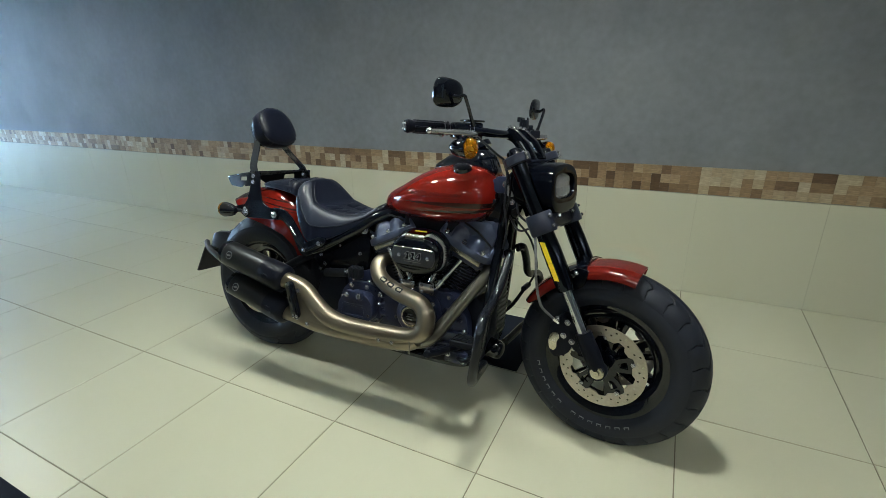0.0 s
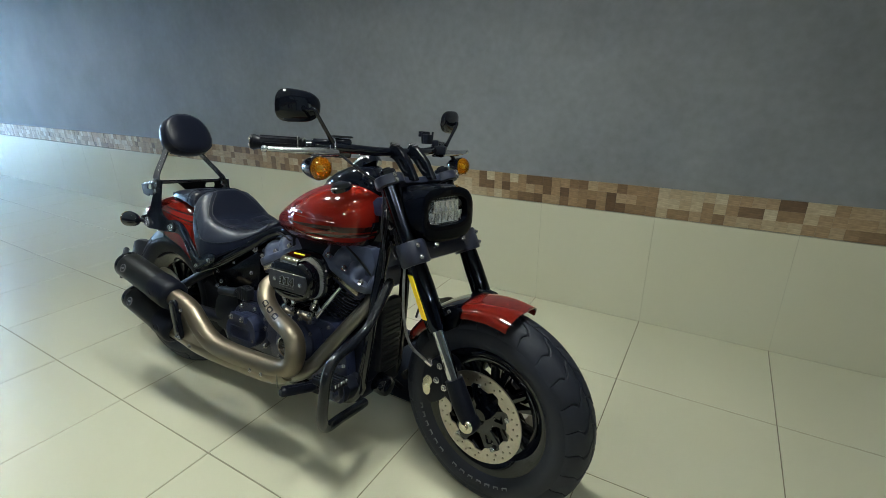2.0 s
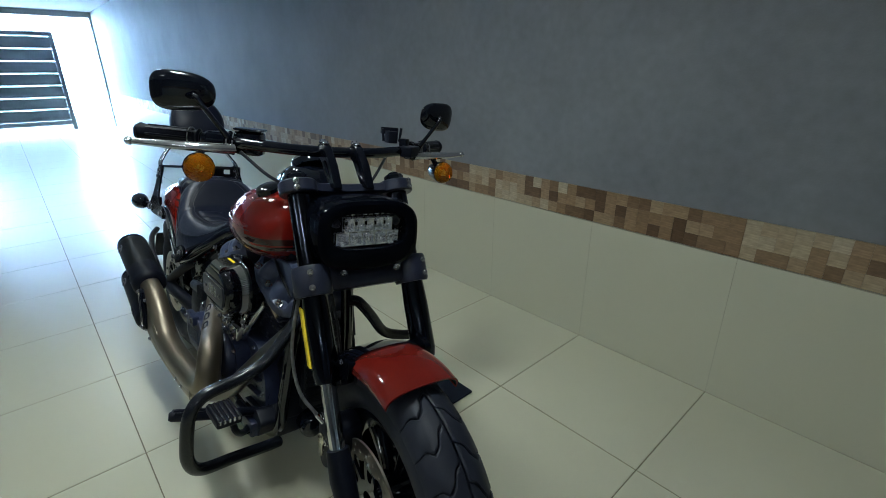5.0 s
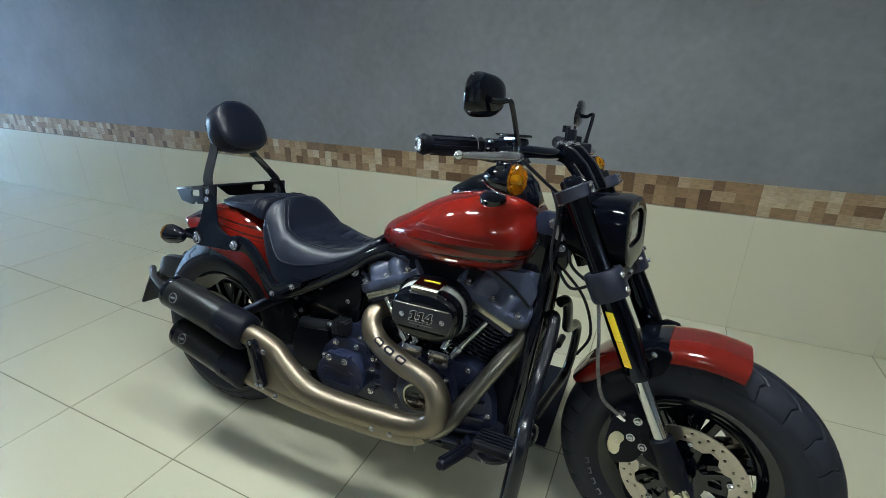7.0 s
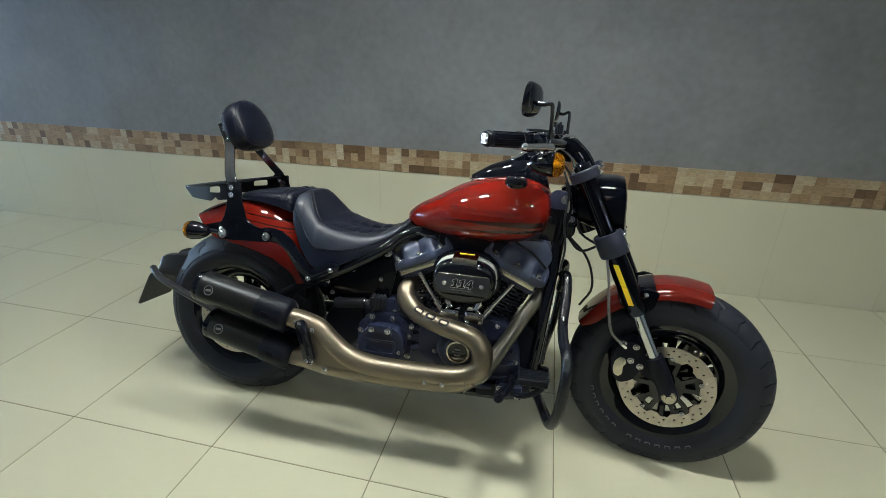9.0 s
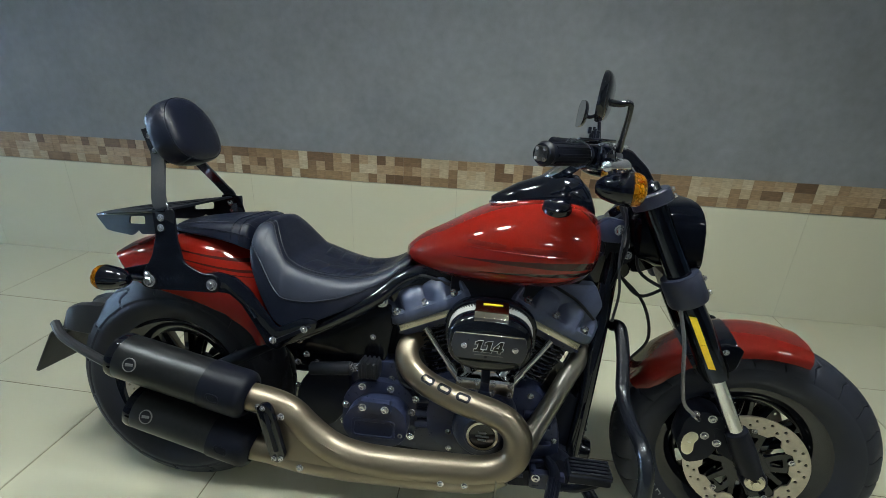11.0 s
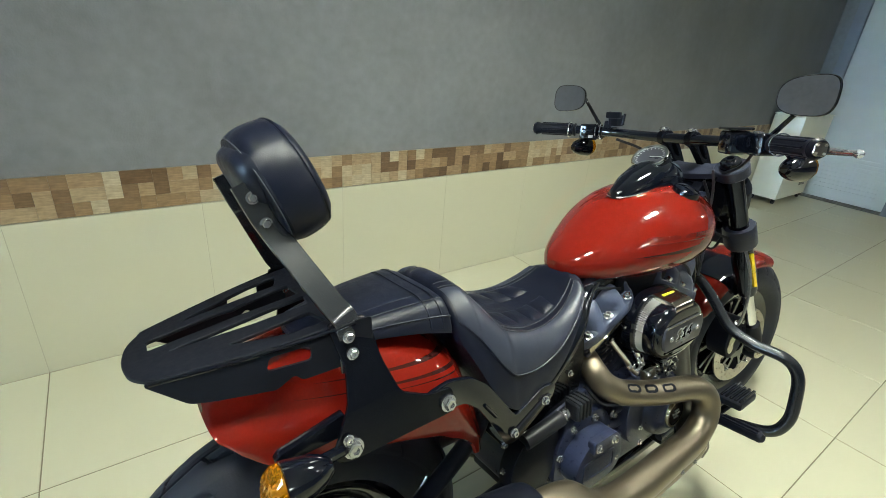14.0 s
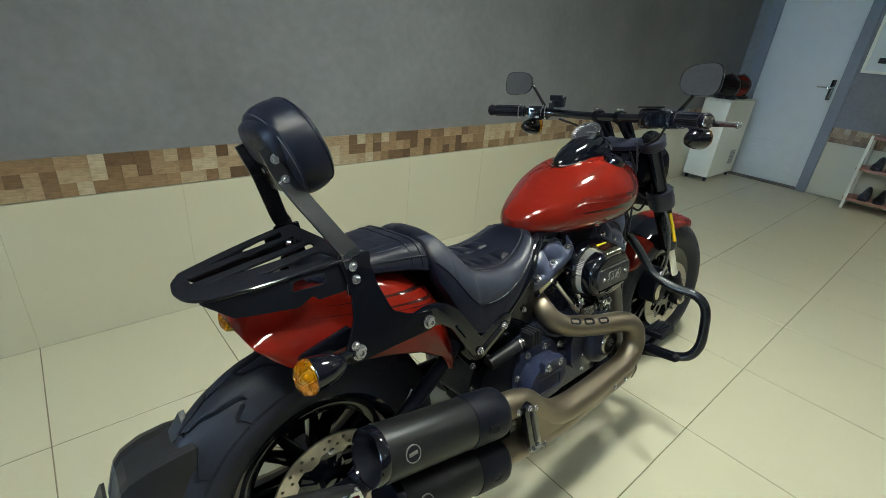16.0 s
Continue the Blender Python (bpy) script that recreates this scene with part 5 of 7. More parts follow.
for s in (-1, 1):
    strut = part("fender_strut", slab(rounded([(0.165, 0.712), (0.21, 0.722), (0.255, 0.713), (0.292, 0.685), (0.332, 0.632), (0.366, 0.586), (0.44, 0.622), (0.476, 0.618), (0.470, 0.590), (0.368, 0.527), (0.342, 0.530), (0.308, 0.588), (0.272, 0.643), (0.240, 0.668), (0.20, 0.668), (0.16, 0.665)], 0.012), s * 0.176, s * 0.186, 0.003), M_BLACK, bike, "black fender strut")
    part("rib", slab(rounded([(0.355, 0.552), (0.45, 0.602), (0.462, 0.60), (0.36, 0.540)], 0.004), s * 0.185, s * 0.190, 0.002), M_SATIN, strut)
    part("rib", tube([(0.285, s * 0.186, 0.645), (0.312, s * 0.187, 0.61)], 0.004, 8), M_BLACK, strut)
    for bx, bz, r in ((0.358, 0.554, 0.008), (0.442, 0.593, 0.008), (0.2, 0.689, 0.011)):
        bolt(strut, (bx, s * 0.188, bz), (0, s, 0), r, 0.009)

    def bent(x, z, t, s=s):
        y = 0.186 - max(0, z - 0.70) * 0.22
        return (x, s * (y + t), z)
    brk = part("rack_bracket", plate(rounded([(0.018, 0.870), (0.082, 0.870), (0.094, 0.80), (0.118, 0.738), (0.165, 0.716), (0.212, 0.714), (0.214, 0.668), (0.10, 0.664), (0.03, 0.660), (0.002, 0.668), (0.0, 0.690), (0.030, 0.745), (0.036, 0.80)], 0.012), [], bent, 0.006, 0.001), M_BRACKET, bike, "semi-gloss black rack bracket")
    for bx, bz, r in ((0.048, 0.845, 0.0075), (0.050, 0.820, 0.0075), (0.2, 0.689, 0.012), (0.028, 0.684, 0.013), (0.022, 0.700, 0.007)):
        bolt(brk, Vector(bent(bx, bz, 0.006)), (0, s, 0.1), r, r)
        if bz > 0.8:
            bolt(brk, Vector(bent(bx, bz, -0.0005)), (0, -s, -0.1), r, r)
    part("signal_bracket", slab(rounded([(-0.078, 0.690), (-0.070, 0.700), (0.03, 0.726), (0.03, 0.690), (-0.06, 0.684)], 0.004), s * 0.150, s * 0.166, 0.003), M_BRACKET, bike, "black signal bracket")
    # rear turn signal
    sc = Vector((-0.075, -0.212, 0.688)) if s < 0 else Vector((-0.090, 0.190, 0.660))
    sig = part("turn_signal", merge(lathe([(0.0, -0.064), (0.012, -0.061), (0.022, -0.048), (0.029, -0.028), (0.033, -0.004), (0.034, 0.004), (0.031, 0.006)], sc, (-1, 0, 0), 28), tube([sc + Vector((0.045, -s * 0.01, 0.004)), (0.02, s * 0.188, 0.685)], 0.009, 10)), M_BLACK, bike, "black bullet rear turn signal with amber lens")
    facet_lens(sig, sc, (-1, 0, 0), plain)

def rack_at(x, y, t):
    return (x, y, 0.862 + (x - 0.06) * 0.155 + t)


top_plate = part("luggage_rack", plate(rounded([(0.062, -0.155), (0.062, 0.155), (-0.06, 0.135), (-0.20, 0.088), (-0.222, 0.055), (-0.230, 0), (-0.222, -0.055), (-0.20, -0.088), (-0.06, -0.135)], 0.02),
                                       [rounded([(0.01, 0.080), (0.026, 0.122), (-0.03, 0.116), (-0.15, 0.072)], 0.008), rounded([(0.032, 0.008), (0.028, 0.060), (-0.05, 0.052), (-0.07, 0.044), (-0.09, 0.052), (-0.195, 0.042), (-0.195, 0.008), (-0.08, 0.012)], 0.006),
                                        rounded([(0.034, -0.010), (0.030, -0.045), (-0.05, -0.040), (-0.17, -0.020)], 0.005), rounded([(0.02, -0.075), (0.030, -0.125), (-0.02, -0.118), (-0.10, -0.075)], 0.008)],
                                       rack_at, 0.006, 0.001), M_RACK, bike, "satin black slotted luggage rack")
for s in (-1, 1):
    def side(x, z, t, s=s):
        k = (0.085 - x) / 0.285
        y = 0.161 - 0.072 * max(0, k) ** 1.57
        return (x, s * (y + t - 0.003), z + (x - 0.06) * 0.155)
    part("side_flange", plate(rounded([(0.085, 0.866), (0.085, 0.800), (0.03, 0.805), (-0.02, 0.806), (-0.03, 0.818), (-0.055, 0.804), (-0.13, 0.816), (-0.16, 0.822), (-0.205, 0.862), (-0.205, 0.866)], 0.006), [rounded([(-0.065, 0.836), (-0.005, 0.832), (-0.005, 0.855), (-0.06, 0.856)], 0.007)], side, 0.005), M_RACK, top_plate)
    part("fold", tube([Vector(side(0.06 - 0.26 * k / 10, 0.8645, 0.003)) for k in range(11)], 0.0036, 10), M_BLACK, top_plate)
    path = smooth_path([Vector(p) for p in ((0.052, s * 0.158, 0.79), (0.050, s * 0.156, 0.862), (0.032, s * 0.142, 0.897), (-0.004, s * 0.088, 0.970), (-0.019, s * 0.069, 1.003), (-0.029, s * 0.066, 1.025), (-0.039, s * 0.0655, 1.050), (-0.046, s * 0.0655, 1.068))], 5)
    rings = []
    for i, p in enumerate(path):
        d = (path[min(i + 1, len(path) - 1)] - path[max(i - 1, 0)]).normalized()
        wide = (Vector((1, 0, 0)) - d * d.x).normalized()
        thin = d.cross(wide)
        rings.append([p + wide * 0.019 * a + thin * 0.0032 * b for a, b in ((-1, -0.5), (-0.93, -1), (0.93, -1), (1, -0.5), (1, 0.5), (0.93, 1), (-0.93, 1), (-1, 0.5))])
    up = part("backrest_upright", loft(rings), M_STRAP, bike, "satin black flat backrest strap", 30)
    for bx, bz in ((-0.038, 1.047), (-0.024, 1.008)):
        bolt(up, (bx, s * 0.0690, bz), (0, s, 0), 0.0075, 0.007)

pc, pax = Vector((0.012, 0, 1.058)), Vector((0.92, 0, 0.39)).normalized()
pup = Vector((-0.39, 0, 0.92)).normalized()


def pad_ring(k, off, n=40):
    out = []
    for i in range(n):
        a = 2 * math.pi * i / n
        cc, ss = math.cos(a), math.sin(a)
        y = 0.106 * k * math.copysign(abs(cc) ** 0.84, cc) * (1 - 0.12 * ss)
        z = 0.092 * k * math.copysign(abs(ss) ** 0.84, ss)
        out.append(pc + pax * off + Vector((0, y, 0)) + pup * z)
    return out


pad = part("backrest_pad", loft([pad_ring(0.70, -0.036), pad_ring(0.86, -0.034), pad_ring(0.95, -0.027), pad_ring(0.99, -0.014), pad_ring(1.0, 0.004), pad_ring(0.985, 0.022), pad_ring(0.94, 0.034), pad_ring(0.84, 0.042), pad_ring(0.60, 0.047), pad_ring(0.25, 0.049)]), M_SEAT, bike, "rounded black leather backrest pad")
part("piping", tube(pad_ring(0.955, 0.031) + pad_ring(0.955, 0.031)[:1], 0.0022, 6, 1, smooth=False), M_SEAT, pad)
part("stitching", tube(pad_ring(0.915, -0.0315) + pad_ring(0.915, -0.0315)[:1], 0.0010, 6, 1, smooth=False), M_STITCH, pad, "grey stitching")
for s in (-1, 1):
    j = 33 if s > 0 else 27
    part("seam", tube([pad_ring(k, o)[j] for k, o in ((0.955, -0.025), (0.995, -0.012), (1.004, 0.004), (0.989, 0.022), (0.945, 0.034))], 0.0013, 6), M_STITCH, pad, "grey stitching")
# the metal plate between the straps, a stepped top and a padded bulge over it
part("back_plate", plate(rounded([(-0.062, -0.070), (0.062, -0.070), (0.062, 0.020), (0.046, 0.020), (0.034, 0.010), (-0.034, 0.010), (-0.046, 0.020), (-0.062, 0.020)], 0.006), [], lambda y, z, t: tuple(pc + pax * (-0.044 - t) + Vector((0, y, 0)) + pup * z), 0.006, 0.001), M_BRACKET, pad, "black metal back plate")
part("back_bulge", loft([[pc + pax * off + Vector((0, 0.080 * k * math.copysign(abs(math.cos(a)) ** 0.7, math.cos(a)), 0)) + pup * (0.026 + 0.046 * k * math.copysign(abs(math.sin(a)) ** 0.7, math.sin(a))) for a in (2 * math.pi * i / 28 for i in range(28))] for off, k in ((-0.026, 1.10), (-0.036, 1.04), (-0.046, 0.95), (-0.051, 0.80), (-0.053, 0.5))]), M_SEAT, pad)
for y, z in ((-0.018, -0.022), (0.020, -0.022)):
    bolt(pad, pc + pax * -0.050 + Vector((0, y, 0)) + pup * z, -pax, 0.0065, 0.006)

# -- tail hugger with the plate --
rings = []
for x, z, hw, drop in ((-0.246, 0.526, 0.056, 0.050), (-0.254, 0.530, 0.064, 0.078), (-0.285, 0.531, 0.068, 0.084), (-0.330, 0.526, 0.068, 0.076), (-0.362, 0.514, 0.064, 0.062), (-0.376, 0.500, 0.060, 0.050), (-0.384, 0.478, 0.060, 0.030), (-0.396, 0.440, 0.062, 0.010)):
    half = [(1.0, -drop), (1.0, -0.012), (0.93, 0.006), (0.66, 0.010), (0.60, 0.000), (0.22, -0.004)]
    outer = [(x + 0.2 * min(0, dz), -hw * u, z + dz) for u, dz in half] + [(x, hw * u, z + dz) for u, dz in half[::-1]]
    rings.append(outer + [(a + 0.004, b * 0.95, c - 0.005) for a, b, c in outer[::-1]])
hug = part("tail_hugger", loft(rings), M_HUG, bike, "black plastic tail hugger with bare plate", 22)
part("plate_holder", plate(rounded([(-0.088, -0.085), (0.088, -0.085), (0.088, 0.060), (-0.088, 0.060)], 0.012), [], lambda y, z, t: (-0.430 - t + z * 0.52, y, 0.390 + z), 0.006), M_HUG, hug)
part("hugger_tip", loft([[(-0.285, y0, 0.526), (-0.244, y0, 0.526), (tx, y0, tz), (tx - 0.010, y0, tz - 0.002)] for y0, tx, tz in ((0.000, -0.249, 0.546), (0.014, -0.250, 0.556), (0.030, -0.249, 0.570), (0.040, -0.252, 0.546))]), M_HUG, hug, "", 25)
part("hugger_arm", tube([(-0.385, -0.088, 0.478), (-0.32, -0.125, 0.455), (-0.2, -0.150, 0.42), (-0.08, -0.155, 0.375), (0.0, -0.150, 0.335)], 0.013, 10), M_HUG, bike, "black hugger arm")

# -- engine --
case = part("crankcase", merge(
    slab(rounded([(0.76, 0.22), (1.08, 0.22), (1.12, 0.28), (1.11, 0.38), (1.05, 0.47), (0.80, 0.47), (0.73, 0.40), (0.73, 0.27)], 0.03), -0.135, 0.15, 0.012),
    slab(rounded([(0.46, 0.26), (0.76, 0.24), (0.76, 0.46), (0.66, 0.50), (0.52, 0.47), (0.46, 0.38)], 0.03), -0.125, 0.15, 0.012)), M_CASE, bike, "dark grey engine and gearbox case")
primary = part("primary_cover", slab(rounded([(0.50, 0.26), (0.58, 0.22), (0.98, 0.23), (1.06, 0.30), (1.05, 0.42), (0.96, 0.48), (0.56, 0.45), (0.49, 0.36)], 0.06), 0.15, 0.215, 0.015), M_BLACK, bike, "gloss black primary cover")
# timing cover with its round badge
tc = Vector((0.914, -0.135, 0.378))
timing = part("timing_cover", lathe([(0.082, 0.0), (0.080, 0.05), (0.074, 0.066), (0.066, 0.074), (0.052, 0.078), (0.046, 0.084), (0.0, 0.084)], tc, (0, -1, 0), 44), M_CASE, case, "dark round timing cover")
part("badge", lathe([(0.0, 0.090), (0.031, 0.090), (0.032, 0.087), (0.0325, 0.084)], tc, (0, -1, 0), 36), M_BLACK, case, "black badge disc")
part("badge_ring", lathe([(0.033, 0.084), (0.033, 0.091), (0.039, 0.091), (0.0405, 0.084)], tc, (0, -1, 0), 44), M_ALU, case, "brushed ring")
for dz, hw in ((0.010, 0.010), (0.0, 0.017), (-0.010, 0.010)):
    part("badge_bar", box(0.914 - hw, 0.914 + hw, -0.2275, -0.2245, 0.378 + dz - 0.002, 0.378 + dz + 0.002, 0.001), M_BADGE, case, "grey bar")
part("timing_housing", slab(rounded([(0.80, 0.30), (0.98, 0.29), (1.01, 0.36), (0.99, 0.44), (0.92, 0.475), (0.80, 0.47), (0.765, 0.42), (0.77, 0.34)], 0.03), -0.178, -0.13, 0.012), M_CASE, case)
for zz in (0.337, 0.370, 0.413):
    part("rib", tube([(0.735, -0.142, zz - 0.002), (0.79, -0.152, zz + 0.006), (0.85, -0.160, zz + 0.014)], [0.013, 0.012, 0.011], 12), M_CASE, case)
# gearbox side cover
gb = part("gearbox_cover", merge(
    slab(rounded([(0.530, 0.300), (0.57, 0.268), (0.70, 0.275), (0.738, 0.31), (0.735, 0.40), (0.705, 0.442), (0.66, 0.450), (0.58, 0.445), (0.535, 0.40)], 0.025), -0.150, -0.12, 0.008),
    slab(rounded([(0.548, 0.325), (0.585, 0.288), (0.690, 0.292), (0.722, 0.325), (0.716, 0.385), (0.685, 0.415), (0.60, 0.415), (0.555, 0.375)], 0.025), -0.198, -0.148, 0.014, 3)), M_CASE, bike, "dark grey gearbox side cover")
part("raised_plate", slab(rounded([(0.592, 0.391), (0.678, 0.391), (0.676, 0.424), (0.595, 0.424)], 0.007), -0.211, -0.19, 0.005), M_CASE, gb)
part("raised_frame", plate(rounded([(0.572, 0.312), (0.690, 0.315), (0.690, 0.368), (0.574, 0.368)], 0.012), [rounded([(0.580, 0.320), (0.682, 0.322), (0.682, 0.360), (0.582, 0.360)], 0.009)], lambda x, z, t: (x, -0.2005 + t, z), 0.004, 0.001), M_CASE, gb)
for bx, bz, by in ((0.587, 0.430, 0.151), (0.664, 0.432, 0.151), (0.543, 0.372, 0.151), (0.724, 0.372, 0.151), (0.722, 0.300, 0.151), (0.703, 0.328, 0.190), (0.560, 0.290, 0.151), (0.606, 0.408, 0.211), (0.664, 0.408, 0.211)):
    bolt(gb, (bx, -by, bz), (0, -1, 0), 0.0085, 0.009)
for bx, bz, by in ((0.79, 0.455, 0.180), (0.845, 0.465, 0.180), (0.985, 0.43, 0.180), (0.995, 0.33, 0.180), (0.83, 0.30, 0.180), (0.826, 0.348, 0.180)):
    bolt(case, (bx, -by, bz), (0, -1, 0), 0.0065, 0.007)
bolt(case, (0.733, -0.155, 0.415), (0, -1, 0), 0.008, 0.012)

CRANK = Vector((0.910, 0, 0.285))
for tilt, name in ((-24.0, "rear_cylinder"), (24.0, "front_cylinder")):
    ax = Vector((math.sin(radians(tilt)), 0, math.cos(radians(tilt))))
    cyl = part(name, lathe([(0.0, 0.10), (0.058, 0.10), (0.058, 0.36), (0.0, 0.36)], CRANK, ax, 28), M_SATIN, bike, "black finned cylinder with machined fin edges")
    fwd = Vector((ax.z, 0, -ax.x))
    for k in range(13):
        r = 0.086 + (0.004 if k > 7 else 0)
        o = CRANK + ax * (0.186 + 0.0130 * k)
        ring = [o + fwd * (r * math.copysign(abs(math.cos(a)) ** 0.7, math.cos(a))) + Vector((0, (r + 0.008) * math.copysign(abs(math.sin(a)) ** 0.7, math.sin(a)), 0)) for a in (2 * math.pi * q / 28 for q in range(28))]
        part("fin", loft([[p - ax * 0.0016 for p in ring], [p + ax * 0.0016 for p in ring]]), M_FIN, cyl)
    hd = Matrix.Translation(CRANK + ax * 0.014 + Vector((-0.008 if tilt > 0 else 0.0, 0, 0))) @ Matrix.Rotation(radians(tilt), 4, "Y")
    headb = part("cylinder_head", merge(box(-0.092, 0.092, -0.105, 0.105, 0.332, 0.374, 0.008, hd), box(-0.098, 0.098, -0.112, 0.112, 0.344, 0.352, 0.002, hd), box(-0.098, 0.098, -0.112, 0.112, 0.360, 0.368, 0.002, hd)), M_CASE, bike, "black cylinder head with bright machined edge")
    part("machined_edge", merge(box(-0.090, 0.090, -0.1185, -0.108, 0.354, 0.372, 0.002, hd)), M_ALU, headb, "bright machined band")
    # rocker cover: a domed lid with a pocket round each bolt on its sides
    rings = []
    for z, kx, ky, cut in ((0.374, 1.0, 1.0, 0), (0.379, 1.03, 1.03, 0), (0.401, 1.03, 1.02, 0), (0.4045, 1.02, 1.0, 1), (0.424, 1.00, 0.97, 1), (0.438, 0.95, 0.90, 0.85), (0.449, 0.86, 0.78, 0.6), (0.457, 0.72, 0.60, 0.3), (0.461, 0.45, 0.38, 0), (0.462, 0.2, 0.15, 0)):
        ring = []
        for q in range(112):
            a = 2 * math.pi * q / 112
            x, y = 0.120 * kx * math.copysign(abs(math.cos(a)) ** 0.45, math.cos(a)), 0.126 * ky * math.copysign(abs(math.sin(a)) ** 0.45, math.sin(a))
            if abs(math.sin(a)) > 0.25:
                dip = max(math.exp(-((x - xb) / 0.019) ** 4) for xb in (-0.080, 0.0, 0.080))
                y -= math.copysign(min(abs(y), 0.030 * cut * dip), y)
            ring.append(hd @ Vector((x, y, z)))
        rings.append(ring)
    rock = part("rocker_cover", loft(rings), M_ROCK, bike, "blue-grey rocker cover with chrome bolts", 50)
    for bx in (-0.080, 0.0, 0.080):
        for s in (-1, 1):
            bolt(rock, hd @ Vector((bx, s * 0.113, 0.4035)), hd.to_3x3() @ Vector((0, s * 0.35, 1)), 0.0088, 0.014)
    # chrome pushrod tubes and tappet block
    side = 1 if tilt < 0 else -1
    for q in (0, 1):
        t0 = CRANK + Vector((0.022 * (1 if tilt > 0 else -1) + 0.022 * (q - 0.5), -0.150, 0.150))
        t1 = hd @ Vector((0.030 * (q - 0.5) * 2 + 0.010 * side, -0.122, 0.345))
        m1 = t0.lerp(t1, 0.45)
        part("pushrod_tube", merge(tube([t0, m1], 0.0115, 14, smooth=False), tube([m1, t1], 0.0085, 14, smooth=False), tube([m1 - (t1 - t0).normalized() * 0.006, m1 + (t1 - t0).normalized() * 0.006], 0.0135, 14, smooth=False)), M_CHROME, bike, "chrome pushrod tube")
    tb = CRANK + Vector((0.042 * (1 if tilt > 0 else -1), -0.155, 0.195))
    part("tappet_block", box(tb.x - 0.032, tb.x + 0.032, tb.y - 0.02, tb.y + 0.03, tb.z - 0.02, tb.z + 0.025, 0.006), M_CHROME, bike, "chrome tappet block")
    for q in range(4):
        bolt(bike, (tb.x - 0.022 + 0.044 * (q % 2), tb.y - 0.02, tb.z - 0.012 + 0.026 * (q // 2)), (0, -1, 0), 0.0065, 0.007)
part("intake", merge(tube([(0.80, -0.03, 0.605), (0.918, -0.05, 0.615), (1.03, -0.03, 0.605)], 0.03, 14), tube([(0.918, -0.05, 0.615), (0.918, -0.13, 0.62)], 0.034, 16)), M_SATIN, bike, "black intake manifold")
part("engine_mount", box(0.80, 1.04, -0.095, 0.095, 0.64, 0.745, 0.01), M_SATIN, bike)
part("frame_backbone", slab(rounded([(0.34, 0.58), (0.62, 0.60), (0.68, 0.70), (0.90, 0.725), (1.12, 0.74), (1.18, 0.84), (1.0, 0.80), (0.70, 0.752), (0.64, 0.715), (0.56, 0.690), (0.42, 0.690), (0.34, 0.66)], 0.02), -0.085, 0.085, 0.012), M_BLACK, bike, "black frame backbone under seat and tank")
part("electrics_cover", slab(rounded([(1.00, 0.742), (1.165, 0.752), (1.188, 0.70), (1.17, 0.655), (1.11, 0.66), (1.05, 0.70)], 0.012), -0.092, 0.092, 0.008), M_ROCK, bike, "dark blue-grey electrics cover")
part("front_engine_mount", slab(rounded([(1.08, 0.26), (1.17, 0.26), (1.18, 0.42), (1.12, 0.46), (1.08, 0.40)], 0.015), -0.09, 0.09, 0.008), M_SATIN, bike)

# -- air cleaner --
def oval_ring(y, hw, hz, cz=0.614, n=56, cx=0.912):
    return [(cx + hw * math.copysign(abs(math.cos(a)) ** 0.84, math.cos(a)), y, cz + hz * math.copysign(abs(math.sin(a)) ** 0.72, math.sin(a))) for a in (2 * math.pi * q / n for q in range(n))]


air = part("air_cleaner", loft([oval_ring(-0.112, 0.100, 0.074, 0.620), oval_ring(-0.116, 0.114, 0.086, 0.620), oval_ring(-0.142, 0.115, 0.087, 0.619), oval_ring(-0.148, 0.111, 0.083, 0.619), oval_ring(-0.148, 0.096, 0.070, 0.619)]), M_BLACK, bike, "oval black air cleaner with pleated filter and number plate")
pl = []
for k in range(84):
    a0 = 2 * math.pi * k / 84
    am, a1 = a0 + math.pi / 84, a0 + 2 * math.pi / 84
    q = [(0.912 + hw * math.copysign(abs(math.cos(a)) ** 0.84, math.cos(a)), 0.618 + hz * math.copysign(abs(math.sin(a)) ** 0.75, math.sin(a))) for a, hw, hz in ((a0, 0.0965, 0.0705), (am, 0.106, 0.079), (a1, 0.0965, 0.0705))]
    pl.append(loft([[(x, -0.147, z) for x, z in q], [(0.912 + (x - 0.912) * 0.965, -0.170, 0.616 + (z - 0.618) * 0.94) for x, z in q]]))
part("filter_pleats", merge(*pl), M_PAPER, air, "pale pleated filter", 0)
part("filter_core", loft([oval_ring(-0.126, 0.098, 0.073, 0.618), oval_ring(-0.172, 0.094, 0.068, 0.616)]), M_PLASTIC, air)
part("cover", loft([oval_ring(-0.164, 0.098, 0.069), oval_ring(-0.167, 0.1025, 0.073), oval_ring(-0.192, 0.1035, 0.073), oval_ring(-0.204, 0.100, 0.070), oval_ring(-0.2105, 0.093, 0.063), oval_ring(-0.2125, 0.084, 0.054), oval_ring(-0.213, 0.04, 0.03)]), M_BLACK, air, "gloss black oval cover")
part("cover_band", slab(rounded([(0.832, 0.579), (0.992, 0.579), (1.003, 0.610), (0.996, 0.643), (0.828, 0.643), (0.821, 0.610)], 0.008), -0.218, -0.200, 0.003), M_DIAL, air, "dark grey name band")
part("cover_step", tube([(0.842, -0.2125, 0.5725), (0.912, -0.2135, 0.5715), (0.982, -0.2125, 0.5725)], 0.0024, 8), M_BLACK, air)
part("top_plate", loft([[(x, y, z) for x in (0.872, 0.875, 0.949, 0.952)] + [(x, y + 0.002, z - 0.012) for x in (0.952, 0.872)] for y, z in ((-0.2115, 0.6765), (-0.2085, 0.686), (-0.202, 0.692), (-0.192, 0.695), (-0.146, 0.702))]), M_DARKCHROME, air, "polished metal top plate", 40)
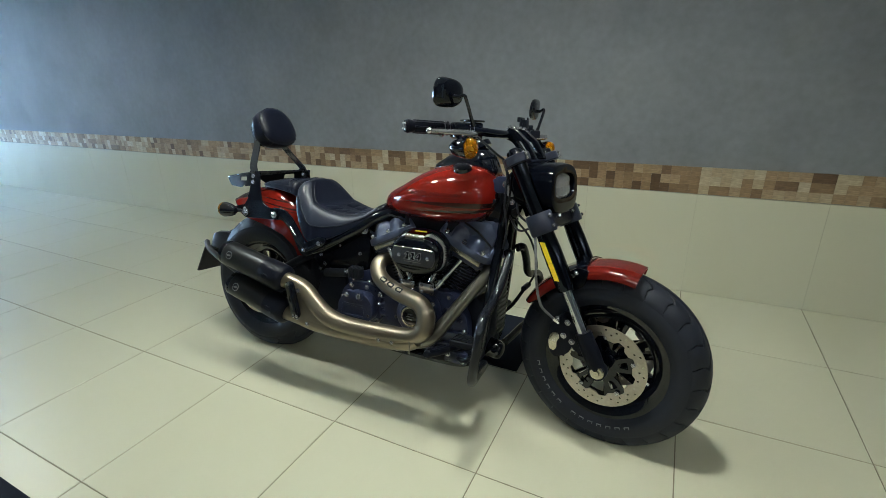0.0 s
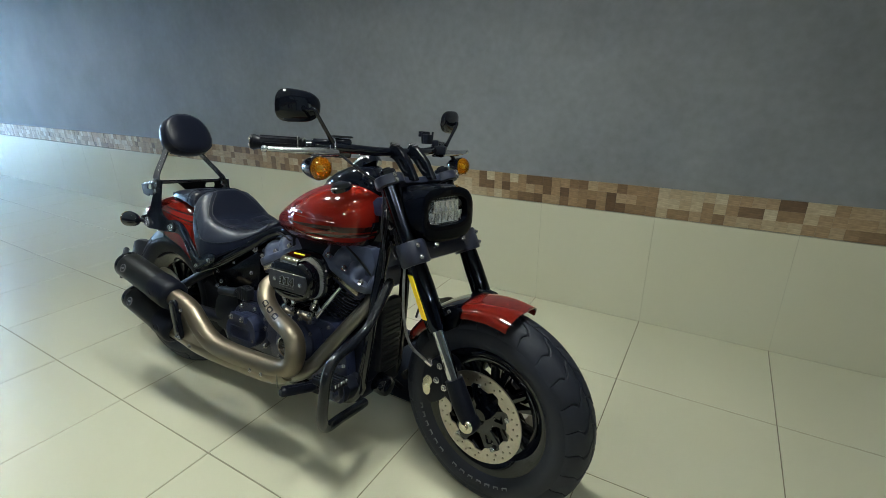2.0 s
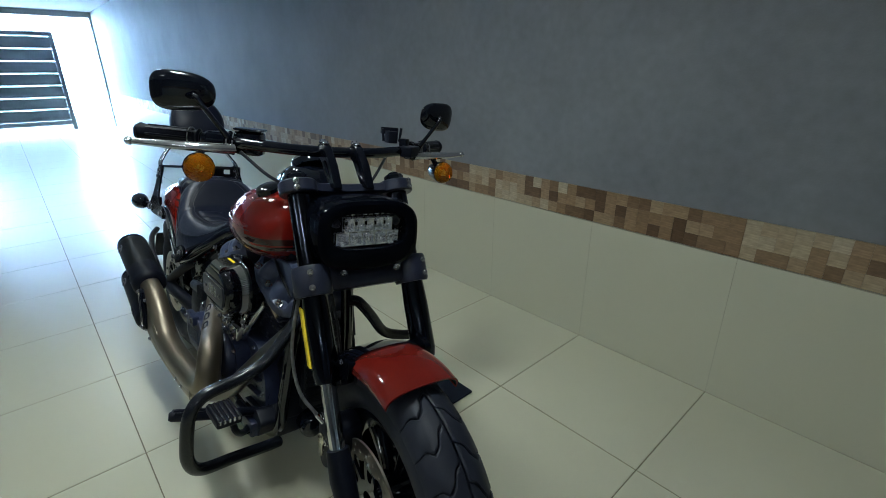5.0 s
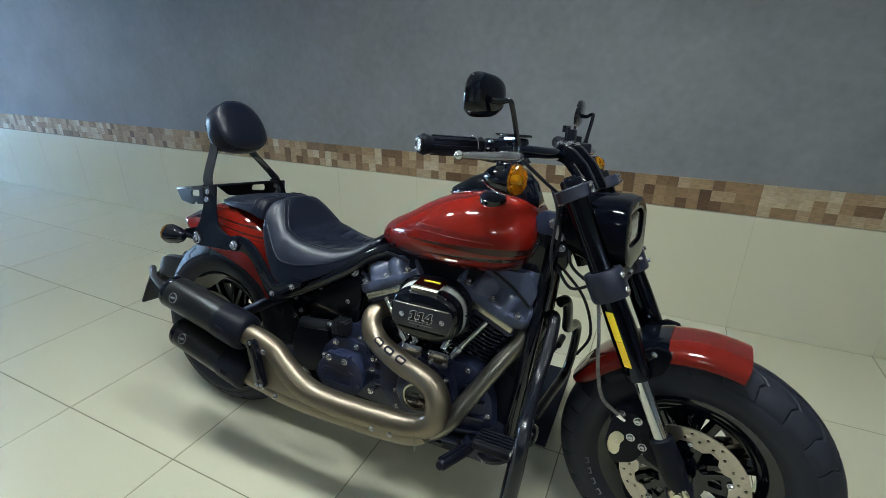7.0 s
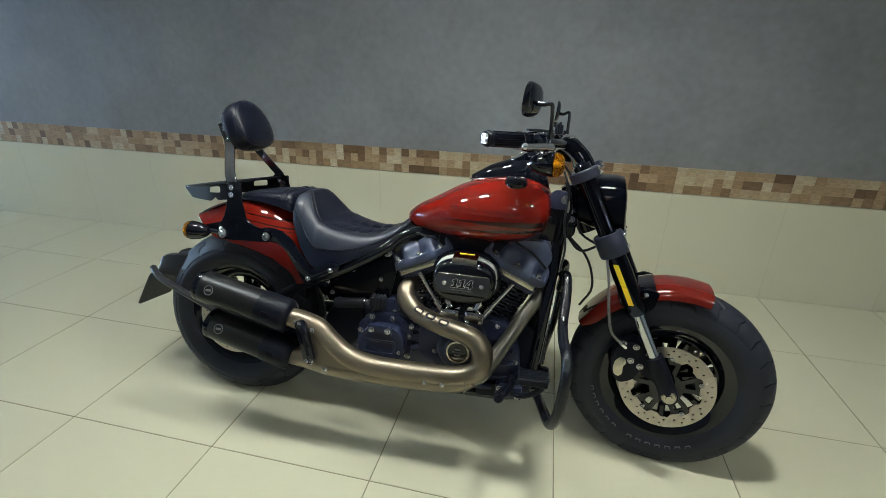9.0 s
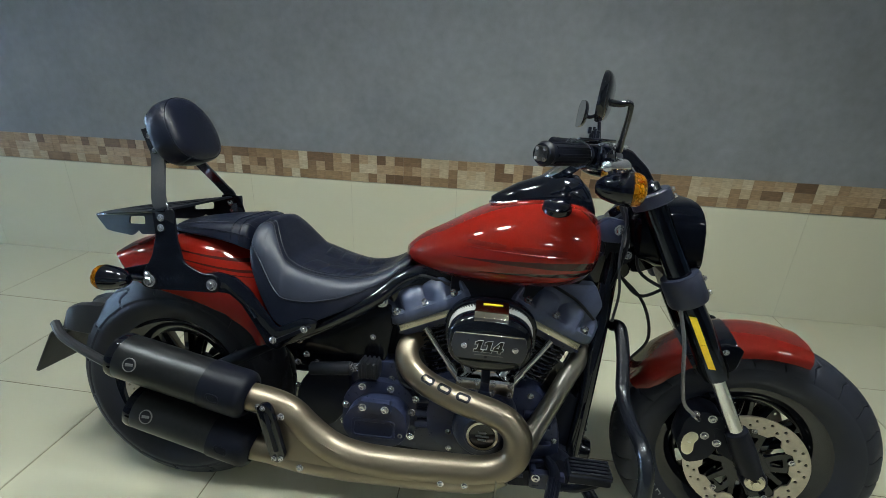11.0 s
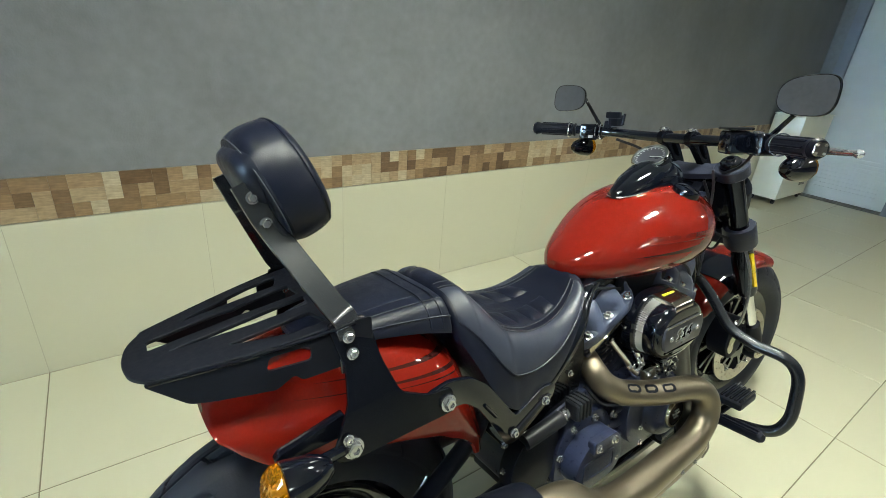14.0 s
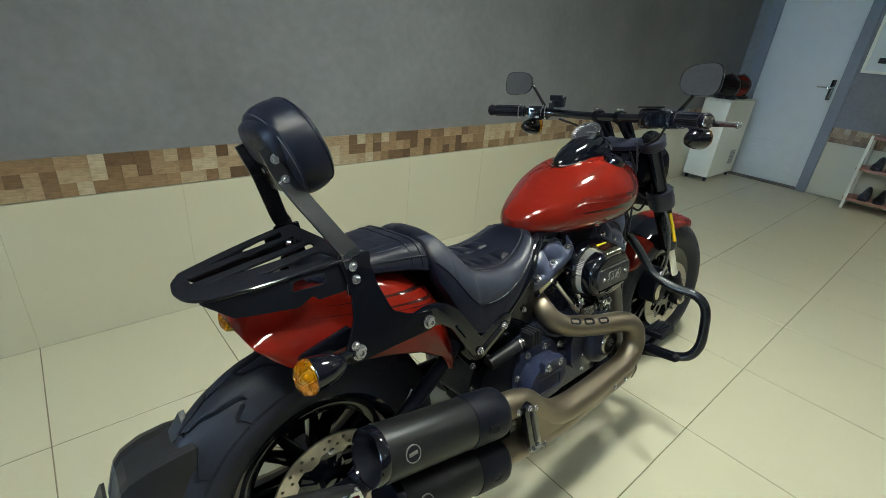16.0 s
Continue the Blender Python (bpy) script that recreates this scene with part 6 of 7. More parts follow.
ONE = [(0.10, 0.0), (0.98, 0.0), (0.98, 0.20), (0.77, 0.20), (0.77, 1.0), (0.42, 1.0), (0.06, 0.86), (0.06, 0.64), (0.38, 0.70), (0.38, 0.20), (0.10, 0.20)]
FOUR = [(0.54, 0.0), (0.86, 0.0), (0.86, 0.20), (1.02, 0.20), (1.02, 0.42), (0.86, 0.42), (0.86, 1.0), (0.50, 1.0), (0.0, 0.42), (0.0, 0.20), (0.54, 0.20)]
EYE = [(0.27, 0.42), (0.54, 0.42), (0.54, 0.76)]


def grown(pts, by):
    """An anticlockwise outline moved outwards along its corners."""
    out = []
    for i, p in enumerate(pts):
        a, b = Vector(pts[i - 1]), Vector(pts[(i + 1) % len(pts)])
        p = Vector(p)
        d0, d1 = (p - a).normalized(), (b - p).normalized()
        n = Vector((d0.y + d1.y, -d0.x - d1.x)).normalized()
        out.append(tuple(p + n * by / max(0.5, n.dot(Vector((d0.y, -d0.x))))))
    return out


def digit(pts, holes, x0, face, grow):
    size = [[(x * 0.0225, z * 0.0285) for x, z in q] for q in [pts] + holes]
    return plate(grown(size[0], grow), [grown(q, -grow) for q in size[1:]], lambda x, z, t: (x0 + x + 0.22 * z, -face + t, 0.5990 + z), 0.0012)


for pts, holes, x0 in ((ONE, [], 0.8735), (ONE, [], 0.8965), (FOUR, [EYE], 0.9205)):
    part("number_edge", digit(pts, holes, x0, 0.2186, 0.0011), M_GREYP, air, "pale outline of the number 114", 0)
    part("number", digit(pts, holes, x0, 0.2190, -0.0002), M_BLACK, air, "black number 114", 0)
part("caption_bar", box(0.878, 0.946, -0.2186, -0.2178, 0.5900, 0.5920), M_BADGE, air, "thin grey bar")
part("label_strip", box(0.890, 0.938, -0.1670, -0.1595, 0.6985, 0.7010, 0.0006, Matrix.Translation((0, -0.1635, 0.6995)) @ Matrix.Rotation(radians(-8.6), 4, "X") @ Matrix.Translation((0, 0.1635, -0.6995))), M_YELLOW, air, "narrow yellow label strip")
part("band_edge", tube([(0.832, -0.2175, 0.6425), (0.912, -0.2180, 0.643), (0.992, -0.2175, 0.6425)], 0.0011, 6), M_ALU, air, "bright edge line")
for bx in (0.853, 0.974):
    bolt(air, (bx, -0.218, 0.611), (0, -1, 0), 0.006, 0.004)

# -- exhaust --
HEADER = [(0.735, -0.050, 0.548), (0.708, -0.085, 0.548), (0.698, -0.118, 0.529), (0.712, -0.140, 0.499), (0.75, -0.158, 0.473), (0.801, -0.180, 0.461), (0.861, -0.203, 0.452), (0.926, -0.226, 0.449), (0.971, -0.244, 0.439), (0.997, -0.256, 0.409), (0.996, -0.262, 0.362), (0.968, -0.264, 0.330), (0.917, -0.266, 0.312), (0.82, -0.266, 0.304), (0.71, -0.267, 0.299), (0.61, -0.267, 0.303), (0.54, -0.267, 0.325), (0.485, -0.267, 0.366), (0.44, -0.267, 0.408), (0.39, -0.267, 0.427), (0.33, -0.267, 0.436)]
rear_pipe = part("rear_header", tube(HEADER,
                               [0.025, 0.029, 0.0315, 0.0325, 0.0325, 0.0325, 0.0325, 0.0325, 0.033, 0.034, 0.034, 0.034, 0.035, 0.037, 0.038, 0.038, 0.037, 0.036, 0.035, 0.034, 0.034], 28, 5), M_BRONZE, bike, "satin bronze exhaust header with heat shield slots")
trace = smooth_path(HEADER, 12)[12:110]
for cx in (0.768, 0.817, 0.867):
    k = min(range(20, 90), key=lambda i: abs(trace[i].x - cx))
    along = (trace[k + 2] - trace[k - 2]).normalized()
    face = Vector((0, -0.66, 0.75))
    face = (face - along * along.dot(face)).normalized()
    at = Matrix((along, face, along.cross(face))).transposed().to_4x4()
    at.translation = trace[k] + face * 0.0325
    part("slot", plate(rounded([(-0.0185, -0.0105), (0.0185, -0.0105), (0.0185, 0.0105), (-0.0185, 0.0105)], 0.0102, 5), [], lambda x, z, t: tuple(at @ Vector((x, t - 0.003 - 0.5 * z * z / 0.0325, z))), 0.0042), M_RACK, rear_pipe, "dark oval slot")
    part("slot_rim", tube([at @ Vector((x, 0.0005 - 0.5 * z * z / 0.0325, z)) for x, z in rounded([(-0.0198, -0.0118), (0.0198, -0.0118), (0.0198, 0.0118), (-0.0198, 0.0118)], 0.0113, 5) + [(-0.0198, 0.0)]], 0.0010, 6, smooth=False), M_BRONZE, rear_pipe)
part("front_header", tube([(1.125, -0.040, 0.572), (1.152, -0.062, 0.566), (1.149, -0.078, 0.543), (1.120, -0.104, 0.498), (1.093, -0.130, 0.455), (1.050, -0.165, 0.385), (1.016, -0.195, 0.330), (0.985, -0.225, 0.303), (0.94, -0.254, 0.294)], [0.021, 0.0235, 0.024, 0.024, 0.024, 0.025, 0.027, 0.028, 0.028], 24, 5), M_DARKP, bike, "brushed steel front exhaust header")
lower_pipe = part("collector", tube([(0.97, -0.264, 0.315), (0.93, -0.266, 0.296), (0.85, -0.266, 0.285), (0.70, -0.266, 0.279), (0.58, -0.266, 0.277), (0.48, -0.266, 0.281), (0.40, -0.266, 0.290), (0.33, -0.266, 0.294)], [0.030, 0.034, 0.035, 0.036, 0.037, 0.037, 0.034, 0.032], 24, 5), M_BRONZE, bike, "satin bronze lower exhaust pipe")
part("heat_shield", slab(rounded([(0.425, 0.418), (0.50, 0.368), (0.60, 0.318), (0.74, 0.315), (0.74, 0.268), (0.60, 0.266), (0.45, 0.268), (0.41, 0.292), (0.432, 0.335), (0.42, 0.38)], 0.02), -0.300, -0.25, 0.014), M_BRONZE, lower_pipe)
part("seam", tube([(0.952, -0.296, 0.325), (0.956, -0.299, 0.296), (0.952, -0.290, 0.262)], 0.0022, 6), M_DARKP, lower_pipe)
for bx, bz in ((0.825, 0.300), (0.882, 0.303)):
    bolt(lower_pipe, (bx, -0.303, bz - 0.008), (0, -1, 0), 0.0065, 0.004)
for bx, bz, by in ((0.375, 0.432, 0.302), (0.432, 0.415, 0.303), (0.424, 0.297, 0.303), (0.478, 0.281, 0.303)):
    bolt(lower_pipe, (bx, -by, bz), (0, -1, 0), 0.0075, 0.007)


def muffler(p0, p1, r, label):
    a, b = Vector(p0), Vector(p1)
    d, n = (b - a).normalized(), (b - a).length
    body = part("muffler", lathe([(r * 0.985, 0.012), (r, 0.016), (r * 1.01, 0.03), (r * 1.01, n * 0.67), (r, n * 0.68)], a, d, 36), M_MUFF, bike, label)
    part("collar", lathe([(r * 0.99, n * 0.665), (r * 1.045, n * 0.668), (r * 1.055, n * 0.675), (r * 1.055, n * 0.915), (r * 1.02, n * 0.945), (r * 0.90, n * 0.970), (r * 0.68, n * 0.985)], a, d, 36), M_SATIN, body, "satin black collar")
    part("baffle", lathe([(0.0, 0.15), (r * 0.60, 0.15), (r * 0.60, 0.034), (r * 0.66, 0.026), (r * 0.80, 0.016), (r * 0.945, 0.0)], a, d, 36), M_RACK, body, "deep black outlet")
    part("end_rim", lathe([(r * 0.935, 0.001), (r * 0.955, -0.003), (r * 0.985, -0.002), (r * 1.015, 0.004), (r * 1.02, 0.014), (r * 1.0, 0.018)], a, d, 36), M_BLACK, body)
    out = Vector((0, -0.94, 0.34))
    o = a + d * n * 0.19 + out * r * 1.01
    part("badge", lathe([(0.0, 0.0012), (0.015, 0.0012), (0.015, -0.004)], o, out, 24), M_PLASTIC, body, "dark round badge")
    part("badge_ring", lathe([(0.0170, -0.001), (0.0170, 0.0022), (0.0150, 0.0022), (0.0150, -0.001)], o, out, 28, True), M_BADGE, body, "grey ring")
    part("badge_bar", box(-0.010, 0.010, -0.0022, 0.0, -0.0035, 0.0035, 0.001, Matrix.Translation(o) @ Matrix.Rotation(radians(-20), 4, "X")), M_BADGE, body, "grey bar")
    at = a + d * n * 0.79 + Vector((0, -r * 1.052, 0.004))
    part("oval_pocket", plate(rounded([(-0.017, -0.012), (0.017, -0.012), (0.017, 0.012), (-0.017, 0.012)], 0.0115, 5), [rounded([(-0.012, -0.007), (0.012, -0.007), (0.012, 0.007), (-0.012, 0.007)], 0.0065, 5)], lambda x, z, t: tuple(at + d * x + Vector((0, t - 0.002 + 9.0 * z * z, z))), 0.004, 0.001), M_SATIN, body)


muffler((-0.012, -0.262, 0.505), (0.345, -0.266, 0.433), 0.056, "matt black upper exhaust muffler")
muffler((0.022, -0.262, 0.368), (0.350, -0.266, 0.292), 0.054, "matt black lower exhaust muffler")
hanger = part("exhaust_bracket", merge(slab(rounded([(0.381, 0.446), (0.400, 0.452), (0.414, 0.440), (0.446, 0.318), (0.440, 0.300), (0.420, 0.298), (0.408, 0.312), (0.378, 0.430)], 0.010), -0.318, -0.303, 0.005), slab(rounded([(0.30, 0.42), (0.40, 0.40), (0.40, 0.29), (0.30, 0.31)], 0.012), -0.255, -0.235, 0.005)), M_BLACK, bike, "gloss black exhaust hanger")
part("recess", slab(rounded([(0.396, 0.428), (0.406, 0.428), (0.432, 0.330), (0.420, 0.326)], 0.004), -0.3195, -0.317, 0.001), M_SATIN, hanger)
for bx, bz in ((0.394, 0.441), (0.419, 0.309), (0.436, 0.311)):
    bolt(hanger, (bx, -0.318, bz), (0, -1, 0), 0.0055, 0.006)

# -- frame and running gear --
def pipe(name, pts, r, mat, label="", seg=14):
    return part(name, tube(pts, r, seg), mat, bike, label)


part("steering_neck", merge(tube([(1.222, 0, 0.94), (1.298, 0, 0.79)], 0.036, 20), slab(rounded([(1.02, 0.80), (1.16, 0.90), (1.235, 0.925), (1.25, 0.86), (1.25, 0.77), (1.17, 0.745), (1.06, 0.76)], 0.02), -0.055, 0.055, 0.012)), M_BLACK, bike, "gloss black steering neck")
part("neck_plate", slab(rounded([(1.15, 0.90), (1.175, 0.922), (1.225, 0.915), (1.232, 0.86), (1.165, 0.86)], 0.01), -0.078, -0.05, 0.005), M_CASE, bike)
for bx, bz in ((1.205, 0.893),):
    bolt(bike, (bx, -0.079, bz), (0, -1, 0), 0.011, 0.008)
bolt(bike, (1.232, -0.079, 0.832), (0, -1, 0), 0.008, 0.008)
for s in (-1, 1):
    pipe("down_tube", [(1.205, s * 0.045, 0.83), (1.200, s * 0.062, 0.74), (1.186, s * 0.085, 0.56), (1.166, s * 0.100, 0.34), (1.150, s * 0.105, 0.24), (1.10, s * 0.11, 0.195), (0.98, s * 0.115, 0.185), (0.70, s * 0.12, 0.190), (0.52, s * 0.12, 0.22), (0.44, s * 0.12, 0.32)], 0.019, M_BLACK, "gloss black frame down tube")
    pipe("rear_frame_tube", [(0.345, s * 0.150, 0.535), (0.46, s * 0.150, 0.585), (0.60, s * 0.125, 0.665), (0.68, s * 0.085, 0.725), (0.80, s * 0.04, 0.76)], 0.021, M_BLACK, "gloss black rear frame tube")
    pipe("swingarm", [(0.46, s * 0.115, 0.33), (0.30, s * 0.125, 0.325), (0.12, s * 0.130, 0.318), (-0.03, s * 0.130, 0.316)], 0.026, M_SATIN, "black swingarm tube")
    pipe("swingarm_brace", [(0.02, s * 0.128, 0.335), (0.16, s * 0.122, 0.42), (0.30, s * 0.11, 0.50), (0.36, s * 0.09, 0.53)], 0.019, M_SATIN, "black swingarm brace")
    part("axle_nut", lathe([(0.0, 0.022), (0.014, 0.022), (0.016, 0.016), (0.024, 0.014), (0.026, 0.0)], (0.0, s * 0.150, 0.316), (0, s, 0), 6), M_CHROME, bike, "chrome axle nut")
    part("side_cover", slab(rounded([(0.345, 0.52), (0.40, 0.54), (0.55, 0.615), (0.645, 0.655), (0.655, 0.60), (0.64, 0.49), (0.52, 0.47), (0.40, 0.45)], 0.02), s * 0.085, s * 0.118, 0.012), M_SIDE, bike, "black side cover")
bolt(bike, (0.625, -0.118, 0.664), (0, -1, 0), 0.014, 0.010)
for bx, bz in ((0.40, 0.53), (0.42, 0.49), (0.45, 0.47), (0.44, 0.435), (0.395, 0.465)):
    bolt(bike, (bx, -0.122, bz), (0, -1, 0), 0.0075, 0.008)
part("battery_box", box(0.36, 0.66, -0.075, 0.075, 0.46, 0.675, 0.02), M_SATIN, bike)
part("swing_pivot_cover", slab(rounded([(0.40, 0.30), (0.50, 0.29), (0.55, 0.36), (0.55, 0.46), (0.44, 0.46), (0.40, 0.40)], 0.03), -0.142, -0.10, 0.012), M_SATIN, bike, "black pivot cover")
filler = part("oil_filler", merge(box(0.578, 0.634, -0.168, -0.128, 0.461, 0.507, 0.009, None, 3), tube([(0.440, -0.138, 0.458), (0.50, -0.14, 0.466), (0.552, -0.142, 0.474)], 0.018, 14)), M_PLASTIC, bike, "black ribbed oil filler cap and hose")
for k in range(4):
    part("rib", box(0.584 + 0.0125 * k, 0.590 + 0.0125 * k, -0.171, -0.125, 0.464, 0.510, 0.0025), M_PLASTIC, filler)
part("spring", tube([(0.550 + 0.026 * k / 40, -0.142 - 0.010 * math.cos(k * 0.94), 0.478 + 0.010 * math.sin(k * 0.94)) for k in range(41)], 0.0018, 5, 1), M_POLISH, filler, "bright spring")
part("belly_pan", slab(rounded([(0.50, 0.19), (1.08, 0.175), (1.16, 0.20), (1.17, 0.28), (1.10, 0.30), (0.50, 0.27)], 0.02), -0.115, 0.115, 0.01), M_SATIN, bike, "black lower frame cradle")
cooler = part("oil_cooler", box(1.165, 1.199, -0.055, 0.055, 0.30, 0.56, 0.006), M_PLASTIC, bike, "black oil cooler")
for k in range(13):
    part("fin", box(1.196, 1.203, -0.050, 0.050, 0.315 + 0.018 * k, 0.321 + 0.018 * k, 0.0), M_PLASTIC, cooler, "", 0)
part("oil_filter", lathe([(0.0, 0.075), (0.022, 0.075), (0.032, 0.070), (0.037, 0.058), (0.038, 0.0), (0.034, -0.01), (0.0, -0.01)], (1.15, -0.02, 0.245), (1, -0.1, -0.1), 28), M_BLACK, bike, "gloss black oil filter")
# side stand, pegs and pedal
stand = part("side_stand", merge(tube([(1.02, 0.125, 0.21), (1.04, 0.21, 0.13), (1.075, 0.275, 0.055)], 0.011, 12), box(1.055, 1.10, 0.262, 0.292, 0.046, 0.054, 0.003)), M_SATIN, bike, "black side stand resting on the mat")
PEG0, PEG1 = Vector((1.093, -0.262, 0.306)), Vector((1.066, -0.380, 0.325))
peg = part("foot_peg", merge(tube([(1.09, -0.13, 0.268), (1.10, -0.20, 0.292), PEG0], 0.013, 10), tube([PEG0, PEG0.lerp(PEG1, 0.06), PEG0.lerp(PEG1, 0.94), PEG1], [0.012, 0.0165, 0.0145, 0.010], 14, smooth=False)), M_SATIN, bike, "black forward foot peg with rubber ribs")
for k in range(3):
    off = Vector((0, 0, 0.0155)) + Vector((0.009 * (k - 1), 0, -0.003 * abs(k - 1)))
    part("peg_rib", tube([PEG0.lerp(PEG1, 0.1) + off, PEG0.lerp(PEG1, 0.9) + off], 0.0035, 8), M_GRIP, peg)
pedal = part("brake_pedal", merge(tube([(1.06, -0.14, 0.235), (1.13, -0.20, 0.245), (1.19, -0.245, 0.30), (1.197, -0.26, 0.348)], [0.012, 0.010, 0.009, 0.009], 10), box(1.115, 1.212, -0.302, -0.236, 0.338, 0.362, 0.008, None, 3)), M_SATIN, bike, "black brake pedal")
for k in range(5):
    part("pedal_rib", box(1.122, 1.2135, -0.298 + 0.0125 * k, -0.291 + 0.0125 * k, 0.360, 0.3665, 0.0022, None, 2), M_GUARD, pedal, "", 20)
    # highlight on the rib's front end, put in as a polished piece
    part("rib_end", box(1.2105, 1.2150, -0.298 + 0.0125 * k, -0.291 + 0.0125 * k, 0.352, 0.3645, 0.0015, None, 1), M_POLISH, pedal, "bright rib end standing in for a highlight", 0)
part("master_cylinder", merge(box(1.045, 1.135, -0.185, -0.13, 0.215, 0.262, 0.008), tube([(1.03, -0.16, 0.24), (0.97, -0.16, 0.235)], 0.012, 10)), M_CASE, bike, "dark rear brake cylinder")
for bx, bz in ((1.06, 0.25), (1.12, 0.232)):
    bolt(bike, (bx, -0.186, bz), (0, -1, 0), 0.009, 0.008)
part("peg_bracket", slab(rounded([(0.98, 0.20), (1.14, 0.215), (1.165, 0.27), (1.12, 0.30), (1.05, 0.255), (0.98, 0.235)], 0.012), -0.165, -0.115, 0.006), M_SATIN, bike, "black peg bracket")
part("shift_lever", merge(tube([(1.10, 0.17, 0.28), (1.16, 0.25, 0.33), (1.21, 0.29, 0.42)], 0.008, 10), tube([(1.21, 0.255, 0.42), (1.21, 0.335, 0.42)], 0.012, 12)), M_SATIN, bike, "black shift lever")
part("left_peg", tube([(1.10, 0.13, 0.29), (1.12, 0.235, 0.31), (1.125, 0.33, 0.318)], 0.015, 12), M_SATIN, bike)
# engine guard: bent bars on both sides
for s in (-1, 1):
    pipe("engine_guard", [(1.225, s * 0.060, 0.640), (1.240, s * 0.085, 0.640), (1.243, s * 0.135, 0.585), (1.238, s * 0.190, 0.520), (1.240, s * 0.260, 0.492), (1.248, s * 0.340, 0.478), (1.252, s * 0.374, 0.440), (1.248, s * 0.382, 0.370), (1.240, s * 0.378, 0.300), (1.226, s * 0.345, 0.252), (1.210, s * 0.26, 0.236), (1.195, s * 0.165, 0.220), (1.185, s * 0.12, 0.212)], 0.0160, M_GUARD, "satin black tubular engine guard", 16)
# cables and hoses
CAB = [[(1.345, -0.155, 0.74), (1.36, -0.175, 0.66), (1.37, -0.178, 0.58), (1.39, -0.165, 0.50), (1.43, -0.14, 0.455)],
       [(1.14, -0.22, 1.05), (1.19, -0.17, 1.0), (1.22, -0.10, 0.96), (1.25, -0.08, 0.90), (1.26, -0.09, 0.80), (1.33, -0.13, 0.76)],
       [(1.16, 0.20, 1.06), (1.22, 0.13, 1.02), (1.23, 0.08, 0.95), (1.22, 0.06, 0.85), (1.20, 0.08, 0.7), (1.18, 0.12, 0.5)],
       [(1.20, -0.075, 0.95), (1.225, -0.088, 0.88), (1.215, -0.085, 0.80), (1.20, -0.075, 0.73)],
       [(1.22, -0.06, 0.78), (1.27, -0.09, 0.735), (1.33, -0.09, 0.76)],
       [(1.23, -0.03, 0.77), (1.30, -0.04, 0.70), (1.33, -0.03, 0.60), (1.30, 0.0, 0.52)],
       [(0.665, -0.115, 0.50), (0.69, -0.15, 0.46), (0.73, -0.17, 0.455), (0.76, -0.16, 0.47)],
       [(0.655, -0.08, 0.71), (0.72, -0.09, 0.735), (0.80, -0.10, 0.72)],
       [(1.06, -0.09, 0.74), (1.12, -0.10, 0.71), (1.17, -0.09, 0.66)]]
for c in CAB[1:]:
    pipe("cable", c, 0.0042, M_PLASTIC, "thin black cable", 8)
pipe("brake_hose", CAB[0], 0.0044, M_BRAID, "braided steel brake hose", 10)
for bx, bz, by in ((0.510, 0.618, 0.150), (0.498, 0.584, 0.118), (0.604, 0.560, 0.118), (0.598, 0.472, 0.118), (0.394, 0.394, 0.120)):
    bolt(bike, (bx, -by, bz), (0, -1, 0), 0.0065, 0.007)
for bx, bz in ((0.584, 0.451), (0.661, 0.450), (0.529, 0.394), (0.529, 0.306), (0.722, 0.326)):
    bolt(case, (bx, -0.128, bz), (0, -1, 0), 0.0075, 0.009)
pipe("braided_cable", [(1.19, -0.10, 0.985), (1.211, -0.098, 0.93), (1.212, -0.098, 0.881), (1.210, -0.096, 0.817), (1.222, -0.092, 0.739), (1.215, -0.09, 0.66)], 0.0036, M_DIAL, "dark braided cable", 8)
# webs and bolts on the front of the crankcase
for k in range(4):
    part("web", slab(rounded([(1.00 + 0.006 * k, 0.262 + 0.046 * k), (1.098 - 0.004 * k, 0.274 + 0.046 * k), (1.098 - 0.004 * k, 0.281 + 0.046 * k), (1.00 + 0.006 * k, 0.270 + 0.046 * k)], 0.002), -0.152, -0.134, 0.002), M_CASE, case)
for bx, bz in ((1.085, 0.258), (1.102, 0.33), (1.075, 0.412), (1.03, 0.452), (0.99, 0.242)):
    bolt(case, (bx, -0.136, bz), (0, -1, 0), 0.0065, 0.008)
part("hose_spring", tube([(1.24 + 0.035 * k / 96 + 0.0045 * math.cos(k * 0.785), -0.088 - 0.0045 * math.sin(k * 0.785), 0.909 - 0.07 * k / 96) for k in range(97)], 0.0012, 5, 1), M_POLISH, bike, "bright spring round a hose")
part("frame_label", slab(rounded([(1.211, 0.888), (1.230, 0.894), (1.233, 0.850), (1.213, 0.853)], 0.003), -0.0815, -0.079, 0.0008), M_GREYP, bike, "small pale grey label")
part("brake_line_end", tube([(1.43, -0.14, 0.455), (1.448, -0.13, 0.44)], 0.007, 10), M_CHROME, bike, "bright hose fitting")
part("seat_bolt_plate", slab(rounded([(0.66, 0.715), (0.70, 0.72), (0.72, 0.745), (0.68, 0.75)], 0.006), -0.08, -0.05, 0.004), M_SATIN, bike)
pipe("shock_rod", [(0.16, -0.105, 0.40), (0.21, -0.105, 0.47)], 0.006, M_CHROME, "chrome adjuster rod", 10)

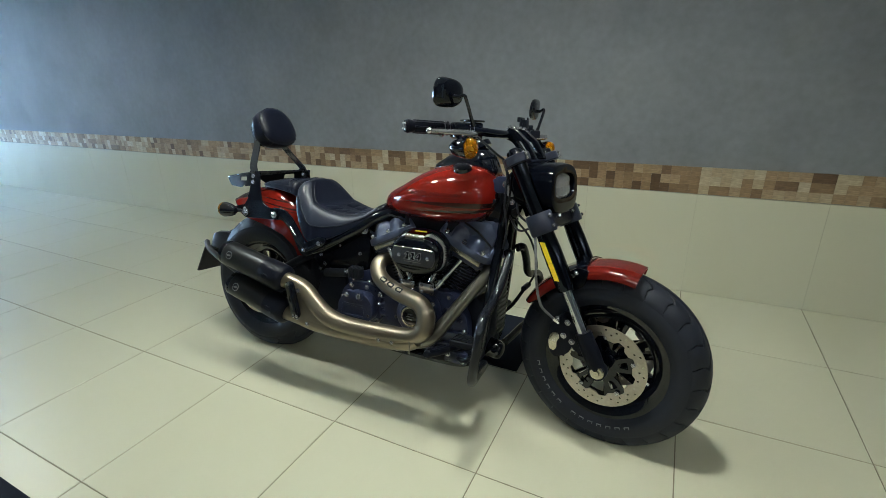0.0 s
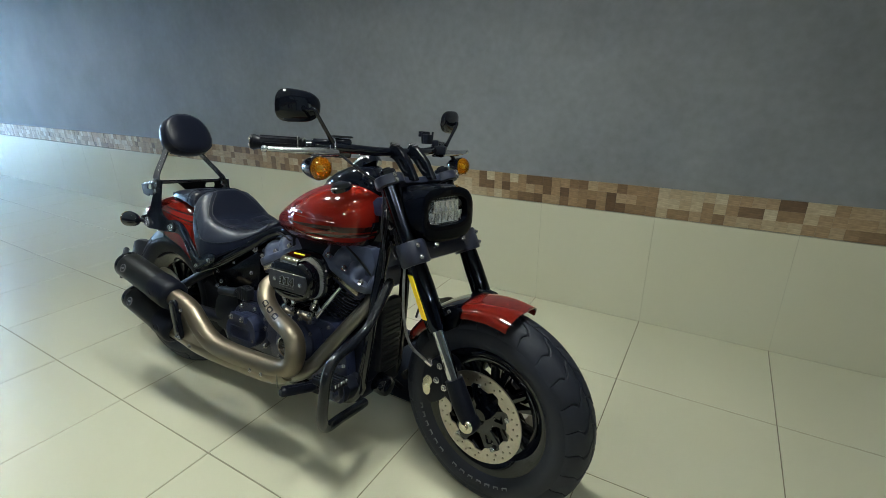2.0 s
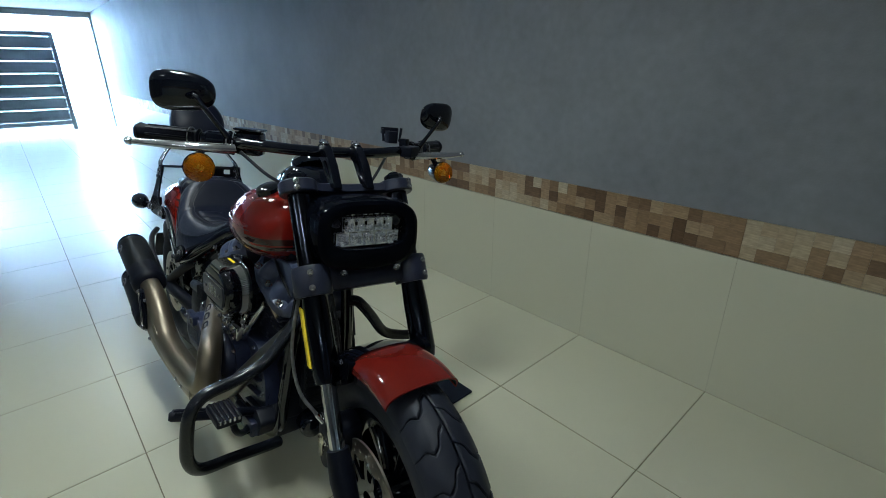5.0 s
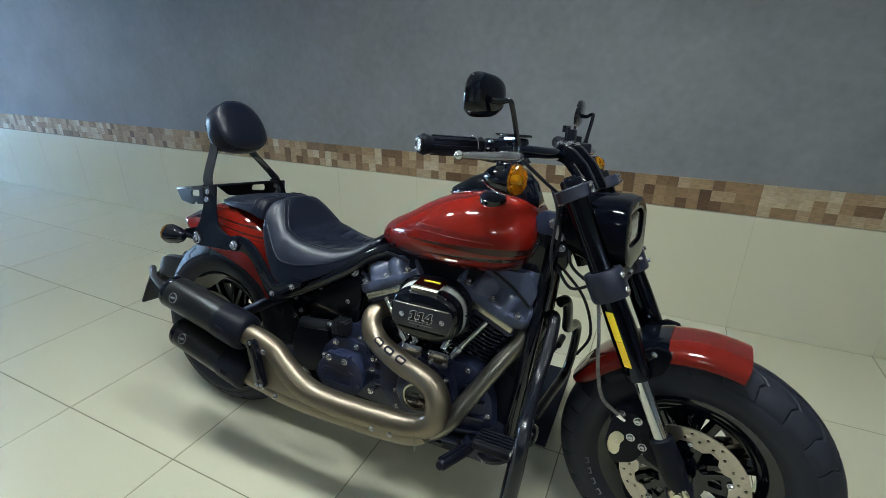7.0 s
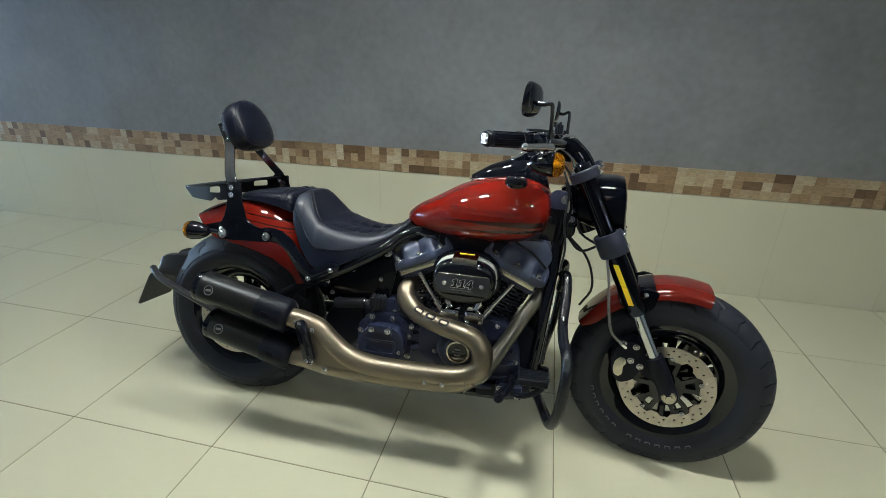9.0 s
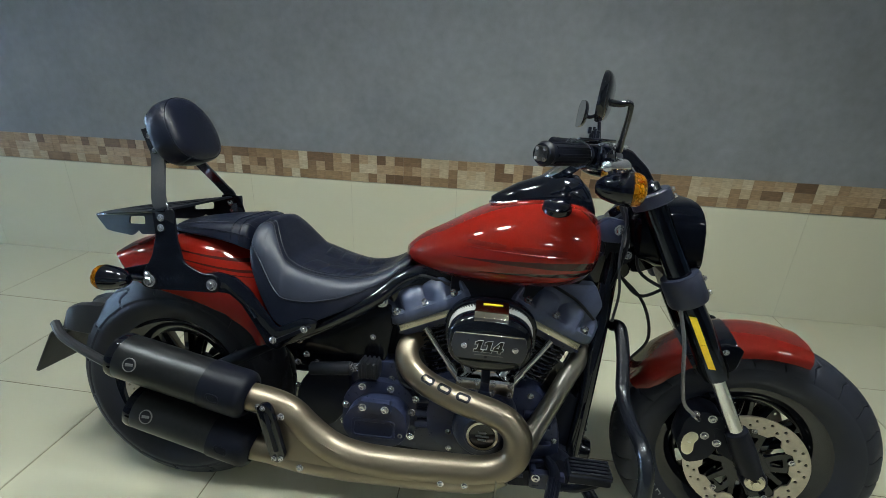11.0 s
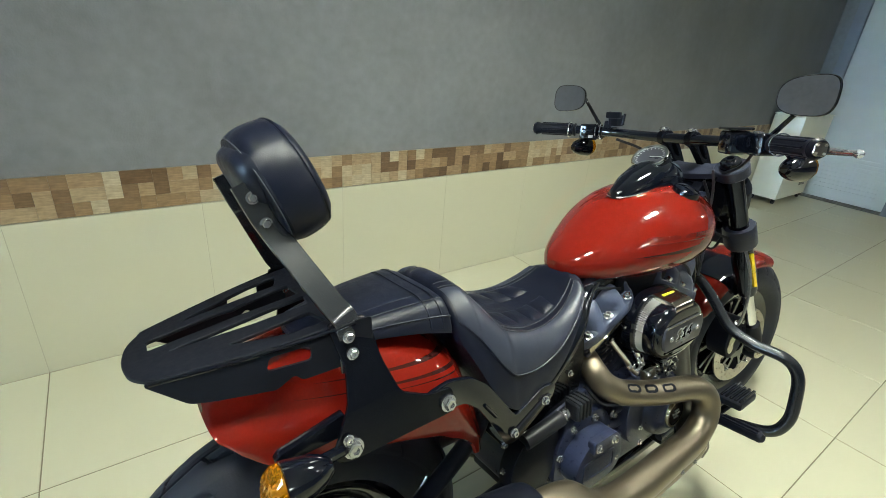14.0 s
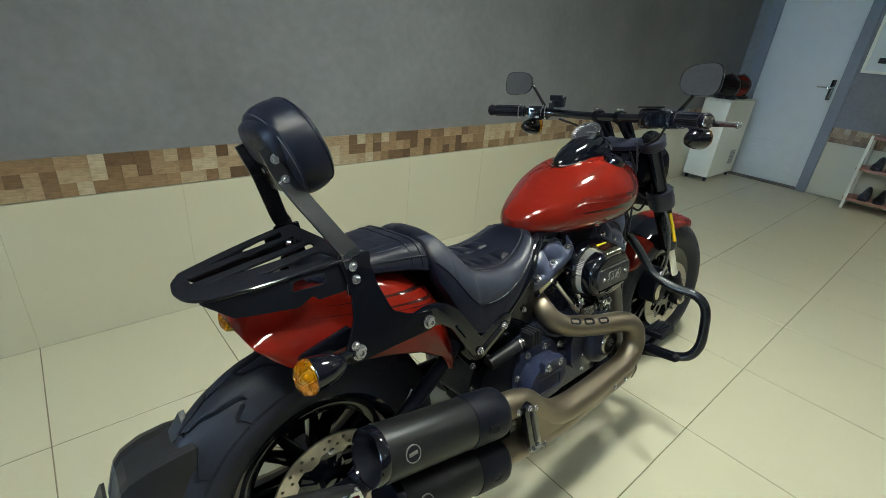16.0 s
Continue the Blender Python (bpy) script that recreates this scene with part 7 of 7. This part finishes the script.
# ---- tiles and mosaic blocks ----
def tile_mesh(name, sx, sy, t, mat, bevel=0.0015):
    bm = bmesh.new()
    a, b = sx / 2, sy / 2
    lo = [bm.verts.new(q) for q in ((-a, -b, -t), (a, -b, -t), (a, b, -t), (-a, b, -t))]
    md = [bm.verts.new(q) for q in ((-a, -b, -bevel), (a, -b, -bevel), (a, b, -bevel), (-a, b, -bevel))]
    a, b = a - bevel, b - bevel
    hi = [bm.verts.new(q) for q in ((-a, -b, 0), (a, -b, 0), (a, b, 0), (-a, b, 0))]
    bm.faces.new(hi)
    for r, s in ((lo, md), (md, hi)):
        for i in range(4):
            bm.faces.new((r[i], r[(i + 1) % 4], s[(i + 1) % 4], s[i]))
    return finish(bm, name, mat, 0)


GAP = 0.0038
floor_tile = tile_mesh("floor_tile", TILE - GAP, TILE - GAP, 0.003, M_TILE)
for i in range(-20, 9):
    for j in range(-7, 3):
        t = new("tile", floor_tile)
        t.parent = floor
        t.location = (TILE * (i + 0.5), TILE * (j + 0.5), random.uniform(-0.0003, 0.0003))
        t.rotation_euler = (random.uniform(-0.0006, 0.0006), random.uniform(-0.0006, 0.0006), 0)
wall_grout = part("grout", box(WEST_X, EAST_X, WALL_Y - 0.0006, WALL_Y + 0.0095, -0.001, 0.599), M_WGROUT, wall_north)
wall_tile = tile_mesh("wall_tile", TILE - 0.0014, TILE - 0.003, 0.009, M_WTILE, 0.0008)
for i in range(-20, 9):
    t = new("tile", wall_tile)
    t.parent = wall_north
    t.matrix_local = pose(TILE * (i + 0.5), WALL_Y - 0.0015, 0.2985, 90, 0, 0)
end_tile = tile_mesh("end_tile", TILE - 0.003, 0.556, 0.009, M_WTILE)
for j in range(-7, 1):
    yy = DY0 - FR - TILE * (1 - j) + TILE * 0.5 if j < 2 else 0
    if yy - 0.3 > BACK_Y:
        t = new("tile", end_tile)
        t.parent = wall_east
        t.matrix_local = pose(EAST_X - 0.0095, yy, 0.282, 90, 0, -90)

# the stripe of small wooden blocks, 15 cm high
ROW = 0.05
rng = random.Random(7)
blocks = {}


def block_mesh(w, h):
    key = (round(w, 3), round(h, 3))
    if key not in blocks:
        blocks[key] = tile_mesh("block", w - 0.0004, h - 0.0004, 0.008, M_WOODS, 0.0004)
    return blocks[key]


def stripe(parent, place, length, start, near0, near1):
    """Three rows of blocks of mixed size along a wall; place(along, up) gives the pose of a block's face."""
    far = bmesh.new()
    for x0 in np.arange(start, start + length - 0.01, 0.15):
        layout, cells = [], [[0] * 3 for _ in range(3)]
        for r in range(3):
            for c in range(3):
                if cells[r][c]:
                    continue
                w = 2 if c < 2 and not cells[r][c + 1] and rng.random() < 0.28 else 1
                h = 2 if r < 2 and w == 1 and not cells[r + 1][c] and rng.random() < 0.18 else 1
                for a in range(h):
                    for b in range(w):
                        cells[r + a][c + b] = 1
                layout.append((c, r, w, h))
        for c, r, w, h in layout:
            cx, cz = x0 + (c + w / 2) * ROW, 0.602 + (r + h / 2) * ROW
            m = place(cx, cz, rng.uniform(-0.0016, 0.0008))
            if near0 < cx < near1:
                t = new("block", block_mesh(w * ROW, h * ROW))
                t.parent, t.matrix_local = parent, m
            else:
                a, b = w * ROW / 2 - 0.0002, h * ROW / 2 - 0.0002
                vs = [far.verts.new(m @ Vector(q)) for q in ((-a, -b, 0), (a, -b, 0), (a, b, 0), (-a, b, 0), (-a, -b, -0.008), (a, -b, -0.008), (a, b, -0.008), (-a, b, -0.008))]
                for f in ((0, 1, 2, 3), (0, 4, 5, 1), (1, 5, 6, 2), (2, 6, 7, 3), (3, 7, 4, 0)):
                    far.faces.new([vs[k] for k in f])
    if len(far.faces):
        ob = part("blocks", far, M_WOODS2, parent, "", 0)
        tagged(ob, "", "", "", "stuff")
    else:
        far.free()


stripe(wall_north, lambda a, z, d: pose(a, WALL_Y + 0.002 + d, z, 90, 0, 0), 16.95, WEST_X + 0.1, -2.1, 2.6)
stripe(wall_east, lambda a, z, d: pose(EAST_X - 0.0085 + d, a, z - 0.04, 90, 0, -90), DY0 - FR - 0.01 + 4.1, -4.1, 9, 9)
